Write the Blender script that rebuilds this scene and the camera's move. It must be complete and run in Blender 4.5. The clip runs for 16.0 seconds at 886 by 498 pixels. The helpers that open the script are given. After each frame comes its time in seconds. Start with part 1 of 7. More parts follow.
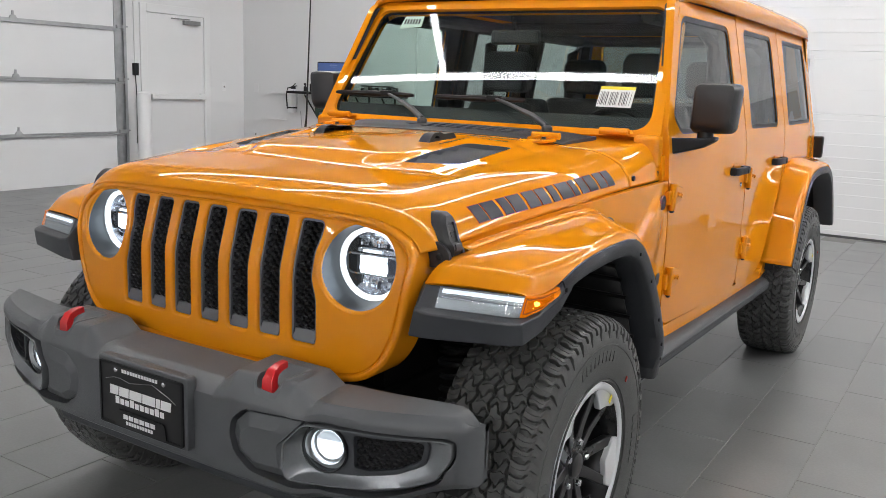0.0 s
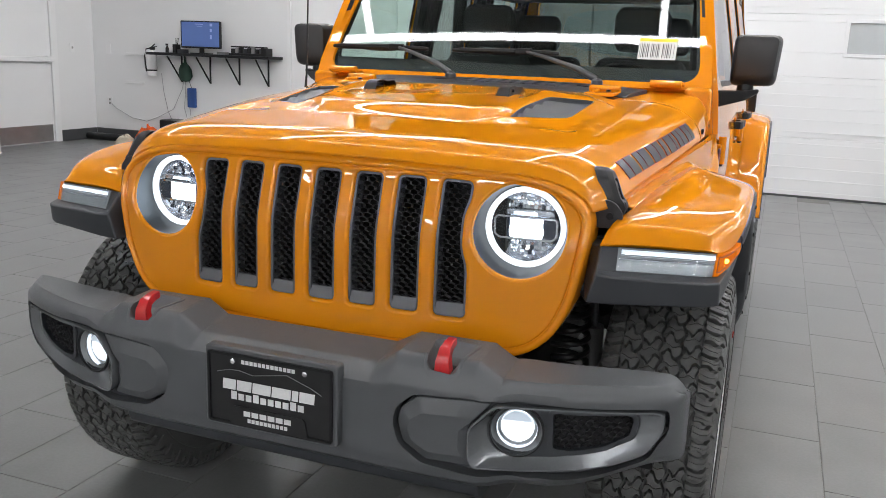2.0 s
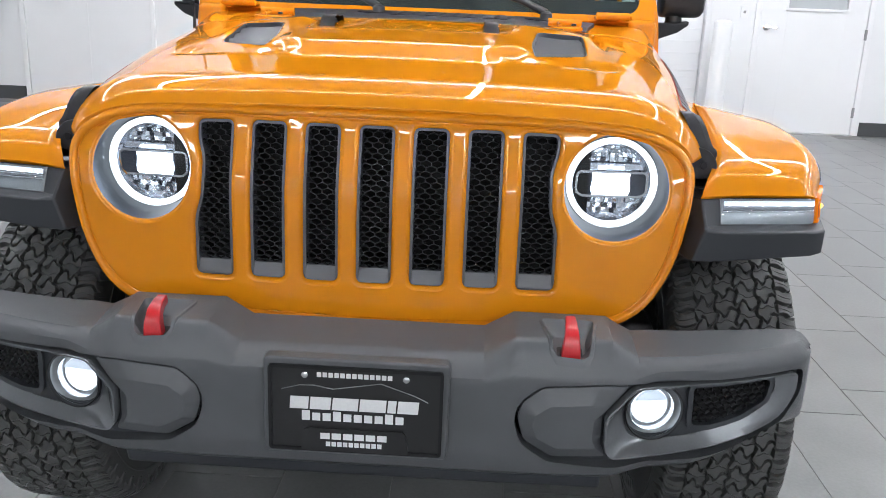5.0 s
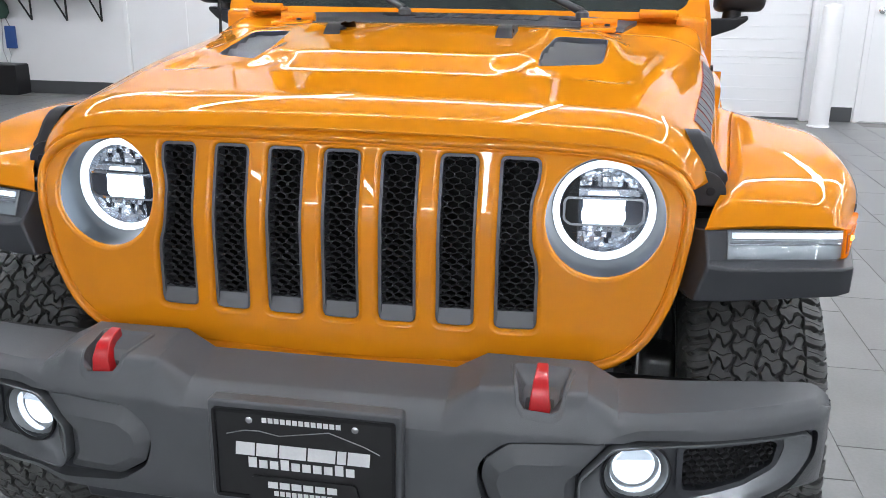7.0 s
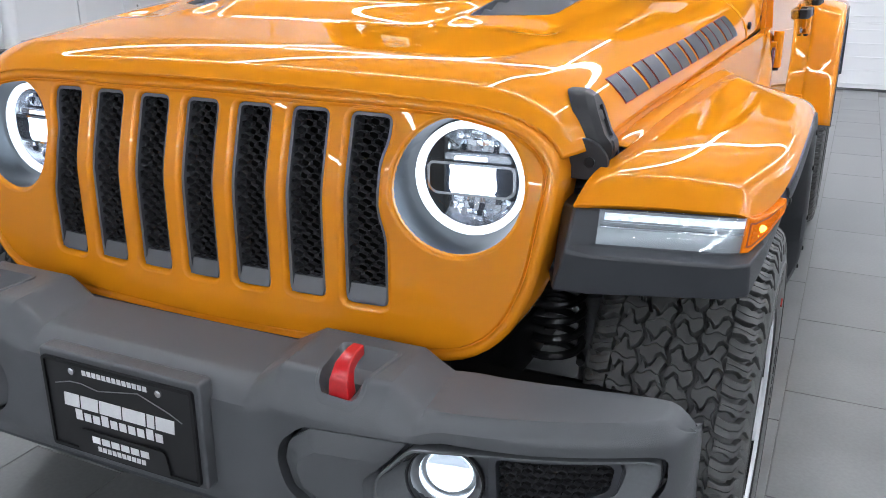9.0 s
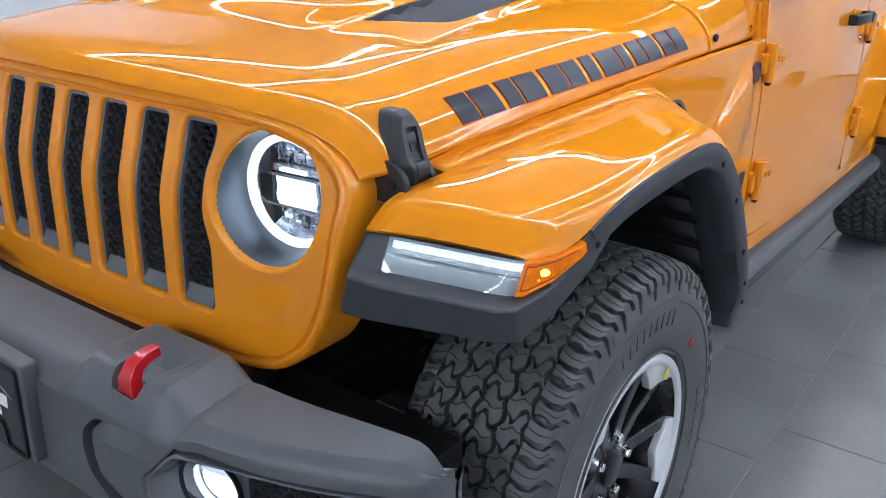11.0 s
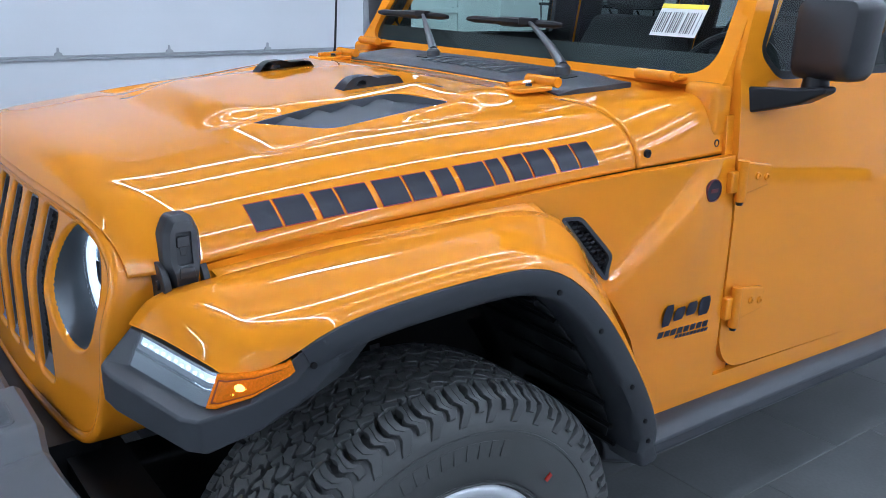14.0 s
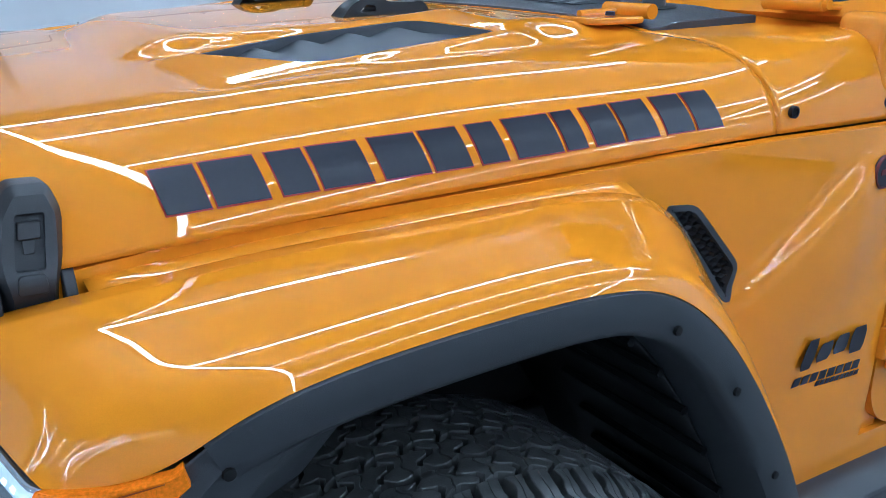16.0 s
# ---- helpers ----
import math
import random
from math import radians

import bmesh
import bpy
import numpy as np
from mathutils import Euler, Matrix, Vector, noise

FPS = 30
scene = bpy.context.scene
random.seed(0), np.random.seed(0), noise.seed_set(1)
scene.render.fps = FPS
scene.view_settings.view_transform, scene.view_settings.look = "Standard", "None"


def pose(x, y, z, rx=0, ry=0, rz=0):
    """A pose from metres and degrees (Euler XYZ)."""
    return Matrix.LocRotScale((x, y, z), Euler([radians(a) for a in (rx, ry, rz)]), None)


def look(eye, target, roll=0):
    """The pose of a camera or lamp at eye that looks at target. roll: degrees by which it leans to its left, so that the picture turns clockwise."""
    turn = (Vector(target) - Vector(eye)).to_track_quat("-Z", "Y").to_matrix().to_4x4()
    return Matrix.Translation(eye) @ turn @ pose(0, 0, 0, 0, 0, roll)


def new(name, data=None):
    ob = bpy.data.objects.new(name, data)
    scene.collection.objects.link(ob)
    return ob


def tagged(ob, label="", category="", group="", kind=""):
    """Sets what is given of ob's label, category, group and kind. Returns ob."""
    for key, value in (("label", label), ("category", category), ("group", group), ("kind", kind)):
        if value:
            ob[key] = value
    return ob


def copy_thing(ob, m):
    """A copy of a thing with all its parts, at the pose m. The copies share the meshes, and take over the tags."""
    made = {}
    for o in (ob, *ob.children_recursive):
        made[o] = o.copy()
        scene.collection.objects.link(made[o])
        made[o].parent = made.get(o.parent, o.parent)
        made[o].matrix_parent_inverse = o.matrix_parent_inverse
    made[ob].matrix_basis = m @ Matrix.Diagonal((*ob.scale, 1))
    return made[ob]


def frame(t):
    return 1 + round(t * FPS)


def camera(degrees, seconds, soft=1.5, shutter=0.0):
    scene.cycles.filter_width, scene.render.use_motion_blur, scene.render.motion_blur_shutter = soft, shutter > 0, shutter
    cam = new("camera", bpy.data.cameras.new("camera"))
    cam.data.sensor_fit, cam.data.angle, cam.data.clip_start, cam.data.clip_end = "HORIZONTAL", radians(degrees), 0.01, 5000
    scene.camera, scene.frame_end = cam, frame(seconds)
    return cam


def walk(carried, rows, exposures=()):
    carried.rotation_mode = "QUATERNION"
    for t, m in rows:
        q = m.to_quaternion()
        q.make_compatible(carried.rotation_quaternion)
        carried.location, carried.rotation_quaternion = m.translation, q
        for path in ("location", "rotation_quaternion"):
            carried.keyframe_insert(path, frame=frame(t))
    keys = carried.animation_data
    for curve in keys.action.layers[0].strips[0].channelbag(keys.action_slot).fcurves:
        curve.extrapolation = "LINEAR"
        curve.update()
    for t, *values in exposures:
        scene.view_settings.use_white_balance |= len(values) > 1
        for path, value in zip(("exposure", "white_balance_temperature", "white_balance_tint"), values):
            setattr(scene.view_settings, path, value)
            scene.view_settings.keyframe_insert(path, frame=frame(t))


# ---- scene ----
cam = camera(54.0, 16.0, soft=0.55)
PATH = [
    (0, (1.72, -2.069, 1.413), (0.673, -0.406, 1.04), 2.2),
    (0.5, (1.513, -2.111, 1.387), (0.54, -0.405, 1.009), 2.2),
    (1, (1.322, -2.162, 1.354), (0.43, -0.415, 0.964), 2.3),
    (1.5, (1.13, -2.227, 1.358), (0.338, -0.438, 0.944), 2.2),
    (2, (0.967, -2.257, 1.344), (0.281, -0.43, 0.908), 2.2),
    (2.5, (0.776, -2.242, 1.31), (0.19, -0.383, 0.863), 2.1),
    (3, (0.601, -2.213, 1.301), (0.119, -0.328, 0.841), 2.2),
    (3.2, (0.539, -2.199, 1.29), (0.093, -0.306, 0.826), 2.1),
    (5.3, (0.189, -2.11, 1.324), (0.132, -0.193, 0.759), 2.3),
    (5.5, (0.197, -2.099, 1.324), (0.127, -0.178, 0.773), 2.0),
    (6, (0.248, -2.064, 1.366), (0.136, -0.146, 0.813), 1.6),
    (6.5, (0.321, -1.999, 1.387), (0.111, -0.097, 0.806), 1.1),
    (7, (0.437, -1.935, 1.366), (0.114, -0.052, 0.773), 0.7),
    (7.5, (0.576, -1.901, 1.353), (0.129, -0.049, 0.746), 0.2),
    (8, (0.704, -1.833, 1.336), (0.143, -0.013, 0.724), 0.2),
    (8.5, (0.844, -1.707, 1.305), (0.153, 0.065, 0.686), 0.1),
    (9, (0.981, -1.614, 1.317), (0.186, 0.099, 0.658), 0.0),
    (9.2, (1.036, -1.579, 1.331), (0.199, 0.102, 0.642), -0.2),
    (11.3, (1.473, -1.247, 1.399), (0.326, 0.22, 0.67), 1.4),
    (11.5, (1.512, -1.207, 1.412), (0.33, 0.229, 0.678), 1.4),
    (12, (1.622, -1.144, 1.444), (0.363, 0.226, 0.71), 1.5),
    (12.5, (1.739, -1.078, 1.465), (0.399, 0.233, 0.768), 1.5),
    (13, (1.85, -1.023, 1.499), (0.432, 0.229, 0.849), 1.5),
    (13.5, (1.869, -0.938, 1.484), (0.403, 0.278, 0.872), 2.0),
    (14, (1.906, -0.781, 1.465), (0.375, 0.364, 0.878), 1.2),
    (14.5, (1.809, -0.681, 1.429), (0.297, 0.486, 0.834), 2.0),
    (15, (1.707, -0.587, 1.379), (0.177, 0.555, 0.782), 2.0),
    (15.5, (1.561, -0.497, 1.33), (0.022, 0.635, 0.738), 1.9),
    (16, (1.456, -0.449, 1.304), (-0.117, 0.627, 0.698), 1.8),
]
WHITE = [(0.0, -0.06, 6350, 10), (3.0, 0.10, 6200, 10), (5.5, 0.26, 5950, 10), (7.5, 0.26, 5900, 10), (9.0, 0.22, 5800, 10), (11.3, 0.13, 5400, 10), (12.5, 0.04, 5200, 10), (14.0, -0.02, 5000, 8), (15.0, -0.09, 4850, 8), (16.0, -0.14, 4650, 2)]
walk(cam, [(t, look(eye, target, roll)) for t, eye, target, roll in PATH], WHITE)

# ---------------------------------------------------------------- light
world = bpy.data.worlds.new("world")
scene.world = world
world.use_nodes = True
world.node_tree.nodes["Background"].inputs[0].default_value = (0.9, 0.95, 1.0, 1)
world.node_tree.nodes["Background"].inputs[1].default_value = 0.3
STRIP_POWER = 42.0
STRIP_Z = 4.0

# ---------------------------------------------------------------- materials


def material(name, color, rough=0.5, metal=0.0, coat=0.0, vary=0.0, vary_scale=8.0, bump=0.0, bump_scale=200.0, fine=0.0, spec=0.5, per_object=0.0):
    m = bpy.data.materials.new(name)
    m.use_nodes = True
    nt = m.node_tree
    b = nt.nodes["Principled BSDF"]
    b.inputs["Base Color"].default_value = (*color, 1)
    b.inputs["Roughness"].default_value = rough
    b.inputs["Metallic"].default_value = metal
    b.inputs["Specular IOR Level"].default_value = spec
    b.inputs["Coat Weight"].default_value = coat
    b.inputs["Coat Roughness"].default_value = 0.02
    co = nt.nodes.new("ShaderNodeTexCoord")
    if vary or fine or per_object:
        n1 = nt.nodes.new("ShaderNodeTexNoise")
        n1.inputs["Scale"].default_value = vary_scale
        n1.inputs["Detail"].default_value = 6
        nt.links.new(co.outputs["Object"], n1.inputs["Vector"])
        n2 = nt.nodes.new("ShaderNodeTexNoise")
        n2.inputs["Scale"].default_value = bump_scale
        n2.inputs["Detail"].default_value = 3
        nt.links.new(co.outputs["Object"], n2.inputs["Vector"])
        r1 = nt.nodes.new("ShaderNodeMapRange")
        r1.inputs["From Min"].default_value, r1.inputs["From Max"].default_value = 0.3, 0.7
        r1.inputs["To Min"].default_value, r1.inputs["To Max"].default_value = 1 - vary, 1 + vary
        nt.links.new(n1.outputs["Fac"], r1.inputs["Value"])
        r2 = nt.nodes.new("ShaderNodeMapRange")
        r2.inputs["From Min"].default_value, r2.inputs["From Max"].default_value = 0.3, 0.7
        r2.inputs["To Min"].default_value, r2.inputs["To Max"].default_value = 1 - fine, 1 + fine
        nt.links.new(n2.outputs["Fac"], r2.inputs["Value"])
        mul = nt.nodes.new("ShaderNodeMath")
        mul.operation = "MULTIPLY"
        nt.links.new(r1.outputs[0], mul.inputs[0])
        nt.links.new(r2.outputs[0], mul.inputs[1])
        out = mul.outputs[0]
        if per_object:
            info = nt.nodes.new("ShaderNodeObjectInfo")
            r3 = nt.nodes.new("ShaderNodeMapRange")
            r3.inputs["To Min"].default_value, r3.inputs["To Max"].default_value = 1 - per_object, 1 + per_object
            nt.links.new(info.outputs["Random"], r3.inputs["Value"])
            mul2 = nt.nodes.new("ShaderNodeMath")
            mul2.operation = "MULTIPLY"
            nt.links.new(out, mul2.inputs[0])
            nt.links.new(r3.outputs[0], mul2.inputs[1])
            out = mul2.outputs[0]
        sc = nt.nodes.new("ShaderNodeVectorMath")
        sc.operation = "SCALE"
        sc.inputs[0].default_value = color
        nt.links.new(out, sc.inputs["Scale"])
        nt.links.new(sc.outputs[0], b.inputs["Base Color"])
        rr = nt.nodes.new("ShaderNodeMath")
        rr.operation = "MULTIPLY"
        rr.inputs[1].default_value = rough
        nt.links.new(r1.outputs[0], rr.inputs[0])
        nt.links.new(rr.outputs[0], b.inputs["Roughness"])
    if bump:
        n3 = nt.nodes.new("ShaderNodeTexNoise")
        n3.inputs["Scale"].default_value = bump_scale
        n3.inputs["Detail"].default_value = 4
        nt.links.new(co.outputs["Object"], n3.inputs["Vector"])
        bp = nt.nodes.new("ShaderNodeBump")
        bp.inputs["Strength"].default_value = bump
        bp.inputs["Distance"].default_value = 0.002
        nt.links.new(n3.outputs["Fac"], bp.inputs["Height"])
        nt.links.new(bp.outputs[0], b.inputs["Normal"])
    return m


def glow(name, color, strength):
    m = bpy.data.materials.new(name)
    m.use_nodes = True
    b = m.node_tree.nodes["Principled BSDF"]
    b.inputs["Base Color"].default_value = (*color, 1)
    b.inputs["Emission Color"].default_value = (*color, 1)
    b.inputs["Emission Strength"].default_value = strength
    return m


def pane_glass(name, tint, gloss_ior=1.5):
    """Clear or tinted sheet glass: it lets light straight through and mirrors by its Fresnel gloss."""
    m = bpy.data.materials.new(name)
    m.use_nodes = True
    nt = m.node_tree
    nt.nodes.remove(nt.nodes["Principled BSDF"])
    tr = nt.nodes.new("ShaderNodeBsdfTransparent")
    tr.inputs[0].default_value = (*tint, 1)
    gl = nt.nodes.new("ShaderNodeBsdfGlossy")
    gl.inputs["Roughness"].default_value = 0.01
    lw = nt.nodes.new("ShaderNodeLayerWeight")
    lw.inputs[0].default_value = 0.5
    p5 = nt.nodes.new("ShaderNodeMath")
    p5.operation = "POWER"
    p5.inputs[1].default_value = 5.0
    nt.links.new(lw.outputs["Facing"], p5.inputs[0])
    fr = nt.nodes.new("ShaderNodeMath")
    fr.operation = "MULTIPLY_ADD"
    base = ((gloss_ior - 1) / (gloss_ior + 1)) ** 2
    fr.inputs[1].default_value, fr.inputs[2].default_value = 1 - base, base
    nt.links.new(p5.outputs[0], fr.inputs[0])
    mx = nt.nodes.new("ShaderNodeMixShader")
    nt.links.new(fr.outputs[0], mx.inputs[0])
    nt.links.new(tr.outputs[0], mx.inputs[1])
    nt.links.new(gl.outputs[0], mx.inputs[2])
    nt.links.new(mx.outputs[0], nt.nodes["Material Output"].inputs[0])
    return m


PAINT = material("orange_paint", (0.74, 0.258, 0.004), rough=0.55, coat=0.92, vary=0.012, vary_scale=3.0, bump_scale=900, fine=0.03, spec=0.0)
PLASTIC = material("grey_bumper_plastic", (0.088, 0.092, 0.098), rough=0.36, vary=0.06, vary_scale=14, bump=0.25, bump_scale=900, fine=0.08)
TRIM = material("dark_trim_plastic", (0.036, 0.039, 0.045), rough=0.42, vary=0.06, vary_scale=14, bump=0.2, bump_scale=900, fine=0.08)
MESH = material("black_mesh_plastic", (0.045, 0.045, 0.048), rough=0.22, vary=0.05, fine=0.05)
BLACK = material("black_plastic", (0.008, 0.008, 0.009), rough=0.42, spec=0.35, vary=0.08, bump=0.15, bump_scale=700, fine=0.1)
GRILLE_GREY = material("grille_insert_grey", (0.105, 0.108, 0.116), rough=0.42, vary=0.05, bump=0.05, bump_scale=700, fine=0.04)
RUBBER = material("tyre_rubber", (0.068, 0.069, 0.067), rough=0.42, vary=0.10, vary_scale=9, bump=0.25, bump_scale=500, fine=0.10)
RIM_BLACK = material("satin_black_alloy", (0.012, 0.012, 0.013), rough=0.28, vary=0.05, fine=0.05)
RIM_SILVER = material("machined_alloy", (0.80, 0.81, 0.83), rough=0.30, metal=0.45, vary=0.03, fine=0.05, bump_scale=1200)
CHROME = material("bright_chrome", (0.82, 0.83, 0.85), rough=0.08, metal=1.0)
SILVER = material("silver_bezel", (0.090, 0.098, 0.105), rough=0.30, metal=0.6, vary=0.02, fine=0.02)
RED = material("red_powder_coat", (0.50, 0.008, 0.012), rough=0.3, coat=0.6, vary=0.05, bump=0.06, fine=0.06)
BADGE_RIM = material("dark_red_badge_rim", (0.13, 0.018, 0.018), rough=0.4, vary=0.05, fine=0.05)
RED_EDGE = material("red_decal_edge", (0.40, 0.022, 0.010), rough=0.45, vary=0.05, fine=0.05)
DECAL = material("dark_vinyl_decal", (0.016, 0.017, 0.026), rough=0.35, spec=0.35, vary=0.05, fine=0.05)
AMBER = material("amber_lens", (0.60, 0.120, 0.0003), rough=0.20, coat=0.25, spec=0.1, vary=0.25, vary_scale=320, fine=0.06, bump_scale=700)
AMBER_DARK = material("amber_lens_seam", (0.30, 0.045, 0.001), rough=0.3, vary=0.1, fine=0.05)
AMBER.node_tree.nodes["Principled BSDF"].inputs["Emission Color"].default_value = (1.0, 0.34, 0.0, 1)
AMBER.node_tree.nodes["Principled BSDF"].inputs["Emission Strength"].default_value = 0.20
SEAT = material("dark_seat_cloth", (0.03, 0.03, 0.032), rough=0.8, vary=0.1, bump=0.3, bump_scale=500, fine=0.15)
WHITE_PLATE = material("white_plate_print", (0.80, 0.80, 0.80), rough=0.45, vary=0.03, fine=0.03)
PLATE_BLACK = material("black_plate_print", (0.010, 0.010, 0.011), rough=0.3, coat=0.3, vary=0.05, fine=0.05)
PAPER = material("white_paper_label", (0.80, 0.80, 0.78), rough=0.6, vary=0.02, fine=0.02)
YELLOW = material("yellow_label_band", (0.85, 0.72, 0.04), rough=0.6, vary=0.02, fine=0.02)
GREEN_PAPER = material("pale_green_sticker", (0.45, 0.62, 0.50), rough=0.6, vary=0.03, fine=0.02)
PRINT = material("dark_print", (0.03, 0.03, 0.035), rough=0.6)
STEEL = material("underbody_black_steel", (0.006, 0.006, 0.0065), rough=0.5, spec=0.25, vary=0.15, fine=0.1)
GREY_METAL = material("grey_cast_metal", (0.30, 0.30, 0.30), rough=0.45, metal=0.8, vary=0.15, fine=0.1)
LAMP_GLOW = glow("led_white", (0.86, 0.94, 1.0), 5.0)
FOG_SOFT = glow("led_fog_soft_white", (0.80, 0.87, 0.95), 0.26)
FOG_GLOW = glow("led_fog_white", (0.93, 0.97, 1.0), 1.1)
DRL_GLOW = glow("led_running_white", (0.93, 0.97, 1.0), 1.2)
LED_DOT = glow("led_dot_white", (0.93, 0.97, 1.0), 2.5)
LED_BAR = glow("led_bar_white", (0.90, 0.95, 1.0), 0.30)
AMBER_GLOW = glow("led_amber", (1.0, 0.50, 0.04), 6.0)
AMBER_SPARK = glow("led_amber_glint", (1.0, 0.40, 0.01), 1.5)
SCREEN_GLOW = glow("monitor_blue", (0.07, 0.12, 0.30), 0.30)
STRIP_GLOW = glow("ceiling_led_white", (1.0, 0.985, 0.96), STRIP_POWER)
WINDSHIELD = pane_glass("windshield_glass", (0.72, 0.84, 0.79), 1.52)
DARK_GLASS = pane_glass("privacy_glass", (0.36, 0.40, 0.40), 1.52)
CLEAR = pane_glass("clear_lens", (0.93, 0.95, 0.97), 1.45)
WALL = material("white_wall_paint", (0.74, 0.74, 0.745), rough=0.6, vary=0.02, vary_scale=0.8, bump=0.06, bump_scale=160, fine=0.012)
CEILING = material("ceiling_white_panels", (0.40, 0.40, 0.40), rough=0.8, vary=0.02, vary_scale=1.0, fine=0.02)
DOOR_WHITE = material("white_door_enamel", (0.76, 0.76, 0.765), rough=0.42, vary=0.015, vary_scale=1.5, bump=0.04, bump_scale=240, fine=0.01)
GARAGE = material("white_garage_steel", (0.72, 0.725, 0.735), rough=0.4, vary=0.02, vary_scale=1.2, bump=0.08, bump_scale=120, fine=0.015)
GALV = material("galvanised_steel", (0.42, 0.43, 0.44), rough=0.38, metal=0.8, vary=0.12, vary_scale=10, fine=0.08)
BASE_GREY = material("dark_rubber_cove_base", (0.055, 0.057, 0.06), rough=0.55, vary=0.06, fine=0.05)
TILE = material("slate_porcelain_tile", (0.168, 0.170, 0.170), rough=0.34, vary=0.16, vary_scale=3.0, bump=0.08, bump_scale=90, fine=0.06, per_object=0.06)
GROUT = material("grey_grout", (0.21, 0.208, 0.20), rough=0.85, vary=0.1, fine=0.1)
KICK = material("brushed_kick_plate", (0.45, 0.45, 0.46), rough=0.3, metal=0.9, vary=0.06, fine=0.05)
ORANGE_CLOTH = material("orange_cloth", (0.80, 0.12, 0.01), rough=0.8, vary=0.15, fine=0.1)
CREAM = material("cream_cloth", (0.55, 0.50, 0.40), rough=0.85, vary=0.12, fine=0.1)
BLUE = material("blue_plastic", (0.02, 0.07, 0.25), rough=0.45, vary=0.05, fine=0.05)
GREEN_CLOTH = material("dark_green_cloth", (0.02, 0.05, 0.035), rough=0.8, vary=0.2, fine=0.1)
FROST = material("frosted_window_grey", (0.42, 0.44, 0.45), rough=0.25, vary=0.03, fine=0.02)

# ---------------------------------------------------------------- mesh helpers
from mathutils.geometry import delaunay_2d_cdt


def ease(a, b, x):
    t = np.clip((np.asarray(x, float) - a) / (b - a), 0, 1)
    return t * t * (3 - 2 * t)


def curve(xs, ys):
    """A smooth monotone curve through the given knots."""
    xs, ys = np.array(xs, float), np.array(ys, float)
    d = np.diff(ys) / np.diff(xs)
    m = np.r_[d[0], [0 if a * b <= 0 else 2 * a * b / (a + b) for a, b in zip(d[:-1], d[1:])], d[-1]]

    def at(x):
        x = np.clip(np.asarray(x, float), xs[0], xs[-1])
        i = np.clip(np.searchsorted(xs, x) - 1, 0, len(xs) - 2)
        h = xs[i + 1] - xs[i]
        t = (x - xs[i]) / h
        return ((1 + 2 * t) * (1 - t) ** 2 * ys[i] + t * (1 - t) ** 2 * h * m[i] + t * t * (3 - 2 * t) * ys[i + 1] + t * t * (t - 1) * h * m[i + 1])
    return at


def spline(xs, ys):
    """A natural cubic spline, smooth in its bend, through the given knots."""
    xs, ys = np.array(xs, float), np.array(ys, float)
    n, h = len(xs), np.diff(xs)
    a, b = np.eye(n), np.zeros(n)
    for i in range(1, n - 1):
        a[i, i - 1], a[i, i], a[i, i + 1] = h[i - 1], 2 * (h[i - 1] + h[i]), h[i]
        b[i] = 6 * ((ys[i + 1] - ys[i]) / h[i] - (ys[i] - ys[i - 1]) / h[i - 1])
    m = np.linalg.solve(a, b)

    def at(x):
        x = np.clip(np.asarray(x, float), xs[0], xs[-1])
        i = np.clip(np.searchsorted(xs, x) - 1, 0, n - 2)
        p, q = (xs[i + 1] - x) / h[i], (x - xs[i]) / h[i]
        return p * ys[i] + q * ys[i + 1] + ((p ** 3 - p) * m[i] + (q ** 3 - q) * m[i + 1]) * h[i] ** 2 / 6
    return at


class Shape:
    """Vertices and faces gathered for one mesh."""

    def __init__(self):
        self.v, self.f = [], []

    def add(self, verts, faces):
        n = len(self.v)
        self.v += [tuple(float(c) for c in p) for p in verts]
        self.f += [tuple(i + n for i in f) for f in faces]
        return self

    def join(self, other):
        return self.add(other.v, other.f)

    def moved(self, m):
        s = Shape()
        s.v = [tuple(m @ Vector(p)) for p in self.v]
        s.f = list(self.f)
        return s

    def flipped(self):
        s = Shape()
        s.v = [(-x, y, z) for x, y, z in self.v]
        s.f = [tuple(reversed(f)) for f in self.f]
        return s


def grid(rows, close_u=False, close_v=False):
    """A sheet of quads through rows of points."""
    s, n, k = Shape(), len(rows), len(rows[0])
    s.v = [tuple(float(c) for c in p) for r in rows for p in r]
    for i in range(n if close_u else n - 1):
        for j in range(k if close_v else k - 1):
            a, b = (i + 1) % n, (j + 1) % k
            s.f.append((i * k + j, i * k + b, a * k + b, a * k + j))
    return s


def capped(rows):
    """A tube through closed sections, closed at both ends."""
    s, k = grid(rows, close_v=True), len(rows[0])
    n = len(rows)
    s.f.append(tuple(reversed(range(k))))
    s.f.append(tuple(range((n - 1) * k, n * k)))
    return s


def box(x0, x1, y0, y1, z0, z1):
    v = [(x, y, z) for z in (z0, z1) for y in (y0, y1) for x in (x0, x1)]
    s = Shape()
    return s.add(v, [(0, 2, 3, 1), (4, 5, 7, 6), (0, 1, 5, 4), (2, 6, 7, 3), (0, 4, 6, 2), (1, 3, 7, 5)])


def prism(outline, place, depth):
    """An outline in two dimensions, laid out by place(u, v, w), from w = 0 to w = depth."""
    n = len(outline)
    s = Shape()
    v = [place(u, w, 0.0) for u, w in outline] + [place(u, w, depth) for u, w in outline]
    f = [tuple(range(n)), tuple(reversed(range(n, 2 * n)))]
    f += [(i, i + n, (i + 1) % n + n, (i + 1) % n) for i in range(n)]
    return s.add(v, f)


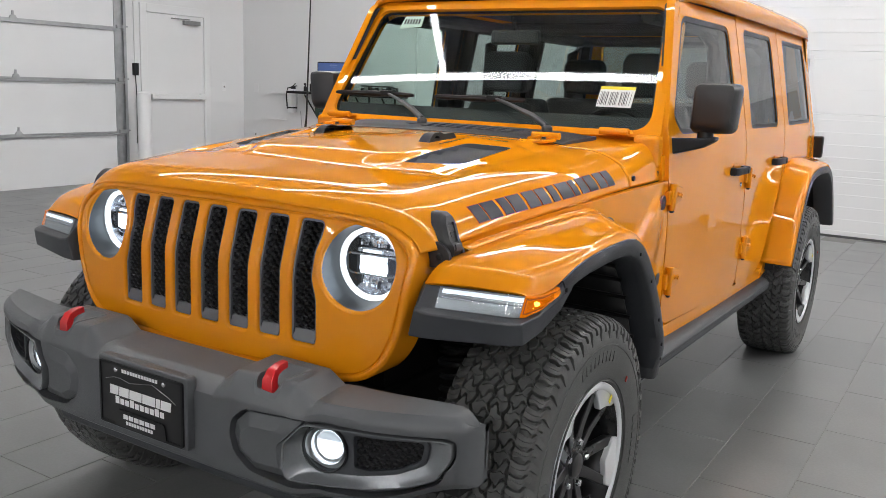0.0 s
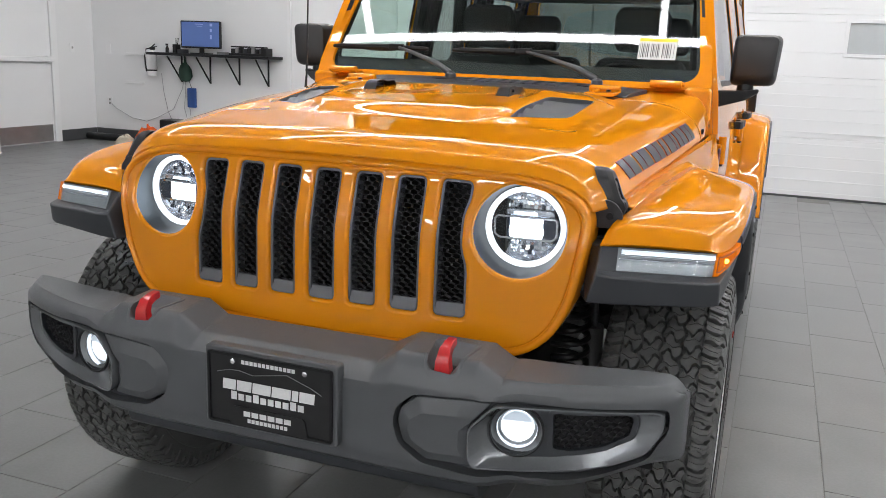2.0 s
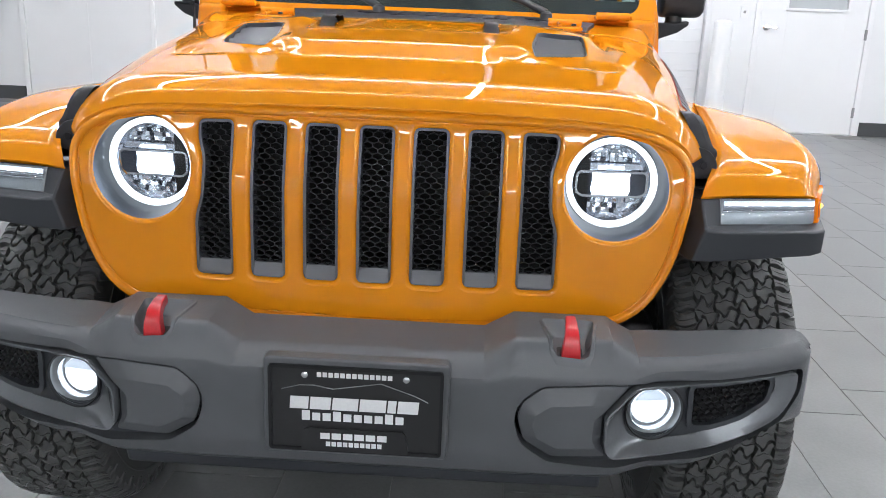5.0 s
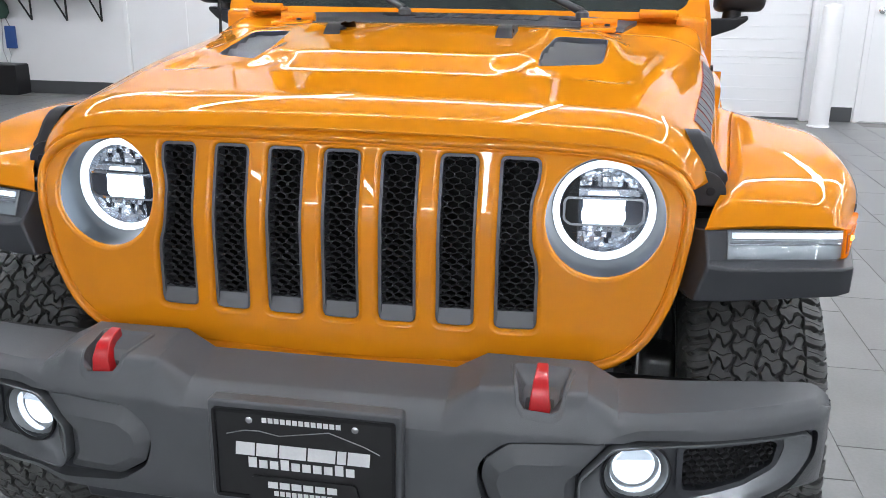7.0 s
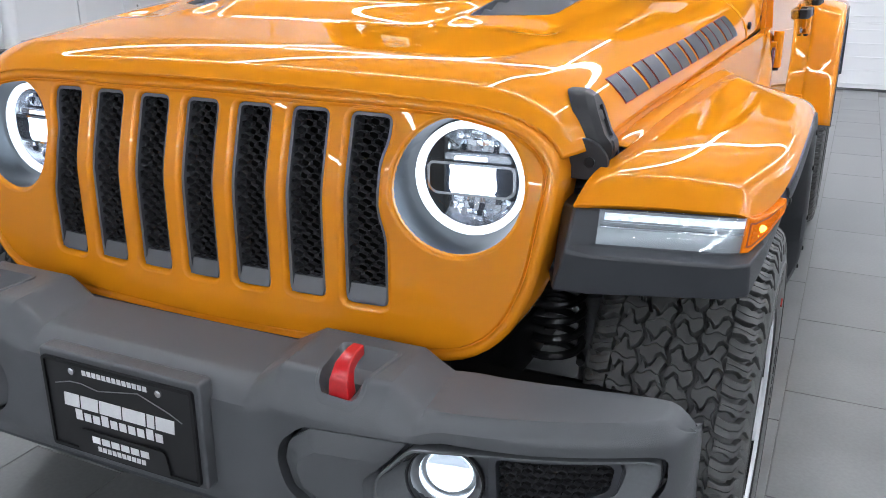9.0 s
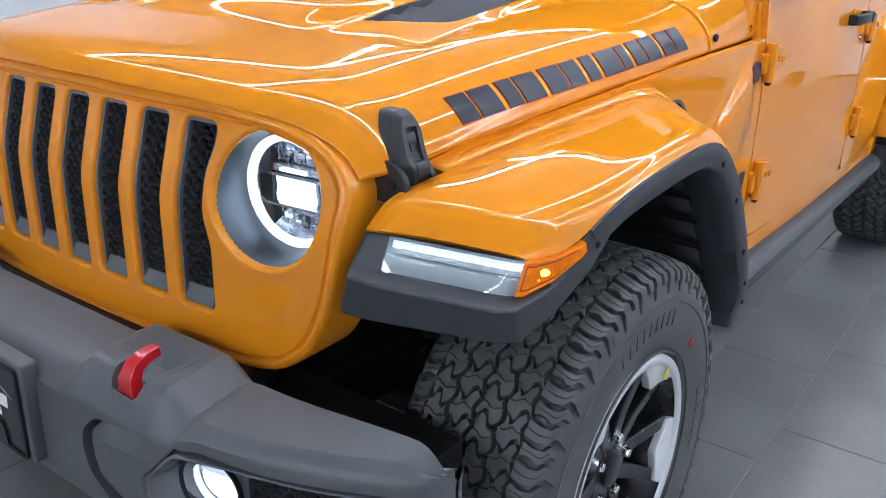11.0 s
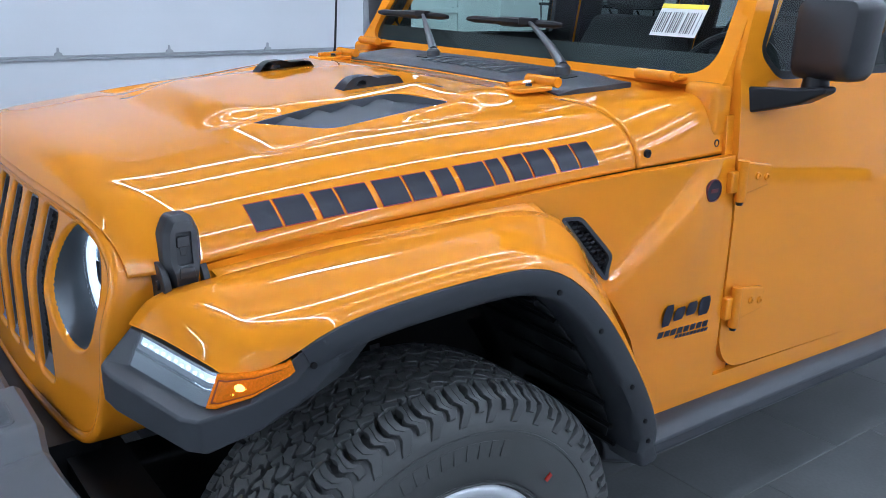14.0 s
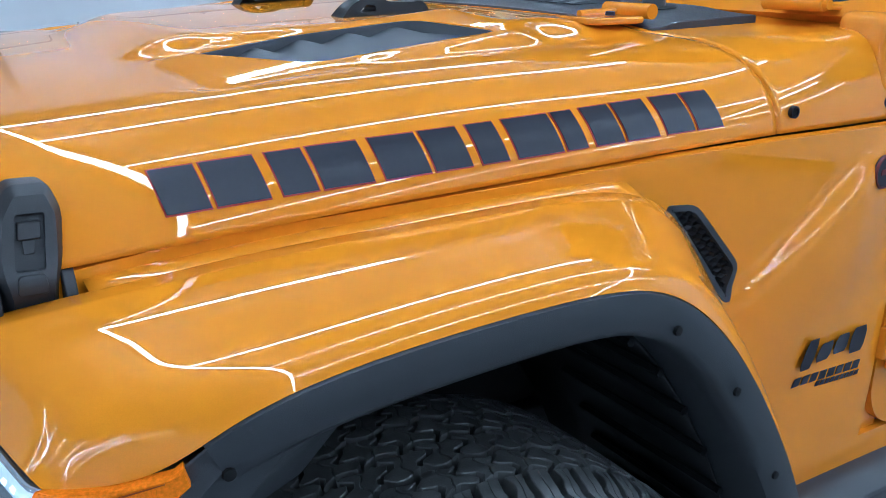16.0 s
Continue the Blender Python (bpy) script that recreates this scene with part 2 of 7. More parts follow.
def rounded(points, r, steps=4):
    """A closed outline with its corners rounded."""
    out, n = [], len(points)
    for i in range(n):
        p, a, b = (Vector(points[i]), Vector(points[i - 1]), Vector(points[(i + 1) % n]))
        rr = r[i] if isinstance(r, (list, tuple)) else r
        u, w = (a - p), (b - p)
        k = min(rr, u.length * 0.48, w.length * 0.48)
        u, w = p + u.normalized() * k, p + w.normalized() * k
        for j in range(steps + 1):
            t = j / steps
            q = u * (1 - t) ** 2 + p * 2 * t * (1 - t) + w * t * t
            out.append((q.x, q.y))
    return out


def resample(points, step, closed=True):
    pts = [Vector(p) for p in points]
    if closed:
        pts.append(pts[0])
    out = []
    for a, b in zip(pts[:-1], pts[1:]):
        n = max(1, int((b - a).length / step + 0.5))
        out += [tuple(a.lerp(b, i / n)) for i in range(n)]
    return out


def inside(poly, pts):
    p, q = np.array(poly, float), np.array(pts, float)
    res = np.zeros(len(q), bool)
    j = len(p) - 1
    for i in range(len(p)):
        c = (p[i, 1] > q[:, 1]) != (p[j, 1] > q[:, 1])
        with np.errstate(divide="ignore", invalid="ignore"):
            x = (p[j, 0] - p[i, 0]) * (q[:, 1] - p[i, 1]) / (p[j, 1] - p[i, 1]) + p[i, 0]
        res ^= c & (q[:, 0] < x)
        j = i
    return res


def panel(outline, holes, place, step, depth, lip=None, lines=()):
    """A sheet with holes. place(u, v, w) lays a point of the sheet, w metres behind its face. The rim goes back by depth, the holes by lip."""
    lip = depth if lip is None else lip
    loops = [resample(outline, step)] + [resample(h, step) for h in holes]
    verts, edges, owner = [], [], []
    for k, loop in enumerate(loops):
        n = len(verts)
        verts += loop
        owner += [k] * len(loop)
        edges += [(n + i, n + (i + 1) % len(loop)) for i in range(len(loop))]
    for line in lines:
        pts = resample(line, step, closed=False) + [tuple(line[-1])]
        q = np.array(pts)
        ok = inside(outline, q)
        for h in holes:
            ok &= ~inside(h, q)
        b0 = np.array(verts[:len(owner)])
        ok &= np.array([np.min(((b0 - p) ** 2).sum(1)) > (0.25 * step) ** 2 for p in q])
        run = [i for i in range(len(pts)) if ok[i]]
        n = len(verts)
        verts += [pts[i] for i in run]
        edges += [(n + k, n + k + 1) for k in range(len(run) - 1) if run[k + 1] == run[k] + 1]
    o = np.array(loops[0])
    gu, gv = np.meshgrid(np.arange(o[:, 0].min(), o[:, 0].max(), step), np.arange(o[:, 1].min(), o[:, 1].max(), step))
    g = np.c_[gu.ravel(), gv.ravel()] + step * 0.31
    keep = inside(outline, g)
    for h in holes:
        keep &= ~inside(h, g)
    g = g[keep]
    b = np.array(verts)
    far = np.array([np.min(((b - p) ** 2).sum(1)) for p in g]) > (0.5 * step) ** 2 if len(g) else np.array([], bool)
    verts += [tuple(p) for p in g[far]]
    res = delaunay_2d_cdt([Vector(p) for p in verts], edges, [], 0, 1e-7)
    vv, ff = [tuple(p) for p in res[0]], res[2]
    cen = np.array([np.mean([vv[i] for i in f], axis=0) for f in ff])
    ok = inside(outline, cen)
    for h in holes:
        ok &= ~inside(h, cen)
    ff = [tuple(f) for f, k in zip(ff, ok) if k]
    orig = res[3]
    s = Shape()
    s.v = [tuple(place(u, v, 0.0)) for u, v in vv]
    s.f = list(ff)
    count = {}
    for f in ff:
        for a, c in zip(f, f[1:] + f[:1]):
            count.setdefault(frozenset((a, c)), []).append((a, c))
    back = {}
    for e in count.values():
        if len(e) == 1:
            a, c = e[0]
            quad = []
            for i in (c, a):
                if i not in back:
                    k = owner[orig[i][0]] if orig[i] and orig[i][0] < len(owner) else 0
                    back[i] = len(s.v)
                    s.v.append(tuple(place(*vv[i], depth if k == 0 else lip)))
            s.f.append((c, a, back[a], back[c]))
    return s


def revolve(profile, n=48, axis="x"):
    """A profile of (along, radius) turned about an axis through the origin."""
    rows = []
    for i in range(n):
        c, q = math.cos(2 * math.pi * i / n), math.sin(2 * math.pi * i / n)
        if axis == "x":
            rows.append([(a, r * c, r * q) for a, r in profile])
        elif axis == "y":
            rows.append([(r * c, a, r * q) for a, r in profile])
        else:
            rows.append([(r * c, r * q, a) for a, r in profile])
    return grid(rows, close_u=True)


def tube(points, r, n=8):
    """A round bar along a line of points."""
    pts = [Vector(p) for p in points]
    rows = []
    up = Vector((0.0, 0.0, 1.0))
    for i, p in enumerate(pts):
        d = (pts[min(i + 1, len(pts) - 1)] - pts[max(i - 1, 0)]).normalized()
        a = d.cross(up if abs(d.dot(up)) < 0.95 else Vector((1.0, 0.0, 0.0))).normalized()
        b = d.cross(a)
        rr = r[i] if isinstance(r, (list, tuple)) else r
        rows.append([tuple(p + (a * math.cos(t) + b * math.sin(t)) * rr) for t in [2 * math.pi * k / n for k in range(n)]])
    return capped(rows)


def part(name, shape, mat, parent=None, label="", bevel=0.0, thick=0.0, angle=35, segments=2, flat=False, clean=True):
    """One mesh object, under a thing or a part, never deeper than a part of a part."""
    while parent is not None and parent.parent is not None and parent.parent.parent is not None:
        parent = parent.parent
    me = bpy.data.meshes.new(name)
    me.from_pydata(shape.v, [], shape.f)
    me.update()
    if clean:
        bm = bmesh.new()
        bm.from_mesh(me)
        bmesh.ops.remove_doubles(bm, verts=bm.verts, dist=1e-6)
        bmesh.ops.recalc_face_normals(bm, faces=bm.faces)
        bm.to_mesh(me)
        bm.free()
    if not flat:
        me.shade_smooth()
        if angle < 180:
            me.set_sharp_from_angle(angle=radians(angle))
    me.materials.append(mat)
    ob = new(name, me)
    if parent is not None:
        ob.parent = parent
    if label:
        tagged(ob, label)
    if thick:
        md = ob.modifiers.new("thick", "SOLIDIFY")
        md.thickness, md.offset = thick, -1
    if bevel:
        md = ob.modifiers.new("edge", "BEVEL")
        md.width, md.segments, md.limit_method, md.angle_limit = bevel, segments, "ANGLE", radians(40)
        md.harden_normals = True
    return ob


def pair(name, shape, mat, parent=None, label="", **kw):
    """The part on both sides of the car."""
    return part(name, shape, mat, parent, label, **kw), part(name, shape.flipped(), mat, parent, label, **kw)


def like(ob, name, m, parent=None):
    """Another object on the same mesh."""
    o = new(name, ob.data)
    o.matrix_basis = m
    if parent is not None:
        o.parent = parent
    return o


def empty(name, x=0, y=0, z=0, parent=None):
    o = new(name)
    o.matrix_basis = pose(x, y, z)
    if parent is not None:
        o.parent = parent
    return o

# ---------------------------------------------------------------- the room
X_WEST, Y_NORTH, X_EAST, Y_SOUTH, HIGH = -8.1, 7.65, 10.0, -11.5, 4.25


def structure(name, shape, mat, label, **kw):
    return tagged(part(name, shape, mat, None, label, **kw), category=name.split("_")[0], kind="structure")


floor = structure("floor", box(X_WEST - 0.2, X_EAST + 0.2, Y_SOUTH - 0.2, Y_NORTH + 0.2, -0.2, -0.0025), GROUT, "grey grouted floor under slate coloured tiles")
structure("ceiling", box(X_WEST - 0.2, X_EAST + 0.2, Y_SOUTH - 0.2, Y_NORTH + 0.2, HIGH, HIGH + 0.2), CEILING, "plain white ceiling with long led strips")
# west wall: opening for the overhead door and for the exit door
west = Shape()
for y0, y1, z0, z1 in ((Y_SOUTH, 0.55, 0, HIGH), (0.55, 5.36, 3.05, HIGH), (5.36, 5.85, 0, HIGH), (5.85, 6.89, 2.24, HIGH), (6.89, Y_NORTH, 0, HIGH)):
    west.join(box(X_WEST - 0.2, X_WEST, y0, y1, z0, z1))
structure("wall_west", west, WALL, "white painted wall with overhead door and exit door")
north = Shape()
for x0, x1, z0, z1 in ((X_WEST, -4.92, 0, HIGH), (-4.92, -3.5, 2.24, HIGH), (-3.5, -1.1, 0, HIGH), (-1.1, 2.56, 3.05, HIGH), (2.56, 3.12, 0, HIGH), (3.12, 4.28, 2.24, HIGH), (4.28, X_EAST, 0, HIGH)):
    north.join(box(x0, x1, Y_NORTH, Y_NORTH + 0.2, z0, z1))
structure("wall_north", north, WALL, "white painted wall with garage door and doors")
structure("wall_east", box(X_EAST, X_EAST + 0.2, Y_SOUTH, Y_NORTH, 0, HIGH), WALL, "plain white painted wall")
structure("wall_south", box(X_WEST, X_EAST, Y_SOUTH - 0.2, Y_SOUTH, 0, HIGH), WALL, "plain white painted wall")

# cove base along the walls
base = Shape()
for x0, x1 in ((X_WEST + 0.012, -4.98), (-3.44, -1.2), (2.70, 3.05), (4.35, X_EAST)):
    base.join(box(x0, x1, Y_NORTH - 0.012, Y_NORTH + 0.01, 0, 0.15))
structure("baseboard_north", base, BASE_GREY, "dark grey rubber cove base on white wall", bevel=0.003)
base = Shape()
for y0, y1 in ((6.98, Y_NORTH - 0.012), (Y_SOUTH, 0.45)):
    base.join(box(X_WEST - 0.01, X_WEST + 0.012, y0, y1, 0, 0.15))
structure("baseboard_west", base, BASE_GREY, "dark grey rubber cove base on white wall", bevel=0.003)


def overhead_door(name, width, height, sections, place, label, ribs, glass, glass_z=(0.13, 0.12)):
    """A sectional door lying in the plane of place(u along, z, w towards the room)."""
    root = tagged(empty(name), label, "garage door", kind="structure")
    h = height / sections

    def slab(u0, u1, z0, z1, w0, w1):
        s = box(u0, u1, w0, w1, z0, z1)
        s.v = [place(x, z, y) for x, y, z in s.v]
        return s
    for i in range(sections):
        z = i * h
        holes = []
        if glass and i == glass[0]:
            holes = [(u, u + glass[1]) for u in glass[2]]
        us = [0.0] + [c for hole in holes for c in hole] + [width]
        zs = (z + glass_z[0], z + h - glass_z[1])
        s = Shape()
        if holes:
            s.join(slab(0, width, z + 0.0008, zs[0], -0.03, 0.0))
            s.join(slab(0, width, zs[1], z + h - 0.0008, -0.03, 0.0))
            for a, b in zip(us[0::2], us[1::2]):
                s.join(slab(a, b, zs[0], zs[1], -0.03, 0.0))
        else:
            s.join(slab(0, width, z + 0.0008, z + h - 0.0008, -0.03, 0.0))
        p = part("panel", s, GARAGE, root, bevel=0.004)
        if ribs and not holes:
            n = int(h / ribs)
            for k in range(n):
                zz = z + h * (k + 0.5) / n
                part("rib", slab(0.01, width - 0.01, zz - 0.0060, zz + 0.0060, -0.001, 0.0045), GARAGE, p, bevel=0.0015)
        for a, b in holes:
            part("window_frame", slab(a - 0.035, b + 0.035, zs[0] - 0.035, zs[0], -0.002, 0.012).join(slab(a - 0.035, b + 0.035, zs[1], zs[1] + 0.035, -0.002, 0.012)).join(slab(a - 0.035, a, zs[0], zs[1], -0.002, 0.012)).join(slab(b, b + 0.035, zs[0], zs[1], -0.002, 0.012)), GARAGE, p, "white moulded window frame", bevel=0.004)
            part("pane", slab(a, b, zs[0], zs[1], -0.02, -0.012), FROST, p, "grey frosted pane")
    return root, slab


west_door, slab_w = overhead_door("garage_door", 4.75, 3.3, 5, lambda u, z, w: (-7.95 + w, 0.62 + u, z - 0.06), "white steel sectional overhead door, closed", 0, None)
for k in range(1, 5):
    z = 0.6 + 0.66 * (k - 1)
    part("strut", slab_w(0, 4.75, z + 0.06, z + 0.085, 0.0, 0.035).join(slab_w(0, 4.75, z + 0.085, z + 0.11, 0.0, 0.012)), GALV, west_door, "galvanised reinforcing strut", bevel=0.003)
    for u in (0.89, 2.07, 3.27):
        h = prism([(-0.045, 0.0), (0.045, 0.0), (0.035, 0.03), (0.012, 0.04), (0.010, 0.085), (-0.010, 0.085), (-0.012, 0.04), (-0.035, 0.03)], lambda a, b, w: (-7.949 + w, 0.62 + u + a, z + 0.045 + b), 0.02)
        part("hinge", h, GALV, west_door, "galvanised hinge", bevel=0.003)
    part("roller_bracket", box(-7.95, -7.90, 5.26, 5.37, z + 0.03, z + 0.075).join(tube([(-7.92, 5.30, z + 0.06), (-7.92, 5.43, z + 0.06)], 0.009)), GALV, west_door, "galvanised roller bracket", bevel=0.002)
part("end_stile", box(-7.949, -7.935, 5.24, 5.368, 0.0, 3.2), GALV, west_door, "galvanised end stile")
part("track", box(-7.985, -7.915, 5.395, 5.40, 0.0, 3.2).join(box(-7.915, -7.91, 5.36, 5.40, 0.0, 3.2)).join(box(-7.99, -7.985, 5.36, 5.40, 0.0, 3.2)), GALV, west_door, "galvanised vertical track", bevel=0.001)
part("jamb_seal", box(-8.09, -7.995, 5.36, 5.42, 0.0, 3.05), BASE_GREY, west_door, "dark rubber jamb seal")

north_door, slab_n = overhead_door("garage_door", 3.62, 3.15, 5, lambda u, z, w: (-1.08 + u, 7.69 - w, z), "white ribbed sectional overhead door, closed", 0.118, (2, 0.62, (0.42, 2.62)), (0.245, 0.075))
part("jamb", box(2.545, 2.60, 7.60, 7.68, 0, 3.05), GARAGE, north_door, "white door jamb", bevel=0.004)
part("bottom_seal", box(-1.08, 2.54, 7.675, 7.70, -0.004, 0.022), BASE_GREY, north_door, "dark rubber bottom seal")


def swing_door(name, width, height, place, label, frame_w=0.06, glass=None, kick=False):
    root = tagged(empty(name), label, "door", kind="structure")

    def slab(u0, u1, z0, z1, w0, w1):
        s = box(u0, u1, w0, w1, z0, z1)
        s.v = [place(x, z, y) for x, y, z in s.v]
        return s
    part("door_frame", slab(-frame_w, 0.0, 0, height + frame_w, -0.06, 0.02).join(slab(width, width + frame_w, 0, height + frame_w, -0.06, 0.02)).join(slab(0.0, width, height, height + frame_w, -0.06, 0.02)), DOOR_WHITE, root, "white steel door frame", bevel=0.004)
    if glass:
        u0, u1, z0, z1 = glass
        leaf = slab(0.004, u0, 0.012, height - 0.004, -0.045, 0.0).join(slab(u1, width - 0.004, 0.012, height - 0.004, -0.045, 0.0)).join(slab(u0, u1, 0.012, z0, -0.045, 0.0)).join(slab(u0, u1, z1, height - 0.004, -0.045, 0.0))
        part("leaf", leaf, DOOR_WHITE, root, bevel=0.002)
        fr = slab(u0 - 0.02, u1 + 0.02, z0 - 0.03, z0, -0.002, 0.014).join(slab(u0 - 0.02, u1 + 0.02, z1, z1 + 0.02, -0.002, 0.014)).join(slab(u0 - 0.02, u0, z0, z1, -0.002, 0.014)).join(slab(u1, u1 + 0.02, z0, z1, -0.002, 0.014))
        part("glazing_bead", fr, DOOR_WHITE, root, bevel=0.003)
        part("pane", slab(u0, u1, z0, z1, -0.028, -0.020), FROST, root, "grey frosted pane")
    else:
        part("leaf", slab(0.004, width - 0.004, 0.012, height - 0.004, -0.045, 0.0), DOOR_WHITE, root, bevel=0.002)
    if kick:
        part("kick_plate", slab(0.03, width - 0.03, 0.02, 0.24, 0.0, 0.004), KICK, root, "brushed metal kick plate")
    part("threshold", slab(-0.02, width + 0.02, -0.002, 0.010, -0.06, 0.05), KICK, root, "metal threshold", bevel=0.003)
    return root, slab


exit_door, slab_e = swing_door("door_1", 1.0, 2.21, lambda u, z, w: (-8.10 + w, 5.865 + u, z), "white steel exit door with push bar, closed", frame_w=0.11, kick=True)
part("push_bar", slab_e(0.03, 0.99, 1.06, 1.125, 0.02, 0.075).join(slab_e(0.03, 0.10, 1.05, 1.135, 0.0, 0.06)).join(slab_e(0.90, 0.99, 1.05, 1.135, 0.0, 0.06)), DOOR_WHITE, exit_door, "pale metal push bar", bevel=0.006)
part("closer", slab_e(0.62, 0.90, 2.085, 2.145, 0.0, 0.06).join(slab_e(0.40, 0.72, 2.15, 2.165, 0.03, 0.05)), GREY_METAL, exit_door, "grey door closer", bevel=0.006)
office_door, slab_o = swing_door("door_2", 1.13, 2.18, lambda u, z, w: (3.13 + u, 7.65 - w, z), "white steel door with glazed upper half, closed", glass=(0.28, 0.90, 1.33, 1.98))
part("lever", revolve([(0.0, 0.0), (0.0, 0.033), (0.012, 0.033), (0.016, 0.026), (0.018, 0.010), (0.055, 0.010), (0.055, 0.0)], 24, "y").moved(Matrix.Translation((3.20, 7.65, 1.12)) @ Matrix.Diagonal((1, -1, 1, 1))).join(tube([(3.20, 7.60, 1.12), (3.25, 7.598, 1.12), (3.31, 7.60, 1.118)], [0.010, 0.009, 0.008])), CHROME, office_door, "satin chrome lever")
for z in (0.25, 1.08, 1.9):
    part("hinge", slab_o(1.115, 1.14, z - 0.055, z + 0.055, 0.0, 0.024), GREY_METAL, office_door, "grey butt hinge", bevel=0.004)
double_door, slab_d = swing_door("door_3", 1.42, 2.18, lambda u, z, w: (-4.92 + u, 7.65 - w, z), "white flush double door, closed", frame_w=0.05)
part("meeting_stile", slab_d(0.70, 0.72, 0.012, 2.17, 0.0, 0.006), DOOR_WHITE, double_door, bevel=0.002)
part("latch", slab_d(0.36, 0.42, 1.12, 1.19, 0.0, 0.05).join(tube([(-4.55, 7.60, 1.15), (-4.50, 7.57, 1.15), (-4.44, 7.59, 1.12)], 0.009)), GREY_METAL, double_door, "grey metal latch", bevel=0.006)
part("rail", slab_d(0.02, 0.70, 1.318, 1.332, 0.0, 0.005), DOOR_WHITE, double_door)


def bollard(x, y, h, r):
    s = revolve([(0.0, 0.0), (0.0, r), (h - 0.02, r), (h - 0.006, r * 0.97), (h + 0.012, r * 0.6), (h + 0.018, 0.0)], 32, "z").moved(Matrix.Translation((x, y, 0)))
    root = tagged(empty("bollard", x, y, 0), "white sleeved steel bollard beside a door", "bollard", "door bollards")
    o = part("sleeve", s.moved(Matrix.Translation((-x, -y, 0))), DOOR_WHITE, root, "smooth white plastic sleeve")
    part("floor_ring", revolve([(0.0, r), (0.0, r + 0.012), (0.012, r + 0.012), (0.016, r)], 32, "z"), DOOR_WHITE, root)
    return root


bollard(-7.70, 5.485, 1.155, 0.088)
bollard(2.655, 7.28, 1.17, 0.095)

# ceiling lights: one cross strip and strips running back from it, plus added southern ones


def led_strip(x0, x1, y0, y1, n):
    root = tagged(empty("led_strip_light", (x0 + x1) / 2, (y0 + y1) / 2, STRIP_Z), "long white led strip light under the ceiling, southern ones added as fill", "ceiling light", "ceiling led strips")
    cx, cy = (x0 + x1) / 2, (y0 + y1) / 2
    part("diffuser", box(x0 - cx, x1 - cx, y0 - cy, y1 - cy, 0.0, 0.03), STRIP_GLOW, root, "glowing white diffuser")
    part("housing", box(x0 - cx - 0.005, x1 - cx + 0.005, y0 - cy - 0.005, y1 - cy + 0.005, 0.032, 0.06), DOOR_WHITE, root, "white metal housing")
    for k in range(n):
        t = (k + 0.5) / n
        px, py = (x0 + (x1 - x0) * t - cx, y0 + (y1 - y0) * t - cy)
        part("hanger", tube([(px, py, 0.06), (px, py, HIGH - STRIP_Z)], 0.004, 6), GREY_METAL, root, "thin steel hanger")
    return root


# strips with y below -5 are unseen additions that light the car's front
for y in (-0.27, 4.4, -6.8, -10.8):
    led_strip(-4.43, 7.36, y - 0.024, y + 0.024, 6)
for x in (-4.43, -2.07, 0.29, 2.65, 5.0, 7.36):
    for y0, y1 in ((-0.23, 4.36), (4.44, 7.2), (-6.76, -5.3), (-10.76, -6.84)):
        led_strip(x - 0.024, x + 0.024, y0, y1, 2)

# ---------------------------------------------------------------- the car
car = tagged(empty("car"), "glossy orange four-door off-road car with grey bumper and black flares", "car")
HUB_Z, WHEELBASE, TRACK = 0.413, 3.008, 0.775

# ---- hood


def inset(poly, d):
    out, n = [], len(poly)
    area = sum(poly[i - 1][0] * poly[i][1] - poly[i][0] * poly[i - 1][1] for i in range(n))
    sg = 1 if area > 0 else -1
    for i in range(n):
        a, b = Vector(poly[i - 1]), Vector(poly[(i + 1) % n])
        t = (b - a)
        if t.length < 1e-9:
            out.append(poly[i])
            continue
        t.normalize()
        out.append((poly[i][0] - sg * t.y * d, poly[i][1] + sg * t.x * d))
    return out


HY = [-0.462, -0.450, -0.430, -0.395, -0.33, -0.10, 0.20, 0.57, 0.72, 0.90]
hood_top = spline(HY, [1.110, 1.1275, 1.1425, 1.1545, 1.1635, 1.187, 1.212, 1.236, 1.247, 1.262])
hood_xa = spline(HY, [0.43, 0.434, 0.438, 0.443, 0.452, 0.482, 0.522, 0.575, 0.652, 0.712])
hood_xs = spline(HY, [0.618, 0.627, 0.639, 0.650, 0.659, 0.685, 0.718, 0.749, 0.753, 0.752])
hood_zs = spline(HY, [1.024, 1.026, 1.029, 1.033, 1.040, 1.063, 1.087, 1.111, 1.114, 1.118])
hood_lean = spline(HY, [0.30, 0.32, 0.36, 0.40, 0.42, 0.34, 0.18, 0.08, 0.04, 0.02])
SPAN = 0.78


def raw_bulge(x, y):
    w = 0.275 + 0.24 * ease(-0.10, 0.12, y)
    soft = 0.07 + 0.03 * ease(-0.1, 0.1, y)
    return 0.024 * ease(-0.165, -0.045, y) * (1 - ease(w - soft, w, abs(x))) * (1 - 0.75 * ease(0.42, 0.60, y))


VENT_CORNERS = [(0.315, -0.070), (0.447, 0.035), (0.461, 0.315), (0.335, 0.250), (0.310, 0.060), (0.40, 0.13)]
VENT_PLANE = np.linalg.lstsq(np.array([(1, x, y) for x, y in VENT_CORNERS]), np.array([float(raw_bulge(x, y)) for x, y in VENT_CORNERS]), rcond=None)[0]


def bulge(x, y):
    """The raised centre of the hood, levelled where the vents sit."""
    a = abs(x)
    k = (1 - float(ease(0.080, 0.125, abs(a - 0.39)))) * (1 - float(ease(0.20, 0.27, abs(y - 0.12))))
    return float(raw_bulge(x, y)) * (1 - k) + float(VENT_PLANE @ np.array([1, a, y])) * k


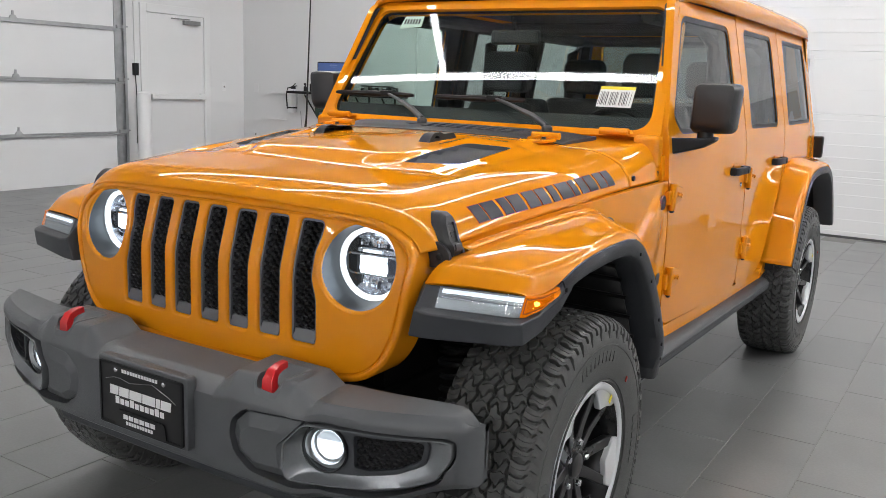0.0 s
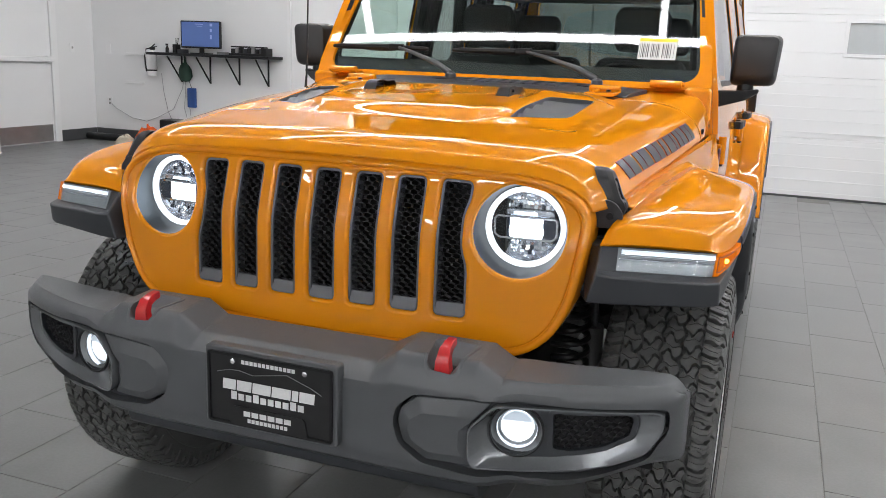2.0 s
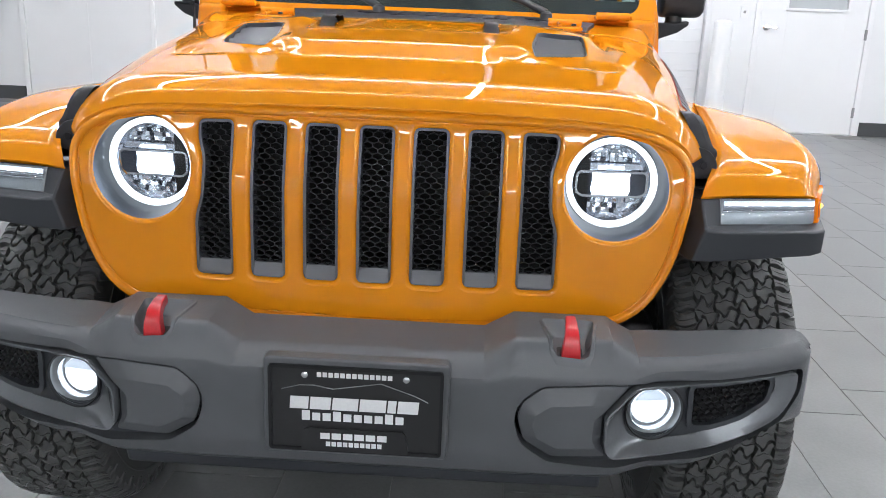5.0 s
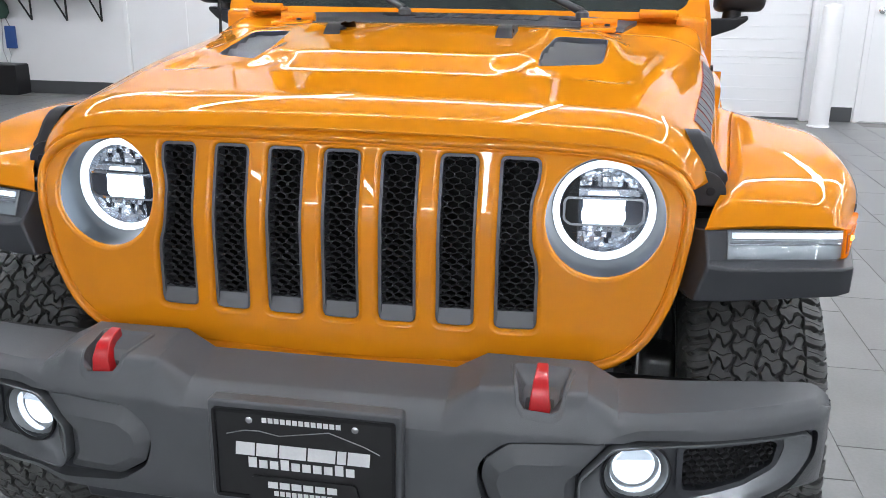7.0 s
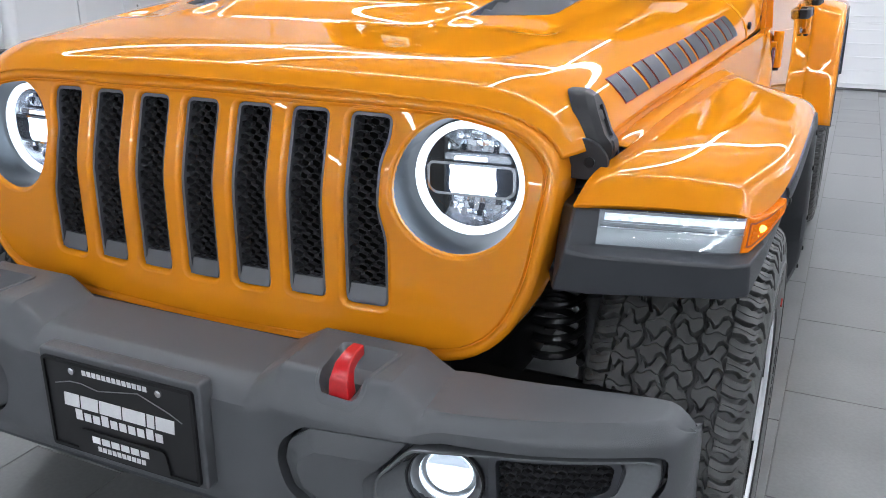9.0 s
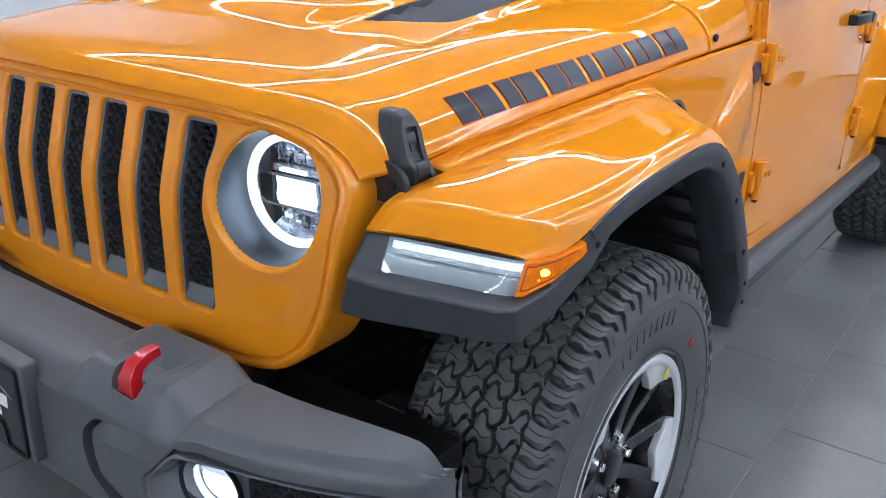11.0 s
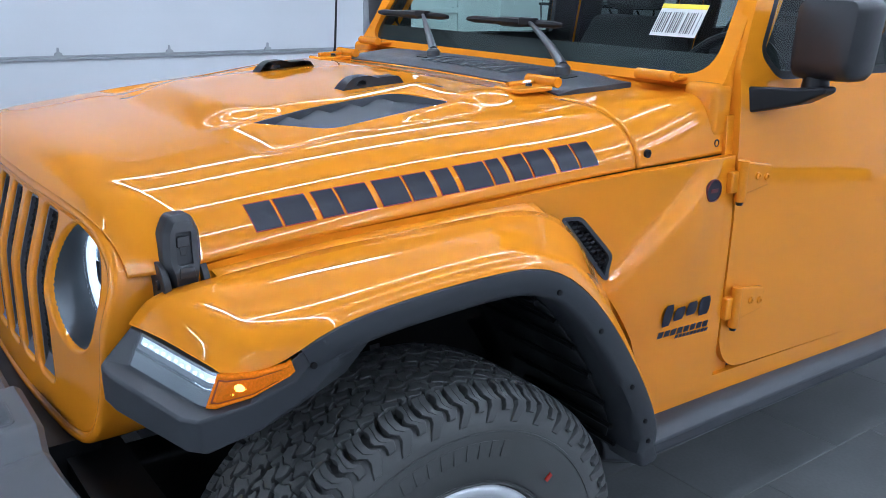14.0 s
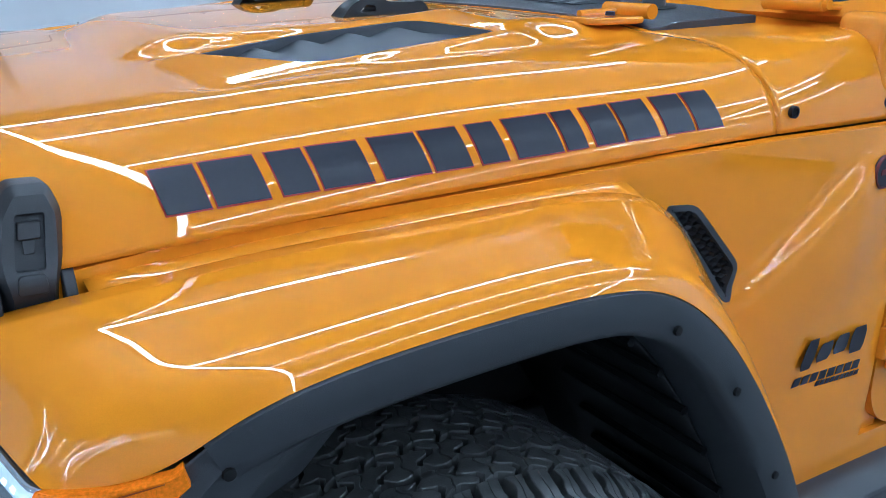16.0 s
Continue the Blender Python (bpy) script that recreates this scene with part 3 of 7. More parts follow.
def hood_place(u, v, w=0.0):
    a, s = abs(u) / SPAN, (1 if u >= 0 else -1)
    xa, za, xs, zs, lean = (float(f(v)) for f in (hood_xa, hood_top, hood_xs, hood_zs, hood_lean))
    crown = 0.012
    front = 1 - float(ease(-0.46, -0.30, v))
    if a <= 0.7:
        x = xa * a / 0.7
        z = za - crown * (x / xa) ** 2 + float(bulge(x, v))
    else:
        t = (a - 0.7) / 0.3
        ax, az = xa, za - crown
        k = (xs - xa) * 0.62
        b1 = (ax + k, az - 2 * crown / xa * k)
        hgt = (az - zs) * 0.55
        b2 = (xs - lean * hgt, zs + hgt)
        x = (1 - t) ** 3 * ax + 3 * t * (1 - t) ** 2 * b1[0] + 3 * t * t * (1 - t) * b2[0] + t ** 3 * xs
        z = (1 - t) ** 3 * az + 3 * t * (1 - t) ** 2 * b1[1] + 3 * t * t * (1 - t) * b2[1] + t ** 3 * zs
        z += float(bulge(x, v)) * (1 - t)
    y = v + 0.12 * x * x * front
    return (s * (x - w * 0.2 * a), y, z - w)


def hood_u(x, y):
    return x / float(hood_xa(y)) * 0.7 * SPAN


vent_xy = [(0.315, -0.070), (0.447, 0.035), (0.461, 0.315), (0.335, 0.250), (0.310, 0.060)]
vent_uv = rounded([(hood_u(x, y), y) for x, y in vent_xy], [0.012, 0.03, 0.02, 0.03, 0.05], 4)
hood_rows = list(-0.462 + 0.07 * np.linspace(0, 1, 22) ** 1.3) + list(np.linspace(-0.386, 0.567, 104))
hood_cols = np.r_[np.linspace(-1, -0.7, 26), np.linspace(-0.7, 0.7, 91)[1:-1], np.linspace(0.7, 1, 26)] * SPAN


def cut_out(shape, outlines):
    """The sheet with openings cut through it, given as outlines in plan."""
    bm = bmesh.new()
    me = bpy.data.meshes.new("sheet")
    me.from_pydata(shape.v, [], shape.f)
    bm.from_mesh(me)
    bpy.data.meshes.remove(me)
    for poly in outlines:
        for a, b in zip(poly, poly[1:] + poly[:1]):
            x0, x1, y0, y1 = min(a[0], b[0]) - 0.014, max(a[0], b[0]) + 0.014, min(a[1], b[1]) - 0.014, max(a[1], b[1]) + 0.014
            faces = [f for f in bm.faces if all(x0 - 0.004 < v.co.x < x1 + 0.004 and y0 - 0.004 < v.co.y < y1 + 0.004 for v in f.verts)]
            geom = set(faces) | {e for f in faces for e in f.edges} | {v for f in faces for v in f.verts}
            d = Vector((b[0] - a[0], b[1] - a[1], 0.0)).normalized()
            bmesh.ops.bisect_plane(bm, geom=list(geom), dist=1e-6, plane_co=(a[0], a[1], 0.0), plane_no=(d.y, -d.x, 0.0))
        box_ = [min(p[0] for p in poly), max(p[0] for p in poly), min(p[1] for p in poly), max(p[1] for p in poly)]
        near = [f for f in bm.faces if box_[0] < f.calc_center_median().x < box_[1] and box_[2] < f.calc_center_median().y < box_[3]]
        hit = inside(poly, [f.calc_center_median()[:2] for f in near])
        bmesh.ops.delete(bm, geom=[f for f, k in zip(near, hit) if k], context="FACES")
    s = Shape()
    bm.verts.index_update()
    s.v = [tuple(v.co) for v in bm.verts]
    s.f = [tuple(v.index for v in f.verts) for f in bm.faces]
    bm.free()
    return s


vent_plan = [hood_place(u, v)[:2] for u, v in vent_uv]
hood_sheet = grid([[hood_place(u, y) for u in hood_cols] for y in hood_rows])
hood = part("hood", cut_out(hood_sheet, [vent_plan, [(-x, y) for x, y in reversed(vent_plan)]]), PAINT, car, "glossy orange hood with raised centre", thick=0.02, angle=60)


def saw(x, y):
    """Depth of the louvres: each rises gently towards the rear and drops at its back edge."""
    t = (y - 0.30 * (x - 0.39) + 0.02) / 0.0665
    t -= math.floor(t)
    return 0.0225 - 0.0165 * min(t / 0.80, (1 - t) / 0.20)


for side in (1, -1):
    vo = vent_uv if side == 1 else [(-u, v) for u, v in reversed(vent_uv)]
    loop = resample(vo, 0.008)
    n_ = len(loop)
    rows = [[hood_place(a, b, w) for a, b in inset(loop, d)] for d, w in ((0.0002, 0.0012), (0.0030, 0.0010), (0.0040, 0.0030), (0.0060, 0.0190))]
    rim = Shape().add([p for row in rows for p in row], [(k * n_ + i, k * n_ + (i + 1) % n_, (k + 1) * n_ + (i + 1) % n_, (k + 1) * n_ + i) for k in range(3) for i in range(n_)])
    part("vent_rim", rim, TRIM, hood, "dark rim of the hood vent", angle=40)
    lines = [[(side * hood_u(x, c + 0.30 * (x - 0.39)), c + 0.30 * (x - 0.39)) for x in np.linspace(0.29, 0.49, 12)] for j in range(-1, 7) for c in (-0.02 + 0.0665 * j, -0.02 + 0.0665 * (j + 0.80))]
    part("hood_vent", panel(inset(vo, 0.0045), [], lambda u, v, w: hood_place(u, v, saw(abs(u) / (0.7 * SPAN) * float(hood_xa(v)), v) + w), 0.009, 0.0015, None, lines), TRIM, hood, "dark grey louvred vent", angle=14)

# rubber stops on the hood: a closed loop in front, a low body behind
stop_out = rounded([(-0.084, 0.0), (-0.066, 0.020), (-0.050, 0.028), (-0.012, 0.028), (0.004, 0.021), (0.066, 0.019), (0.078, 0.0)], [0.004, 0.010, 0.010, 0.010, 0.008, 0.007, 0.003], 4)
stop_eye = rounded([(-0.052, 0.009), (-0.022, 0.009), (-0.022, 0.0165), (-0.028, 0.0195), (-0.040, 0.0195)], 0.004, 3)
for side in (1, -1):
    base_z = [hood_place(hood_u(0.213, y), y)[2] - 0.002 for y in (0.17, 0.34)]

    def stop_place(u, v, w=0.0):
        narrow = 1.0 - 8.0 * max(0.0, v - 0.004)
        return (side * (0.213 + (0.021 - w) * narrow), 0.270 + u, base_z[0] + (base_z[1] - base_z[0]) * (u + 0.084) / 0.162 + v)
    part("hood_stop", panel(stop_out, [stop_eye], stop_place, 0.004, 0.042), BLACK, hood, "black rubber hood stop with an open loop", angle=50)

# painted hinges at the rear of the hood
for side in (1, -1):
    leaf = prism(rounded([(-0.05, -0.075), (0.045, -0.075), (0.05, 0.03), (-0.045, 0.03)], 0.02), lambda u, v, w: (side * 0.435 + u, 0.555 + v, 1.235 + 0.03 * (v + 0.075) + w), 0.011)
    hg = part("hood_hinge", leaf, PAINT, hood, "orange painted hood hinge", bevel=0.004)
    part("hinge_barrel", tube([(side * 0.435 - 0.05, 0.592, 1.256), (side * 0.435 + 0.05, 0.592, 1.256)], 0.012, 12), PAINT, hg)
    part("hinge_ridge", tube([(side * 0.435 - 0.02, 0.505, 1.249), (side * 0.435 - 0.02, 0.58, 1.253)], 0.006, 8), PAINT, hg)
    part("hinge_bolt", revolve([(0, 0), (0, 0.008), (0.006, 0.007), (0.007, 0)], 10, "z").moved(Matrix.Translation((side * 0.435 + 0.022, 0.53, 1.249))), BLACK, hg)

# ---- cowl and windshield frame


def cowl_place(u, v, w=0.0):
    return hood_place(u, v, w)


cowl = part("cowl", grid([[cowl_place(u, y) for u in hood_cols] for y in np.linspace(0.573, 0.895, 30)]), PAINT, car, "orange cowl below the windshield", thick=0.02, angle=60)
rows = []
for y in np.linspace(0.580, 0.765, 12):
    rows.append([tuple(Vector(hood_place(hood_u(x, y), y)) + Vector((0, 0, 0.004 + 0.008 * float(ease(0.585, 0.63, y))))) for x in np.linspace(-0.42 - 0.4 * (y - 0.585), 0.50 + 0.25 * (y - 0.585), 40)])
cowl_grille = part("cowl_grille", grid(rows), TRIM, car, "dark grey plastic cowl grille", thick=0.014, bevel=0.002)


def on_cowl(x, y, up):
    return (x, y, hood_place(hood_u(x, y), y)[2] + 0.012 + up)


# raised slanting slats; flat black sheets here and at the wipers imitate shaded openings
part("cowl_well", grid([[on_cowl(x + 0.25 * (y - 0.63), y, 0.0012) for x in np.linspace(-0.09, 0.262, 20)] for y in np.linspace(0.634, 0.716, 5)]), BLACK, cowl_grille, "flat black sheet under the cowl slats, standing in for shade", thick=0.001)
for k in range(9):
    x = -0.085 + 0.042 * k
    rows = []
    for y in np.linspace(0.628, 0.722, 7):
        hump = 0.0045 * math.sin(math.pi * (y - 0.628) / 0.094)
        xs = x + 0.25 * (y - 0.63)
        rows.append([on_cowl(xs - 0.0125, y, 0.0005), on_cowl(xs - 0.0105, y, 0.003 + hump), on_cowl(xs + 0.0105, y, 0.003 + hump), on_cowl(xs + 0.0125, y, 0.0005)])
    part("cowl_slat", capped(rows), TRIM, cowl_grille, bevel=0.001)
for wx in (-0.15, 0.375):
    well = [(wx - 0.060 + 0.115 * a, 0.690 + 0.028 * b) for a, b in ((0, 0), (0.35, -1), (1, -0.8), (1, 0.8), (0.35, 1))]
    part("wiper_well", prism(rounded(well, 0.010, 3), lambda u, v, w: on_cowl(u, v, 0.0022 - w), 0.002), BLACK, cowl_grille, "flat black patch at the wiper foot, standing in for shade")
SLOPE = Vector((0, 0.237, 0.380)).normalized()
FACE = Vector((0, -SLOPE.z, SLOPE.y))
P0 = Vector((0, 0.812, 1.258))


def ws_place(u, v, w=0.0):
    bow = 0.022 * u * u
    p = P0 + Vector((u, 0, 0)) + SLOPE * v - FACE * w + Vector((0, bow, 0))
    return tuple(p)


ws_outer = rounded([(-0.748, 0.0), (0.748, 0.0), (0.682, 0.585), (-0.682, 0.585)], [0.02, 0.02, 0.07, 0.07], 5)
ws_hole = rounded([(-0.708, 0.024), (0.708, 0.024), (0.640, 0.545), (-0.640, 0.545)], [0.085, 0.085, 0.05, 0.05], 7)
ws_frame = part("windshield_frame", panel(ws_outer, [ws_hole], ws_place, 0.03, 0.10, 0.016), PAINT, car, "orange windshield frame", bevel=0.006, segments=3, angle=45)
ws_seal = rounded([(-0.696, 0.038), (0.696, 0.038), (0.630, 0.535), (-0.630, 0.535)], [0.08, 0.08, 0.05, 0.05], 7)
part("windshield_band", panel(ws_hole, [ws_seal], lambda u, v, w: ws_place(u, v, w + 0.017), 0.04, 0.004), BLACK, ws_frame, "black ceramic band round the glass")
glass = part("windshield", panel(ws_hole, [], lambda u, v, w: ws_place(u, v, w + 0.014), 0.05, 0.001), WINDSHIELD, ws_frame, "greenish tinted windshield glass")
glass.visible_shadow = False
lower = [(-0.66, 0.034), (0.66, 0.034), (0.690, 0.088), (-0.690, 0.088)]
part("windshield_band", panel(lower, [], lambda u, v, w: ws_place(u, v, w + 0.0185), 0.05, 0.001), BLACK, ws_frame, "black band at the foot of the glass")
# stickers on the glass
lab = part("price_label", panel([(0.482, 0.118), (0.612, 0.118), (0.612, 0.202), (0.482, 0.202)], [], lambda u, v, w: ws_place(u, v, w + 0.0065), 0.05, 0.0006), PAPER, ws_frame, "white paper label with bars and a yellow band")
part("label_band", panel([(0.482, 0.190), (0.612, 0.190), (0.612, 0.202), (0.482, 0.202)], [], lambda u, v, w: ws_place(u, v, w + 0.0050), 0.05, 0.0006), YELLOW, lab, "yellow band")
for k in range(22):
    u = 0.487 + 0.0055 * k
    if k % 7 != 6:
        part("bar", panel([(u, 0.126), (u + 0.0012 + 0.0009 * (k % 3), 0.126), (u + 0.0012 + 0.0009 * (k % 3), 0.180), (u, 0.180)], [], lambda a, b, w: ws_place(a, b, w + 0.0050), 0.1, 0.0004), PRINT, lab)
lab = part("stock_sticker", panel([(-0.515, 0.452), (-0.405, 0.462), (-0.408, 0.515), (-0.505, 0.515)], [], lambda u, v, w: ws_place(u, v, w + 0.0065), 0.05, 0.0006), GREEN_PAPER, ws_frame, "pale green paper sticker")
for k in range(6):
    u = -0.500 + 0.0145 * k
    part("bar", panel([(u, 0.474), (u + 0.009, 0.475), (u + 0.009, 0.500), (u, 0.499)], [], lambda a, b, w: ws_place(a, b, w + 0.0050), 0.1, 0.0004), PRINT, lab)

# painted corners where the cowl meets the windshield frame
for side in (1, -1):
    c_ = box(0.660, 0.7515, 0.800, 0.868, 1.150, 1.268)
    part("cowl_corner", c_ if side == 1 else c_.flipped(), PAINT, cowl, bevel=0.018, segments=4, angle=60)

# windshield hinges
for side in (1, -1):
    wh = part("windshield_hinge", tube([(side * 0.550, 0.775, 1.276), (side * 0.655, 0.775, 1.276)], 0.0125, 14), PAINT, car, "orange painted windshield hinge", bevel=0.002)
    part("hinge_leaf", box(side * 0.60 - 0.05, side * 0.60 + 0.05, 0.775, 0.86, 1.266, 1.275), PAINT, wh, bevel=0.004)
    part("hinge_pin", tube([(side * 0.655, 0.775, 1.276), (side * 0.663, 0.775, 1.276)], 0.008, 10), PAINT, wh)

# wipers
WIPER = material("wiper_satin_grey", (0.055, 0.058, 0.062), rough=0.32, vary=0.06, fine=0.06)
for bx, mid in ((0.385, 0.05), (-0.14, -0.455)):
    piv = Vector((bx, 0.700, 1.280))
    end = Vector(ws_place(mid + 0.03, 0.118, -0.018))
    arm = part("wiper", tube([piv, piv.lerp(end, 0.25) + Vector((0, -0.004, 0.012)), piv.lerp(end, 0.7) + Vector((0, -0.004, 0.008)), end], [0.0125, 0.0105, 0.0070, 0.0050], 8), WIPER, car, "dark grey windshield wiper arm", angle=60)
    part("wiper_cap", revolve([(0, 0), (0, 0.020), (0.02, 0.019), (0.027, 0.012), (0.028, 0)], 16, "z").moved(Matrix.Translation(piv - Vector((0, 0, 0.022)))), WIPER, arm)
    pts = [ws_place(u, 0.116, -0.012) for u in np.linspace(mid - 0.245, mid + 0.16, 13)]
    part("wiper_blade", tube(pts, [0.006] + [0.010] * 4 + [0.013] * 3 + [0.010] * 4 + [0.006], 8), BLACK, arm, "black rubber wiper blade")
    part("wiper_clip", box(end.x - 0.03, end.x + 0.03, end.y - 0.012, end.y + 0.010, end.z - 0.012, end.z + 0.010), BLACK, arm, bevel=0.004)

# ---- grille


def grille_place(u, v, w=0.0):
    d = v - 0.945
    y = -0.503 + 0.12 * u * u + 0.15 * (d + math.sqrt(d * d + 0.0004))
    y += 0.002 * float(ease(1.075, 1.11, v))
    return (u, y + w, v)


half = [(0.0, 1.106), (0.361, 1.103), (0.469, 1.097), (0.545, 1.080), (0.597, 1.050), (0.622, 1.012), (0.618, 0.95), (0.598, 0.828), (0.556, 0.742), (0.499, 0.697), (0.42, 0.683), (0.0, 0.675)]
g_outer = rounded(half + [(-x, z) for x, z in reversed(half[1:-1])], 0.05, 3)


HEAD = (0.468, 0.973)
PITCH = 0.1055
slots = []
for k in range(-3, 4):
    c = PITCH * k
    w0, w1 = 0.0345, 0.0345
    pts = [(c - w0, 0.768), (c + w1, 0.768), (c + w1, 0.90), (c + w1, 1.00), (c + w1, 1.075), (c - w0, 1.075), (c - w0, 1.00), (c - w0, 0.90)]
    rr = [0.014, 0.014, 0.02, 0.02, 0.014, 0.014, 0.02, 0.02]
    if k == 3:
        pts = [(c - w0, 0.766), (0.358, 0.766), (0.358, 0.885), (0.344, 0.925), (0.342, 1.00), (0.354, 1.035), (0.354, 1.072), (c - w0, 1.074)]
        rr = [0.014, 0.014, 0.03, 0.03, 0.03, 0.02, 0.014, 0.014]
    if k == -3:
        pts = [(-x, z) for x, z in reversed([(-c - w0, 0.766), (0.358, 0.766), (0.358, 0.885), (0.344, 0.925), (0.342, 1.00), (0.354, 1.035), (0.354, 1.072), (-c - w0, 1.074)])]
        rr = list(reversed([0.014, 0.014, 0.03, 0.03, 0.03, 0.02, 0.014, 0.014]))
    slots.append(rounded(pts, rr, 4))
circ = [(math.cos(t), math.sin(t)) for t in np.linspace(0, 2 * math.pi, 56, endpoint=False)]
heads = [[(s * HEAD[0] + 0.1030 * c, HEAD[1] + 0.1030 * q) for c, q in circ] for s in (1, -1)]
g_inner = inset(resample(g_outer, 0.012), 0.0232)


def rolled(loop, rad, place, step=0.006, deep=0.012):
    """A rounded lip that leads from the face into an opening."""
    loop = resample(loop, step)
    rows = []
    for t in np.linspace(0, math.pi / 2, 5):
        rows.append([place(a, b, rad * (1 - math.cos(t)) - 0.0004) for a, b in inset(loop, -rad + rad * math.sin(t))])
    rows.append([place(a, b, rad + deep) for a, b in loop])
    n = len(loop)
    return Shape().add([p for row in rows for p in row], [(k * n + i, k * n + (i + 1) % n, (k + 1) * n + (i + 1) % n, (k + 1) * n + i) for k in range(len(rows) - 1) for i in range(n)])


grille = part("grille", panel(g_inner, [inset(resample(h, 0.006), -0.0085) for h in slots] + [inset(h, -0.007) for h in heads], lambda u, v, w: grille_place(u, v, w + 0.001), 0.016, 0.03, 0.022), PAINT, car, "orange front grille with seven upright slots", bevel=0.003, segments=3, angle=50)
for sl in slots:
    part("slot_lip", rolled(sl, 0.009, lambda u, v, w: grille_place(u, v, w + 0.001)), PAINT, grille, angle=70)
for hd_ in heads:
    part("lamp_lip", rolled(hd_, 0.0075, lambda u, v, w: grille_place(u, v, w + 0.001), 0.006, 0.035), PAINT, grille, angle=70)
bead = resample(g_outer, 0.012)
rows = [[grille_place(u, v, w) for u, v in inset(bead, d)] for d, w in ((0.0, 0.10), (0.0, 0.006), (0.0012, 0.0005), (0.0045, -0.0035), (0.0095, -0.0050), (0.0145, -0.0035), (0.0175, 0.0010), (0.0188, 0.0042), (0.0205, 0.0046), (0.0222, 0.0012), (0.0236, 0.0004))]
n_ = len(bead)
part("grille_shell", Shape().add([p for row in rows for p in row], [(k * n_ + i, k * n_ + (i + 1) % n_, (k + 1) * n_ + (i + 1) % n_, (k + 1) * n_ + i) for k in range(len(rows) - 1) for i in range(n_)]), PAINT, grille, "orange rounded rim round the grille", angle=60)



def hexes(x0, x1, z0, z1, cell, place, flat=0.70):
    """A net of six-sided wires."""
    s = Shape()
    dx, dz = cell, cell * flat
    for j, z in enumerate(np.arange(z0, z1, dz)):
        for x in np.arange(x0 + (dx / 2 if j % 2 else 0), x1, dx):
            out = [(0.5 * dx, -0.30 * dz), (0.5 * dx, 0.30 * dz), (0, 0.70 * dz), (-0.5 * dx, 0.30 * dz), (-0.5 * dx, -0.30 * dz), (0, -0.70 * dz)]
            inn = [(a * 0.88, b * 0.86) for a, b in out]
            v = [place(x + a, z + b, 0.002) for a, b in out] + [place(x + a, z + b, 0) for a, b in inn] + [place(x + a * 0.9, z + b * 0.9, 0.007) for a, b in inn]
            f = [(i, (i + 1) % 6, 6 + (i + 1) % 6, 6 + i) for i in range(6)] + [(6 + i, 6 + (i + 1) % 6, 12 + (i + 1) % 6, 12 + i) for i in range(6)]
            s.add(v, f)
    return s


for k, sl in zip(range(-3, 4), slots):
    ins = part("slot_insert", panel(inset(sl, -0.004), [inset(sl, 0.0055)], lambda u, v, w: grille_place(u, v, w + 0.010), 0.02, 0.03, 0.035), GRILLE_GREY, grille, "grey plastic slot surround", angle=50)
    c = PITCH * k
    a, b = min(p[0] for p in sl), max(p[0] for p in sl)
    part("slot_mesh", hexes(a + 0.004, b, 0.805, 1.074, 0.0215, lambda u, v, w: grille_place(u, v, w + 0.016), 0.47), MESH, ins, "black honeycomb mesh", clean=False)
    ledge = [(a + 0.005, 0.771), (b - 0.005, 0.771), (b - 0.005, 0.797), (a + 0.005, 0.797)]
    part("slot_ledge", panel(ledge, [], lambda u, v, w: grille_place(u, v, w + 0.006 + 0.42 * (v - 0.771)), 0.02, 0.02), GRILLE_GREY, ins, "grey slot foot")
part("radiator", box(-0.42, 0.42, -0.40, -0.36, 0.70, 1.09), STEEL, car, "black radiator behind the grille")

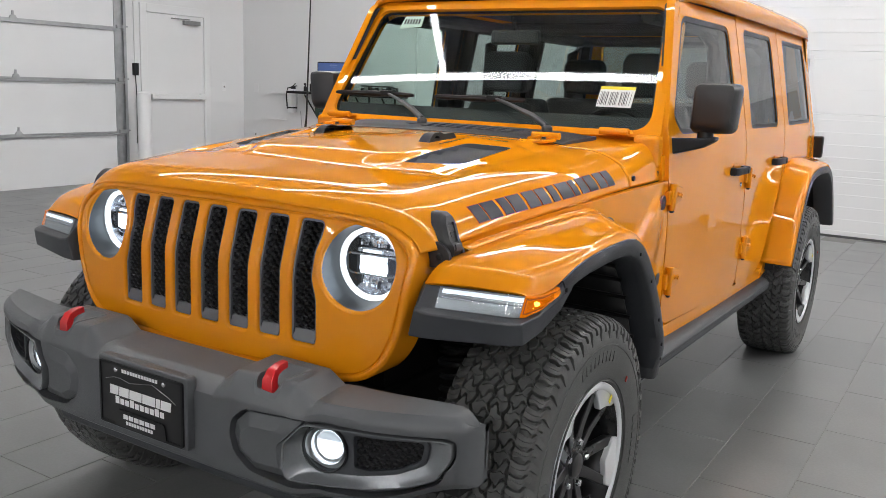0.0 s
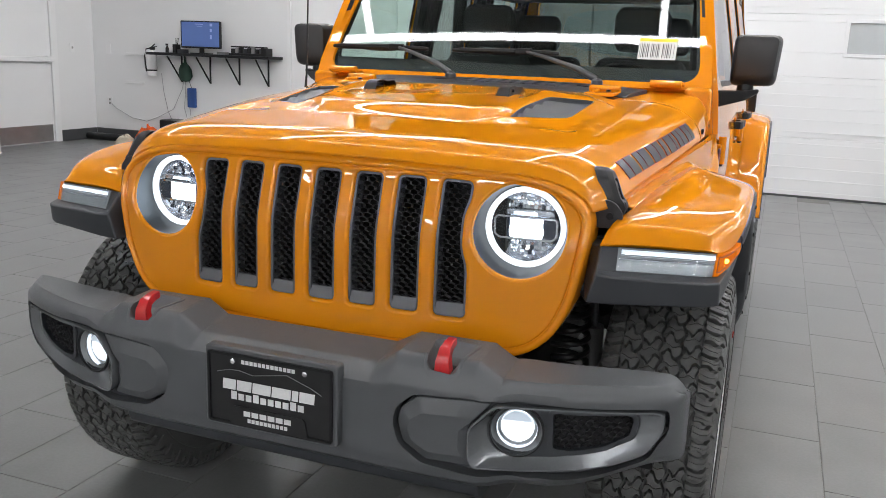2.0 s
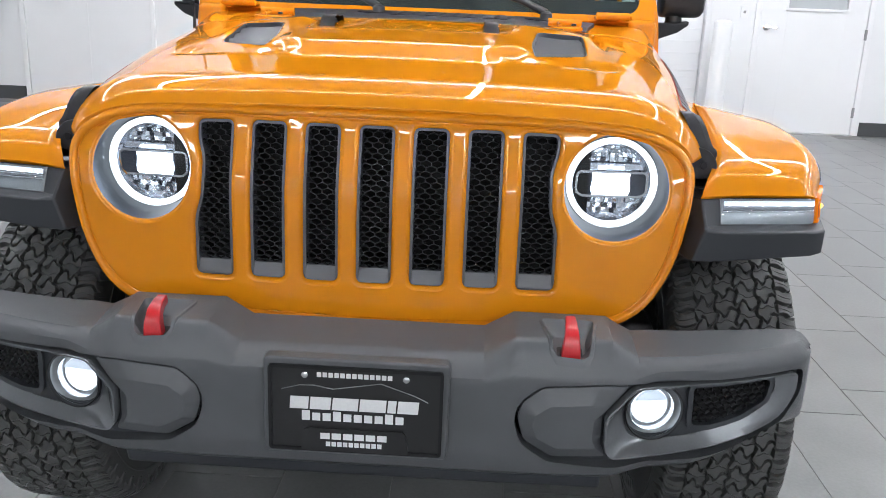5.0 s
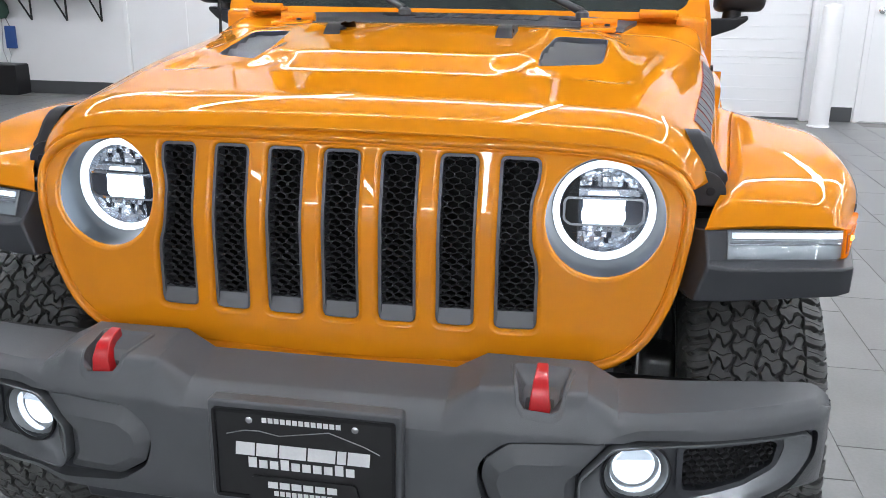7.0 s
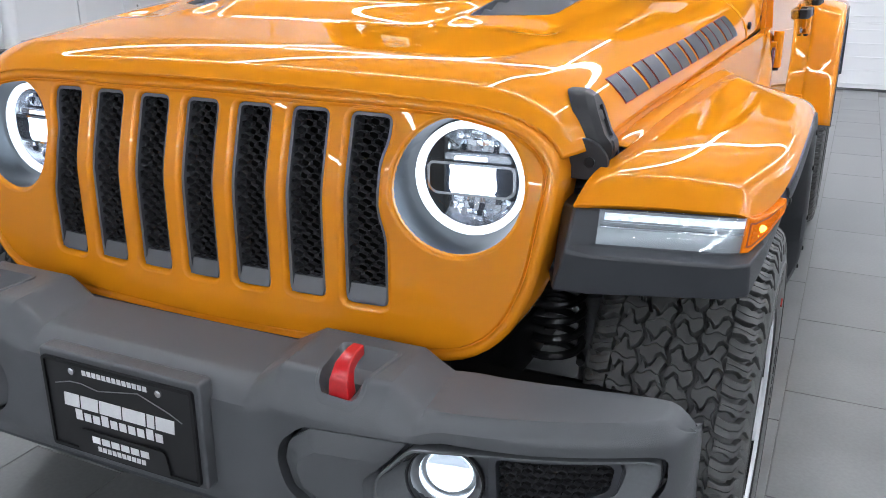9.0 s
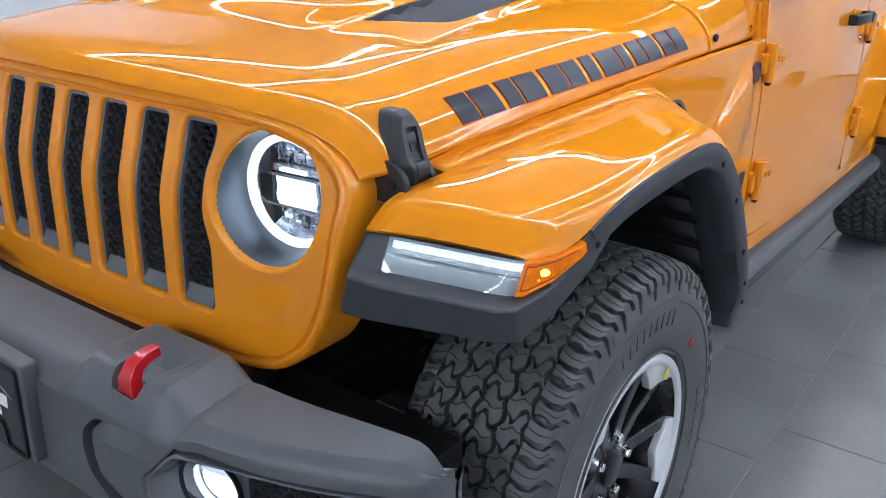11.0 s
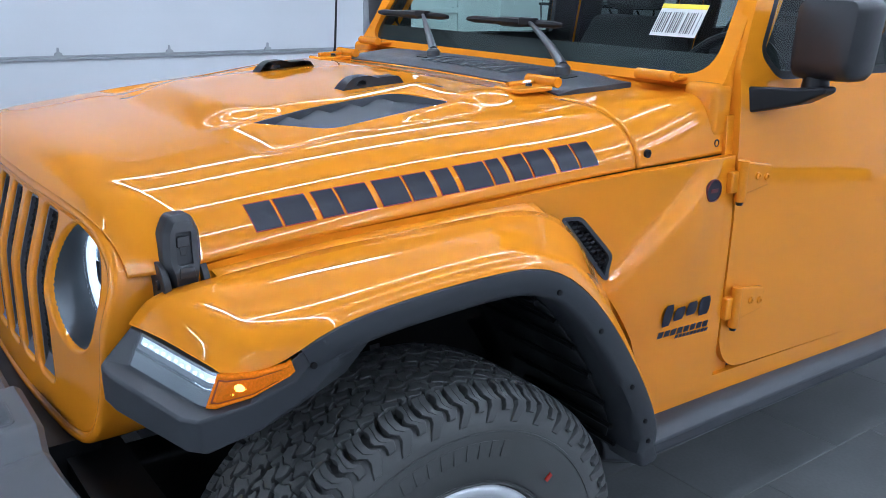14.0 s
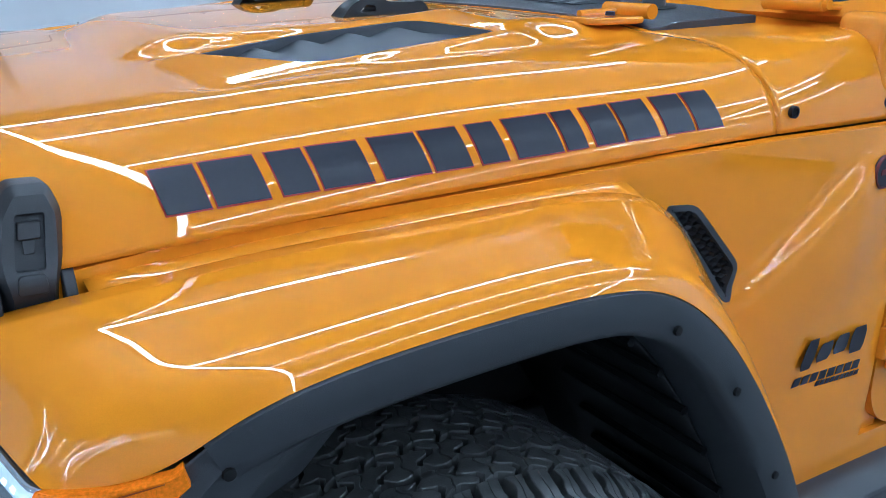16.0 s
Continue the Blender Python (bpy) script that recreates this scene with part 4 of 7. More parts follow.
# ---- headlights
LAMP_DARK = material("dark_lamp_glass", (0.030, 0.034, 0.045), rough=0.10, coat=0.5, vary=0.05, fine=0.03)
FACET = material("bright_reflector_facets", (0.80, 0.84, 0.90), rough=0.16, metal=0.8, fine=0.04)
for side in (1, -1):
    m = Matrix.Translation((side * HEAD[0], -0.436, HEAD[1])) @ pose(0, 0, 0, 1, 0, side * 4)
    ring_n = 72
    turn = [(math.cos(2 * math.pi * i / ring_n), math.sin(2 * math.pi * i / ring_n)) for i in range(ring_n)]
    outer = [Vector(grille_place(side * HEAD[0] + 0.1033 * c, HEAD[1] + 0.1033 * q, 0.009)) for c, q in turn]
    inner = [m @ Vector((0.0918 * c, 0.044, 0.0918 * q)) for c, q in turn]
    rows = [[tuple(o.lerp(i, t) + Vector((0, 0.004 * math.sin(math.pi * t), 0))) for o, i in zip(outer, inner)] for t in (0, 0.2, 0.5, 0.8, 1)]
    bez = Shape().add([p for row in rows for p in row], [(k * ring_n + i, k * ring_n + (i + 1) % ring_n, (k + 1) * ring_n + (i + 1) % ring_n, (k + 1) * ring_n + i) for k in range(4) for i in range(ring_n)])
    hl = part("headlight", bez, SILVER, car, "round led headlight, lit, with silver bezel", angle=60)
    part("light_ring", revolve([(0.040, 0.0916), (0.030, 0.0912), (0.026, 0.0870), (0.029, 0.0805), (0.040, 0.0790)], 64, "y").moved(m), DRL_GLOW, hl, "glowing white ring")
    part("reflector", revolve([(0.040, 0.078), (0.060, 0.070), (0.075, 0.05), (0.080, 0.0)], 40, "y").moved(m), FACET, hl, "bright reflector")
    rnd = random.Random(11 + side)
    s, dark = Shape(), Shape()
    for z0, z1, up in ((0.040, 0.076, 1), (-0.076, -0.034, -1)):
        for row in range(4):
            za, zb = z0 + (z1 - z0) * row / 4, z0 + (z1 - z0) * (row + 1) / 4
            half_w = math.sqrt(max(0.0764 ** 2 - max(za * za, zb * zb), 0.0002))
            cells = max(3, int(2 * half_w / 0.0085))
            for q in range(cells):
                cx = -half_w + 2 * half_w * (q + 0.5) / cells
                tilt = pose(cx, 0.056 + rnd.uniform(-0.004, 0.004), (za + zb) / 2, rnd.uniform(-28, 28), rnd.uniform(-12, 12), rnd.uniform(-30, 30))
                (dark if rnd.random() < 0.15 else s).join(box(-half_w / cells * 0.96, half_w / cells * 0.96, -0.0008, 0.0008, -(zb - za) * 0.49, (zb - za) * 0.49).moved(tilt))
    part("reflector_facets", s.moved(m), FACET, hl, "chrome facets", flat=True)
    part("dark_facets", dark.moved(m), LAMP_DARK, hl, "dark facets between the chrome ones", flat=True)
    part("light_ledge", prism(rounded([(-0.064, 0.026), (0.064, 0.026), (0.058, 0.037), (-0.058, 0.037)], 0.004), lambda u, v, w: (u, 0.042 + w, v), 0.012).moved(m), FACET, hl, "bright ledge above the projector", bevel=0.002)
    part("ledge_glow", prism(rounded([(-0.030, 0.027), (0.026, 0.027), (0.024, 0.0335), (-0.028, 0.0335)], 0.003), lambda u, v, w: (u, 0.0395 + w, v), 0.004).moved(m), DRL_GLOW, hl, "glowing strip")
    band = rounded([(-0.073, -0.020), (-0.060, -0.030), (0.060, -0.030), (0.073, -0.020), (0.073, 0.017), (0.066, 0.024), (-0.066, 0.024), (-0.073, 0.017)], 0.006)
    part("projector_frame", panel(band, [inset(band, 0.0045)], lambda u, v, w: (u, 0.036 + w, v), 0.02, 0.014).moved(m), CHROME, hl, "bright chrome frame of the projector", bevel=0.0015)
    part("shroud", prism(inset(band, 0.003), lambda u, v, w: (u, 0.047 + w, v), 0.01).moved(m), LAMP_DARK, hl, "dark glossy lamp shroud")
    part("projector", prism(rounded([(-0.037, -0.026), (0.037, -0.026), (0.040, -0.012), (0.036, 0.004), (0.039, 0.021), (-0.039, 0.021), (-0.036, 0.004), (-0.040, -0.012)], 0.010), lambda u, v, w: (u, 0.038 + w, v), 0.014).moved(m), LAMP_GLOW, hl, "glowing white projector", bevel=0.005)
    dome = [(0.028 - 0.022 * math.cos(t), 0.0885 * math.sin(t)) for t in np.linspace(0, math.pi / 2, 9)]
    part("lens", revolve(dome, 48, "y").moved(m), CLEAR, hl, "clear domed lens").visible_shadow = False

# ---- hood latches
LATCH = material("grey_rubber_latch", (0.018, 0.018, 0.020), rough=0.5, vary=0.08, bump=0.12, bump_scale=700, fine=0.08)
arm_out = rounded([(-0.023, 0.998), (0.023, 0.998), (0.024, 1.020), (0.030, 1.045), (0.029, 1.085), (0.017, 1.108), (-0.017, 1.108), (-0.029, 1.085), (-0.030, 1.045), (-0.024, 1.020)], 0.008, 4)
arm_slot = rounded([(-0.0125, 1.040), (0.0125, 1.040), (0.0125, 1.086), (-0.0125, 1.086)], 0.003, 2)
cheek = rounded([(0.612, 0.986), (0.664, 0.986), (0.680, 1.000), (0.680, 1.022), (0.662, 1.044), (0.640, 1.050), (0.612, 1.042)], [0.003, 0.004, 0.006, 0.014, 0.014, 0.008, 0.003], 5)


def latch_place(u, v, w=0.0):
    x = 0.663 - 0.42 * max(0.0, v - 1.035) - 3.0 * max(0.0, v - 1.075) ** 2
    swell = 0.007 * float(ease(0.998, 1.022, v)) * float(ease(1.050, 1.028, v)) if w < 0.004 else 0.0
    return (x + swell - w, -0.3435 + u - 0.34 * (x - 0.663) - 0.05 * w, v + 0.006)


for side in (1, -1):
    root = tagged(empty("hood_latch", 0, 0, 0, car), "dark grey rubber hood latch with a slot")
    ring = resample(arm_out, 0.005)
    face_ring = inset(ring, 0.0075)
    face = panel(face_ring, [arm_slot], lambda u, v, w: latch_place(u, v, w - 0.006), 0.005, 0.003, 0.014)
    n = len(ring)
    loops = [[latch_place(*p, -0.006) for p in face_ring], [latch_place(*p, 0.004) for p in inset(ring, 0.0006)], [latch_place(*p, 0.0055) for p in ring], [latch_place(*p, 0.030) for p in ring]]
    arm = Shape().add([p for loop in loops for p in loop], [(k * n + i, k * n + (i + 1) % n, (k + 1) * n + (i + 1) % n, (k + 1) * n + i) for k in range(3) for i in range(n)]).join(face)
    well = panel(inset(arm_slot, -0.004), [], lambda u, v, w: latch_place(u, v, w - 0.0005), 0.02, 0.004)
    bar = panel([(-0.010, 1.064), (0.010, 1.064), (0.010, 1.079), (-0.010, 1.079)], [], lambda u, v, w: latch_place(u, v, w - 0.0040), 0.01, 0.005)
    lug = panel([(-0.0045, 1.052), (0.0045, 1.052), (0.006, 1.064), (-0.006, 1.064)], [], lambda u, v, w: latch_place(u, v, w - 0.0025), 0.01, 0.004)
    ridge = panel(rounded([(-0.013, 1.021), (0.013, 1.021), (0.011, 1.038), (-0.011, 1.038)], 0.003, 2), [], lambda u, v, w: latch_place(u, v, w - 0.0085), 0.006, 0.004)
    foot = box(0.612, 0.654, -0.373, -0.315, 0.986, 1.030)
    pin = revolve([(-0.004, 0.0), (-0.004, 0.0065), (-0.003, 0.008), (0.0, 0.008), (0.0, 0.0)], 16, "y").moved(Matrix.Translation((0.648, -0.3800, 1.014)))
    for nm, s, mt, bv in (("latch_arm", arm, LATCH, 0.0), ("latch_well", well, BLACK, 0.0), ("latch_bar", bar, LATCH, 0.002), ("latch_lug", lug, LATCH, 0.001), ("latch_ridge", ridge, LATCH, 0.002), ("latch_foot", foot, BLACK, 0.006), ("latch_pin", pin, BLACK, 0.0)):
        part(nm, s if side == 1 else s.flipped(), mt, root, bevel=bv, segments=3, angle=32)
    for y in (-0.3800, -0.3180):
        s = prism(cheek, lambda a, b, w: (a - 0.005, y + w, b), 0.0115)
        part("latch_cheek", s if side == 1 else s.flipped(), LATCH, root, bevel=0.002, segments=2, angle=40)

# ---- fenders and flares (left side; mirrored for the other)
FLARE_INNER = [(0.640, -0.428, 0.959), (0.652, -0.406, 0.988), (0.664, -0.381, 1.011), (0.690, -0.295, 1.024), (0.705, -0.170, 1.045), (0.725, -0.020, 1.056), (0.745, 0.120, 1.066), (0.765, 0.260, 1.072), (0.774, 0.355, 1.030), (0.777, 0.430, 0.935), (0.780, 0.505, 0.825), (0.783, 0.575, 0.712), (0.800, 0.600, 0.595)]
FLARE_CREST = [(0.852, -0.389, 0.961), (0.864, -0.364, 0.987), (0.875, -0.336, 1.006), (0.894, -0.262, 1.019), (0.904, -0.170, 1.038), (0.906, -0.020, 1.049), (0.906, 0.112, 1.050), (0.906, 0.212, 1.028), (0.906, 0.300, 0.962), (0.906, 0.372, 0.868), (0.906, 0.443, 0.758), (0.904, 0.497, 0.648), (0.890, 0.525, 0.585)]
FLARE_OUTER = [(0.878, -0.381, 0.958), (0.894, -0.346, 0.958), (0.911, -0.302, 0.966), (0.924, -0.256, 0.998), (0.930, -0.172, 1.019), (0.932, -0.020, 1.031), (0.932, 0.105, 1.031), (0.932, 0.195, 1.007), (0.932, 0.285, 0.938), (0.932, 0.357, 0.852), (0.932, 0.430, 0.745), (0.929, 0.483, 0.645), (0.915, 0.500, 0.585)]
KN = list(range(len(FLARE_INNER)))


def faired(knots):
    """The three coordinates of an edge, faired so that the sheet between two edges reflects evenly."""
    fine = np.linspace(0, len(knots) - 1, 10 * (len(knots) - 1) + 1)
    n = len(fine)
    d = np.zeros((n - 3, n))
    for r in range(n - 3):
        d[r, r:r + 4] = (-1, 3, -3, 1)
    hold = np.ones(n)
    hold[[0, 1, -2, -1]] = 40.0
    lhs = np.diag(hold) + 9000.0 * d.T @ d
    out = []
    for c in range(3):
        y = curve(KN, [k[c] for k in knots])(fine)
        z = np.linalg.solve(lhs, hold * y)
        out.append(spline(fine[::5], z[::5]))
    return out


I_at, C_at, O_at = faired(FLARE_INNER), faired(FLARE_CREST), faired(FLARE_OUTER)


def flare_row(s):
    i, c, o = (np.array([float(f(s)) for f in g]) for g in (I_at, C_at, O_at))
    q = i + (c - i) * 0.78
    lift = np.array([0, 0, 0.005]) * float(ease(8, 6, s))
    row = [i + (q - i) * t + lift * math.sin(math.pi * t * 0.78) for t in (0, 0.2, 0.4, 0.6, 0.8)]
    h1 = q + (c - i) * 0.21 + lift * 0.4
    h2 = o + (c - o) * 0.82 + np.array([0.010, 0, 0.004])
    q = q + lift * math.sin(math.pi * 0.78)
    for t in np.linspace(0, 1, 13):
        row.append(q * (1 - t) ** 3 + h1 * 3 * t * (1 - t) ** 2 + h2 * 3 * t * t * (1 - t) + o * t ** 3)
    row.append(o + np.array([-0.02, 0, -0.003]))
    return [tuple(p) for p in row]


S_ALL = list(np.linspace(0, 12, 121))
fender = grid([flare_row(s) for s in S_ALL])
front_edge = grid([flare_row(0), [(p[0], p[1] + 0.012, p[2] - 0.012) for p in flare_row(0)]])
fender.join(front_edge)
fl, fr = pair("fender_flare", fender, PAINT, car, "orange front fender flare", thick=0.003, angle=60)

# black edge of the flare


def edge_row(s):
    o = np.array([float(f(s)) for f in O_at])
    d = np.array([0, -0.02 - o[1], HUB_Z + 0.06 - o[2]])
    d /= np.linalg.norm(d)
    wide = 0.046
    n = np.array([1.0, 0, 0])
    pts = [o + n * -0.004, o + n * 0.003 + d * 0.002, o + n * 0.005 + d * 0.012, o + n * 0.003 + d * (wide - 0.008), o - n * 0.004 + d * wide, o - n * 0.030 + d * (wide + 0.004), o - n * 0.085 + d * (wide + 0.002), o - n * 0.085 + d * (wide - 0.012), o - n * 0.02 + d * 0.014]
    return [tuple(p) for p in pts]


trim = capped([edge_row(s) for s in np.linspace(2.55, 12, 55)])
last = edge_row(12)
trim.join(capped([last, [(p[0] - 0.012, p[1] + 0.030, p[2] - 0.045) for p in last]]))
# the block that carries the lamps: lamp plane above and below, ledge, lower edge
BK = [0.0, 1.0, 2.0, 3.0, 4.0, 5.0, 6.0, 7.0]
B_UP = [(0.612, -0.392, 0.952), (0.641, -0.424, 0.956), (0.674, -0.418, 0.956), (0.864, -0.386, 0.957), (0.881, -0.376, 0.957), (0.897, -0.338, 0.957), (0.912, -0.300, 0.964), (0.925, -0.258, 0.998)]
B_DOWN = [(0.612, -0.402, 0.910), (0.643, -0.470, 0.912), (0.676, -0.441, 0.907), (0.860, -0.406, 0.908), (0.878, -0.394, 0.909), (0.895, -0.344, 0.921), (0.913, -0.296, 0.948), (0.926, -0.252, 0.990)]
B_LEDGE = [(0.612, -0.404, 0.902), (0.643, -0.476, 0.904), (0.680, -0.474, 0.901), (0.868, -0.438, 0.902), (0.892, -0.422, 0.903), (0.905, -0.352, 0.912), (0.918, -0.288, 0.938), (0.929, -0.246, 0.984)]
B_LOW = [(0.606, -0.396, 0.834), (0.624, -0.470, 0.837), (0.680, -0.467, 0.839), (0.868, -0.430, 0.849), (0.894, -0.414, 0.852), (0.902, -0.340, 0.868), (0.912, -0.262, 0.908), (0.922, -0.222, 0.958)]
bl_up, bl_down, bl_ledge, bl_low = ([(lambda q, f=[p[c] for p in rows_]: float(np.interp(q, BK, f))) for c in range(3)] for rows_ in (B_UP, B_DOWN, B_LEDGE, B_LOW))


def lamp_point(s, h, out):
    """A point of the lamp plane: s along it, h from its foot (0) to its top (1)."""
    a, b = np.array([f(s) for f in bl_down]), np.array([f(s) for f in bl_up])
    e = 0.02
    t = np.array([f(s + e) for f in bl_up]) - np.array([f(s - e) for f in bl_up])
    n = np.cross(t, b - a)
    n /= -np.linalg.norm(n) * (1 if np.cross(t, b - a)[1] > 0 else -1)
    return tuple(a + (b - a) * h + n * out)


def block_row(s):
    up, dn, ld, lo = (np.array([f(s) for f in g]) for g in (bl_up, bl_down, bl_ledge, bl_low))
    back = np.array([-0.03, 0.075, 0.0])
    return [tuple(p) for p in (up, dn, ld, lo, lo + back + [0, 0, 0.004], up + back)]


trim_l, trim_r = pair("flare_edge", trim, TRIM, None, "dark grey plastic flare edge", angle=40)
block = capped([block_row(s) for s in BK])
blk = pair("lamp_block", block, TRIM, None, "dark grey plastic fender end", bevel=0.005, segments=3, angle=30)
for o, parent in zip((trim_l, trim_r), (fl, fr)):
    o.parent = parent
for o, parent in zip(blk, (fl, fr)):
    o.parent = parent
for s in (2.6, 7.0, 8.4, 9.8, 10.7, 11.4):
    o = np.array([float(f(s)) for f in O_at])
    d = np.array([0, -0.02 - o[1], HUB_Z + 0.06 - o[2]])
    d /= np.linalg.norm(d)
    c = o + d * 0.030 + np.array([0.004, 0, 0])
    b = revolve([(0, 0), (0, 0.0055), (0.003, 0.005), (0.004, 0)], 10, "x").moved(Matrix.Translation(tuple(c)))
    part("flare_bolt", b, STEEL, fl)
    part("flare_bolt", b.flipped(), STEEL, fr)


def lamp_strip(s0, s1, h0, h1, out0, out1, n=12, taper=0.0):
    rows = []
    for s in np.linspace(s0, s1, n):
        t = (s - s0) / (s1 - s0)
        lo = h0 + taper * t * t
        rows.append([lamp_point(s, h, o) for h, o in ((lo, out0), (lo, out1 - 0.001), (lo + 0.04, out1), (h1 - 0.04, out1), (h1, out1 - 0.001), (h1, out0))])
    return capped(rows)


DRL_GREY = material("running_lamp_reflector", (0.34, 0.36, 0.37), rough=0.20, metal=0.2, vary=0.06, fine=0.05)
for side, parent in ((1, fl), (-1, fr)):
    def sd(s):
        return s if side == 1 else s.flipped()
    ml = part("running_lamp", sd(lamp_strip(2.02, 3.75, 0.03, 0.98, -0.004, 0.002)), DRL_GREY, car, "white led running lamp, lit")
    part("light_bar", sd(lamp_strip(2.06, 3.72, 0.62, 0.92, 0.0005, 0.0025)), LED_BAR, ml, "softly glowing upper half of the lamp")
    for k in range(18):
        q = 2.09 + 0.0895 * k
        part("running_light", sd(lamp_strip(q + 0.014, q + 0.048, 0.70 + 0.03 * (k % 2), 0.78 + 0.03 * (k % 2), 0.001, 0.0040, 2)), LED_DOT, ml, "small glowing white led")
    part("lamp_seam", sd(lamp_strip(2.05, 3.73, 0.66, 0.685, 0.001, 0.0032)), DRL_GREY, ml)
    part("lamp_rail", sd(lamp_strip(2.04, 3.73, 0.47, 0.56, 0.001, 0.0050)), CHROME, ml, "bright rail across the lamp")
    part("lamp_lens", sd(lamp_strip(2.02, 3.75, 0.02, 1.0, 0.0055, 0.0080)), CLEAR, ml, "clear lens").visible_shadow = False
    am = part("turn_lamp", sd(lamp_strip(3.78, 6.15, 0.02, 1.0, -0.004, 0.0080, 18)), AMBER, car, "amber side marker lamp, lit", angle=50)
    part("lamp_divider", sd(lamp_strip(3.75, 3.80, 0.02, 1.0, 0.0, 0.0090, 2)), AMBER, am)
    rim_ = sd(lamp_strip(3.82, 6.10, 0.86, 0.98, 0.006, 0.0092, 16)).join(sd(lamp_strip(3.82, 6.0, 0.04, 0.16, 0.006, 0.0092, 16)))
    part("lens_rim", rim_, AMBER, am, "raised amber rim of the lens")
    seam = sd(lamp_strip(3.98, 5.85, 0.815, 0.845, 0.006, 0.0086, 16)).join(sd(lamp_strip(3.98, 5.7, 0.175, 0.205, 0.006, 0.0086, 16))).join(sd(lamp_strip(3.95, 3.985, 0.175, 0.845, 0.006, 0.0086, 2)))
    part("lens_seam", seam, AMBER_DARK, am, "dark line inside the rim")
    ribs = Shape()
    for k in range(24):
        q = 4.02 + 0.072 * k
        ribs.join(lamp_strip(q, q + 0.030, 0.22, 0.80, 0.006, 0.0091, 2))
    part("lens_ribs", sd(ribs), AMBER, am, "fine ribs of the lens")
    for nm, q, h, r, mt in (("turn_bulb", 4.54, 0.55, 0.0075, AMBER_GLOW), ("turn_spark", 4.40, 0.36, 0.0028, AMBER_SPARK), ("turn_spark", 4.74, 0.46, 0.0022, AMBER_SPARK)):
        c = lamp_point(q, h, 0.0075)
        blob = revolve([(-r * 0.5, 0.0), (-r * 0.35, r * 0.7), (0.0, r), (r * 0.35, r * 0.7), (r * 0.5, 0.0)], 14, "x").moved(Matrix.Translation(c) @ Matrix.Rotation(-0.9, 4, "Z") @ Matrix.Diagonal((1, 1.35, 0.8, 1)))
        part(nm, sd(blob), mt, am, "glowing amber spot of the lit bulb")

# painted ledge between hood and flare
i_y = [float(I_at[1](s)) for s in np.linspace(0, 8, 41)]
i_x = [float(I_at[0](s)) for s in np.linspace(0, 8, 41)]
i_z = [float(I_at[2](s)) for s in np.linspace(0, 8, 41)]
ledge_rows = []
for y in np.linspace(-0.30, 0.30, 30):
    fx, fz = float(np.interp(y, i_y, i_x)), float(np.interp(y, i_y, i_z))
    ledge_rows.append([(float(hood_xs(y)) - 0.035, y, float(hood_zs(y)) - 0.016), (float(hood_xs(y)) - 0.005, y, float(hood_zs(y)) - 0.014), (fx + 0.012, y, fz - 0.004)])
for o, parent in zip(pair("fender_ledge", grid(ledge_rows), PAINT, None, thick=0.003), (fl, fr)):
    o.parent = parent
# liner inside the arch
LINER = material("black_arch_liner", (0.014, 0.014, 0.015), rough=0.34, vary=0.12, bump=0.15, bump_scale=300, fine=0.08)
rows = []
for s in np.linspace(2.55, 12, 40):
    e = np.array(edge_row(s)[6])
    rows.append([tuple(e), (0.70, e[1], e[2] + 0.012), (0.58, e[1], e[2]), (0.50, e[1], e[2] - 0.04)])
liner = grid(rows)
for side, parent in ((1, fl), (-1, fr)):
    part("arch_liner", liner if side == 1 else liner.flipped(), LINER, parent, "black plastic arch liner", thick=0.004)
    s = Shape()
    for k in range(9):
        r0 = rows[14 + 3 * k % 40] if 14 + 3 * k < 40 else rows[39]
        s.join(tube([(0.86, r0[0][1] * 0.985, r0[0][2] - 0.010), (0.60, r0[1][1] * 0.985, r0[1][2] - 0.016)], 0.006, 6))
    part("liner_ribs", s if side == 1 else s.flipped(), BLACK, parent)

# ---- body sides


def side_x(y, z):
    x = 0.786 - 0.10 * max(0.0, z - 0.95) ** 1.35 * 1.0 - 0.03 * max(0.0, 0.70 - z)
    x -= 0.085 * max(0.0, z - 1.24)
    x += 0.018 * float(ease(0.7, 1.6, y)) - 0.02 * float(ease(3.2, 3.65, y))
    if 0.40 < y < 0.82:
        c = 0.905 + (y - 0.49) * 0.66
        x += 0.020 * float(ease(0.84, 0.70, y)) * float(ease(0.40, 0.50, y)) * (1 - float(ease(c - 0.030, c + 0.024, z))) * float(ease(c - 0.32, c - 0.08, z))
    x -= 0.128 * float(ease(0.75, -0.45, y)) * (1.0 if y < 0.75 else 0.0)
    return x


def side_place(u, v, w=0.0):
    return (side_x(u, v) - w, u, v)


arch = [(0.64, 0.56), (0.60, 0.66), (0.555, 0.75), (0.47, 0.87), (0.38, 1.00), (0.34, 1.045), (0.25, 1.060), (0.10, 1.050), (-0.10, 1.040), (-0.25, 1.020), (-0.36, 0.985)]
top = [(-0.36, 1.030), (-0.20, 1.053), (-0.10, 1.0605), (0.20, 1.0835), (0.40, 1.0995), (0.565, 1.1088), (0.857, 1.1155)]
fvent = rounded([(0.365, 1.035), (0.410, 1.033), (0.492, 0.945), (0.476, 0.898)], [0.008, 0.012, 0.012, 0.006], 3)
fp = panel([(0.86, 0.560)] + arch + top, [fvent], side_place, 0.009, 0.02, 0.012)
fps = pair("fender_panel", fp, PAINT, car, "orange fender side panel", angle=50)
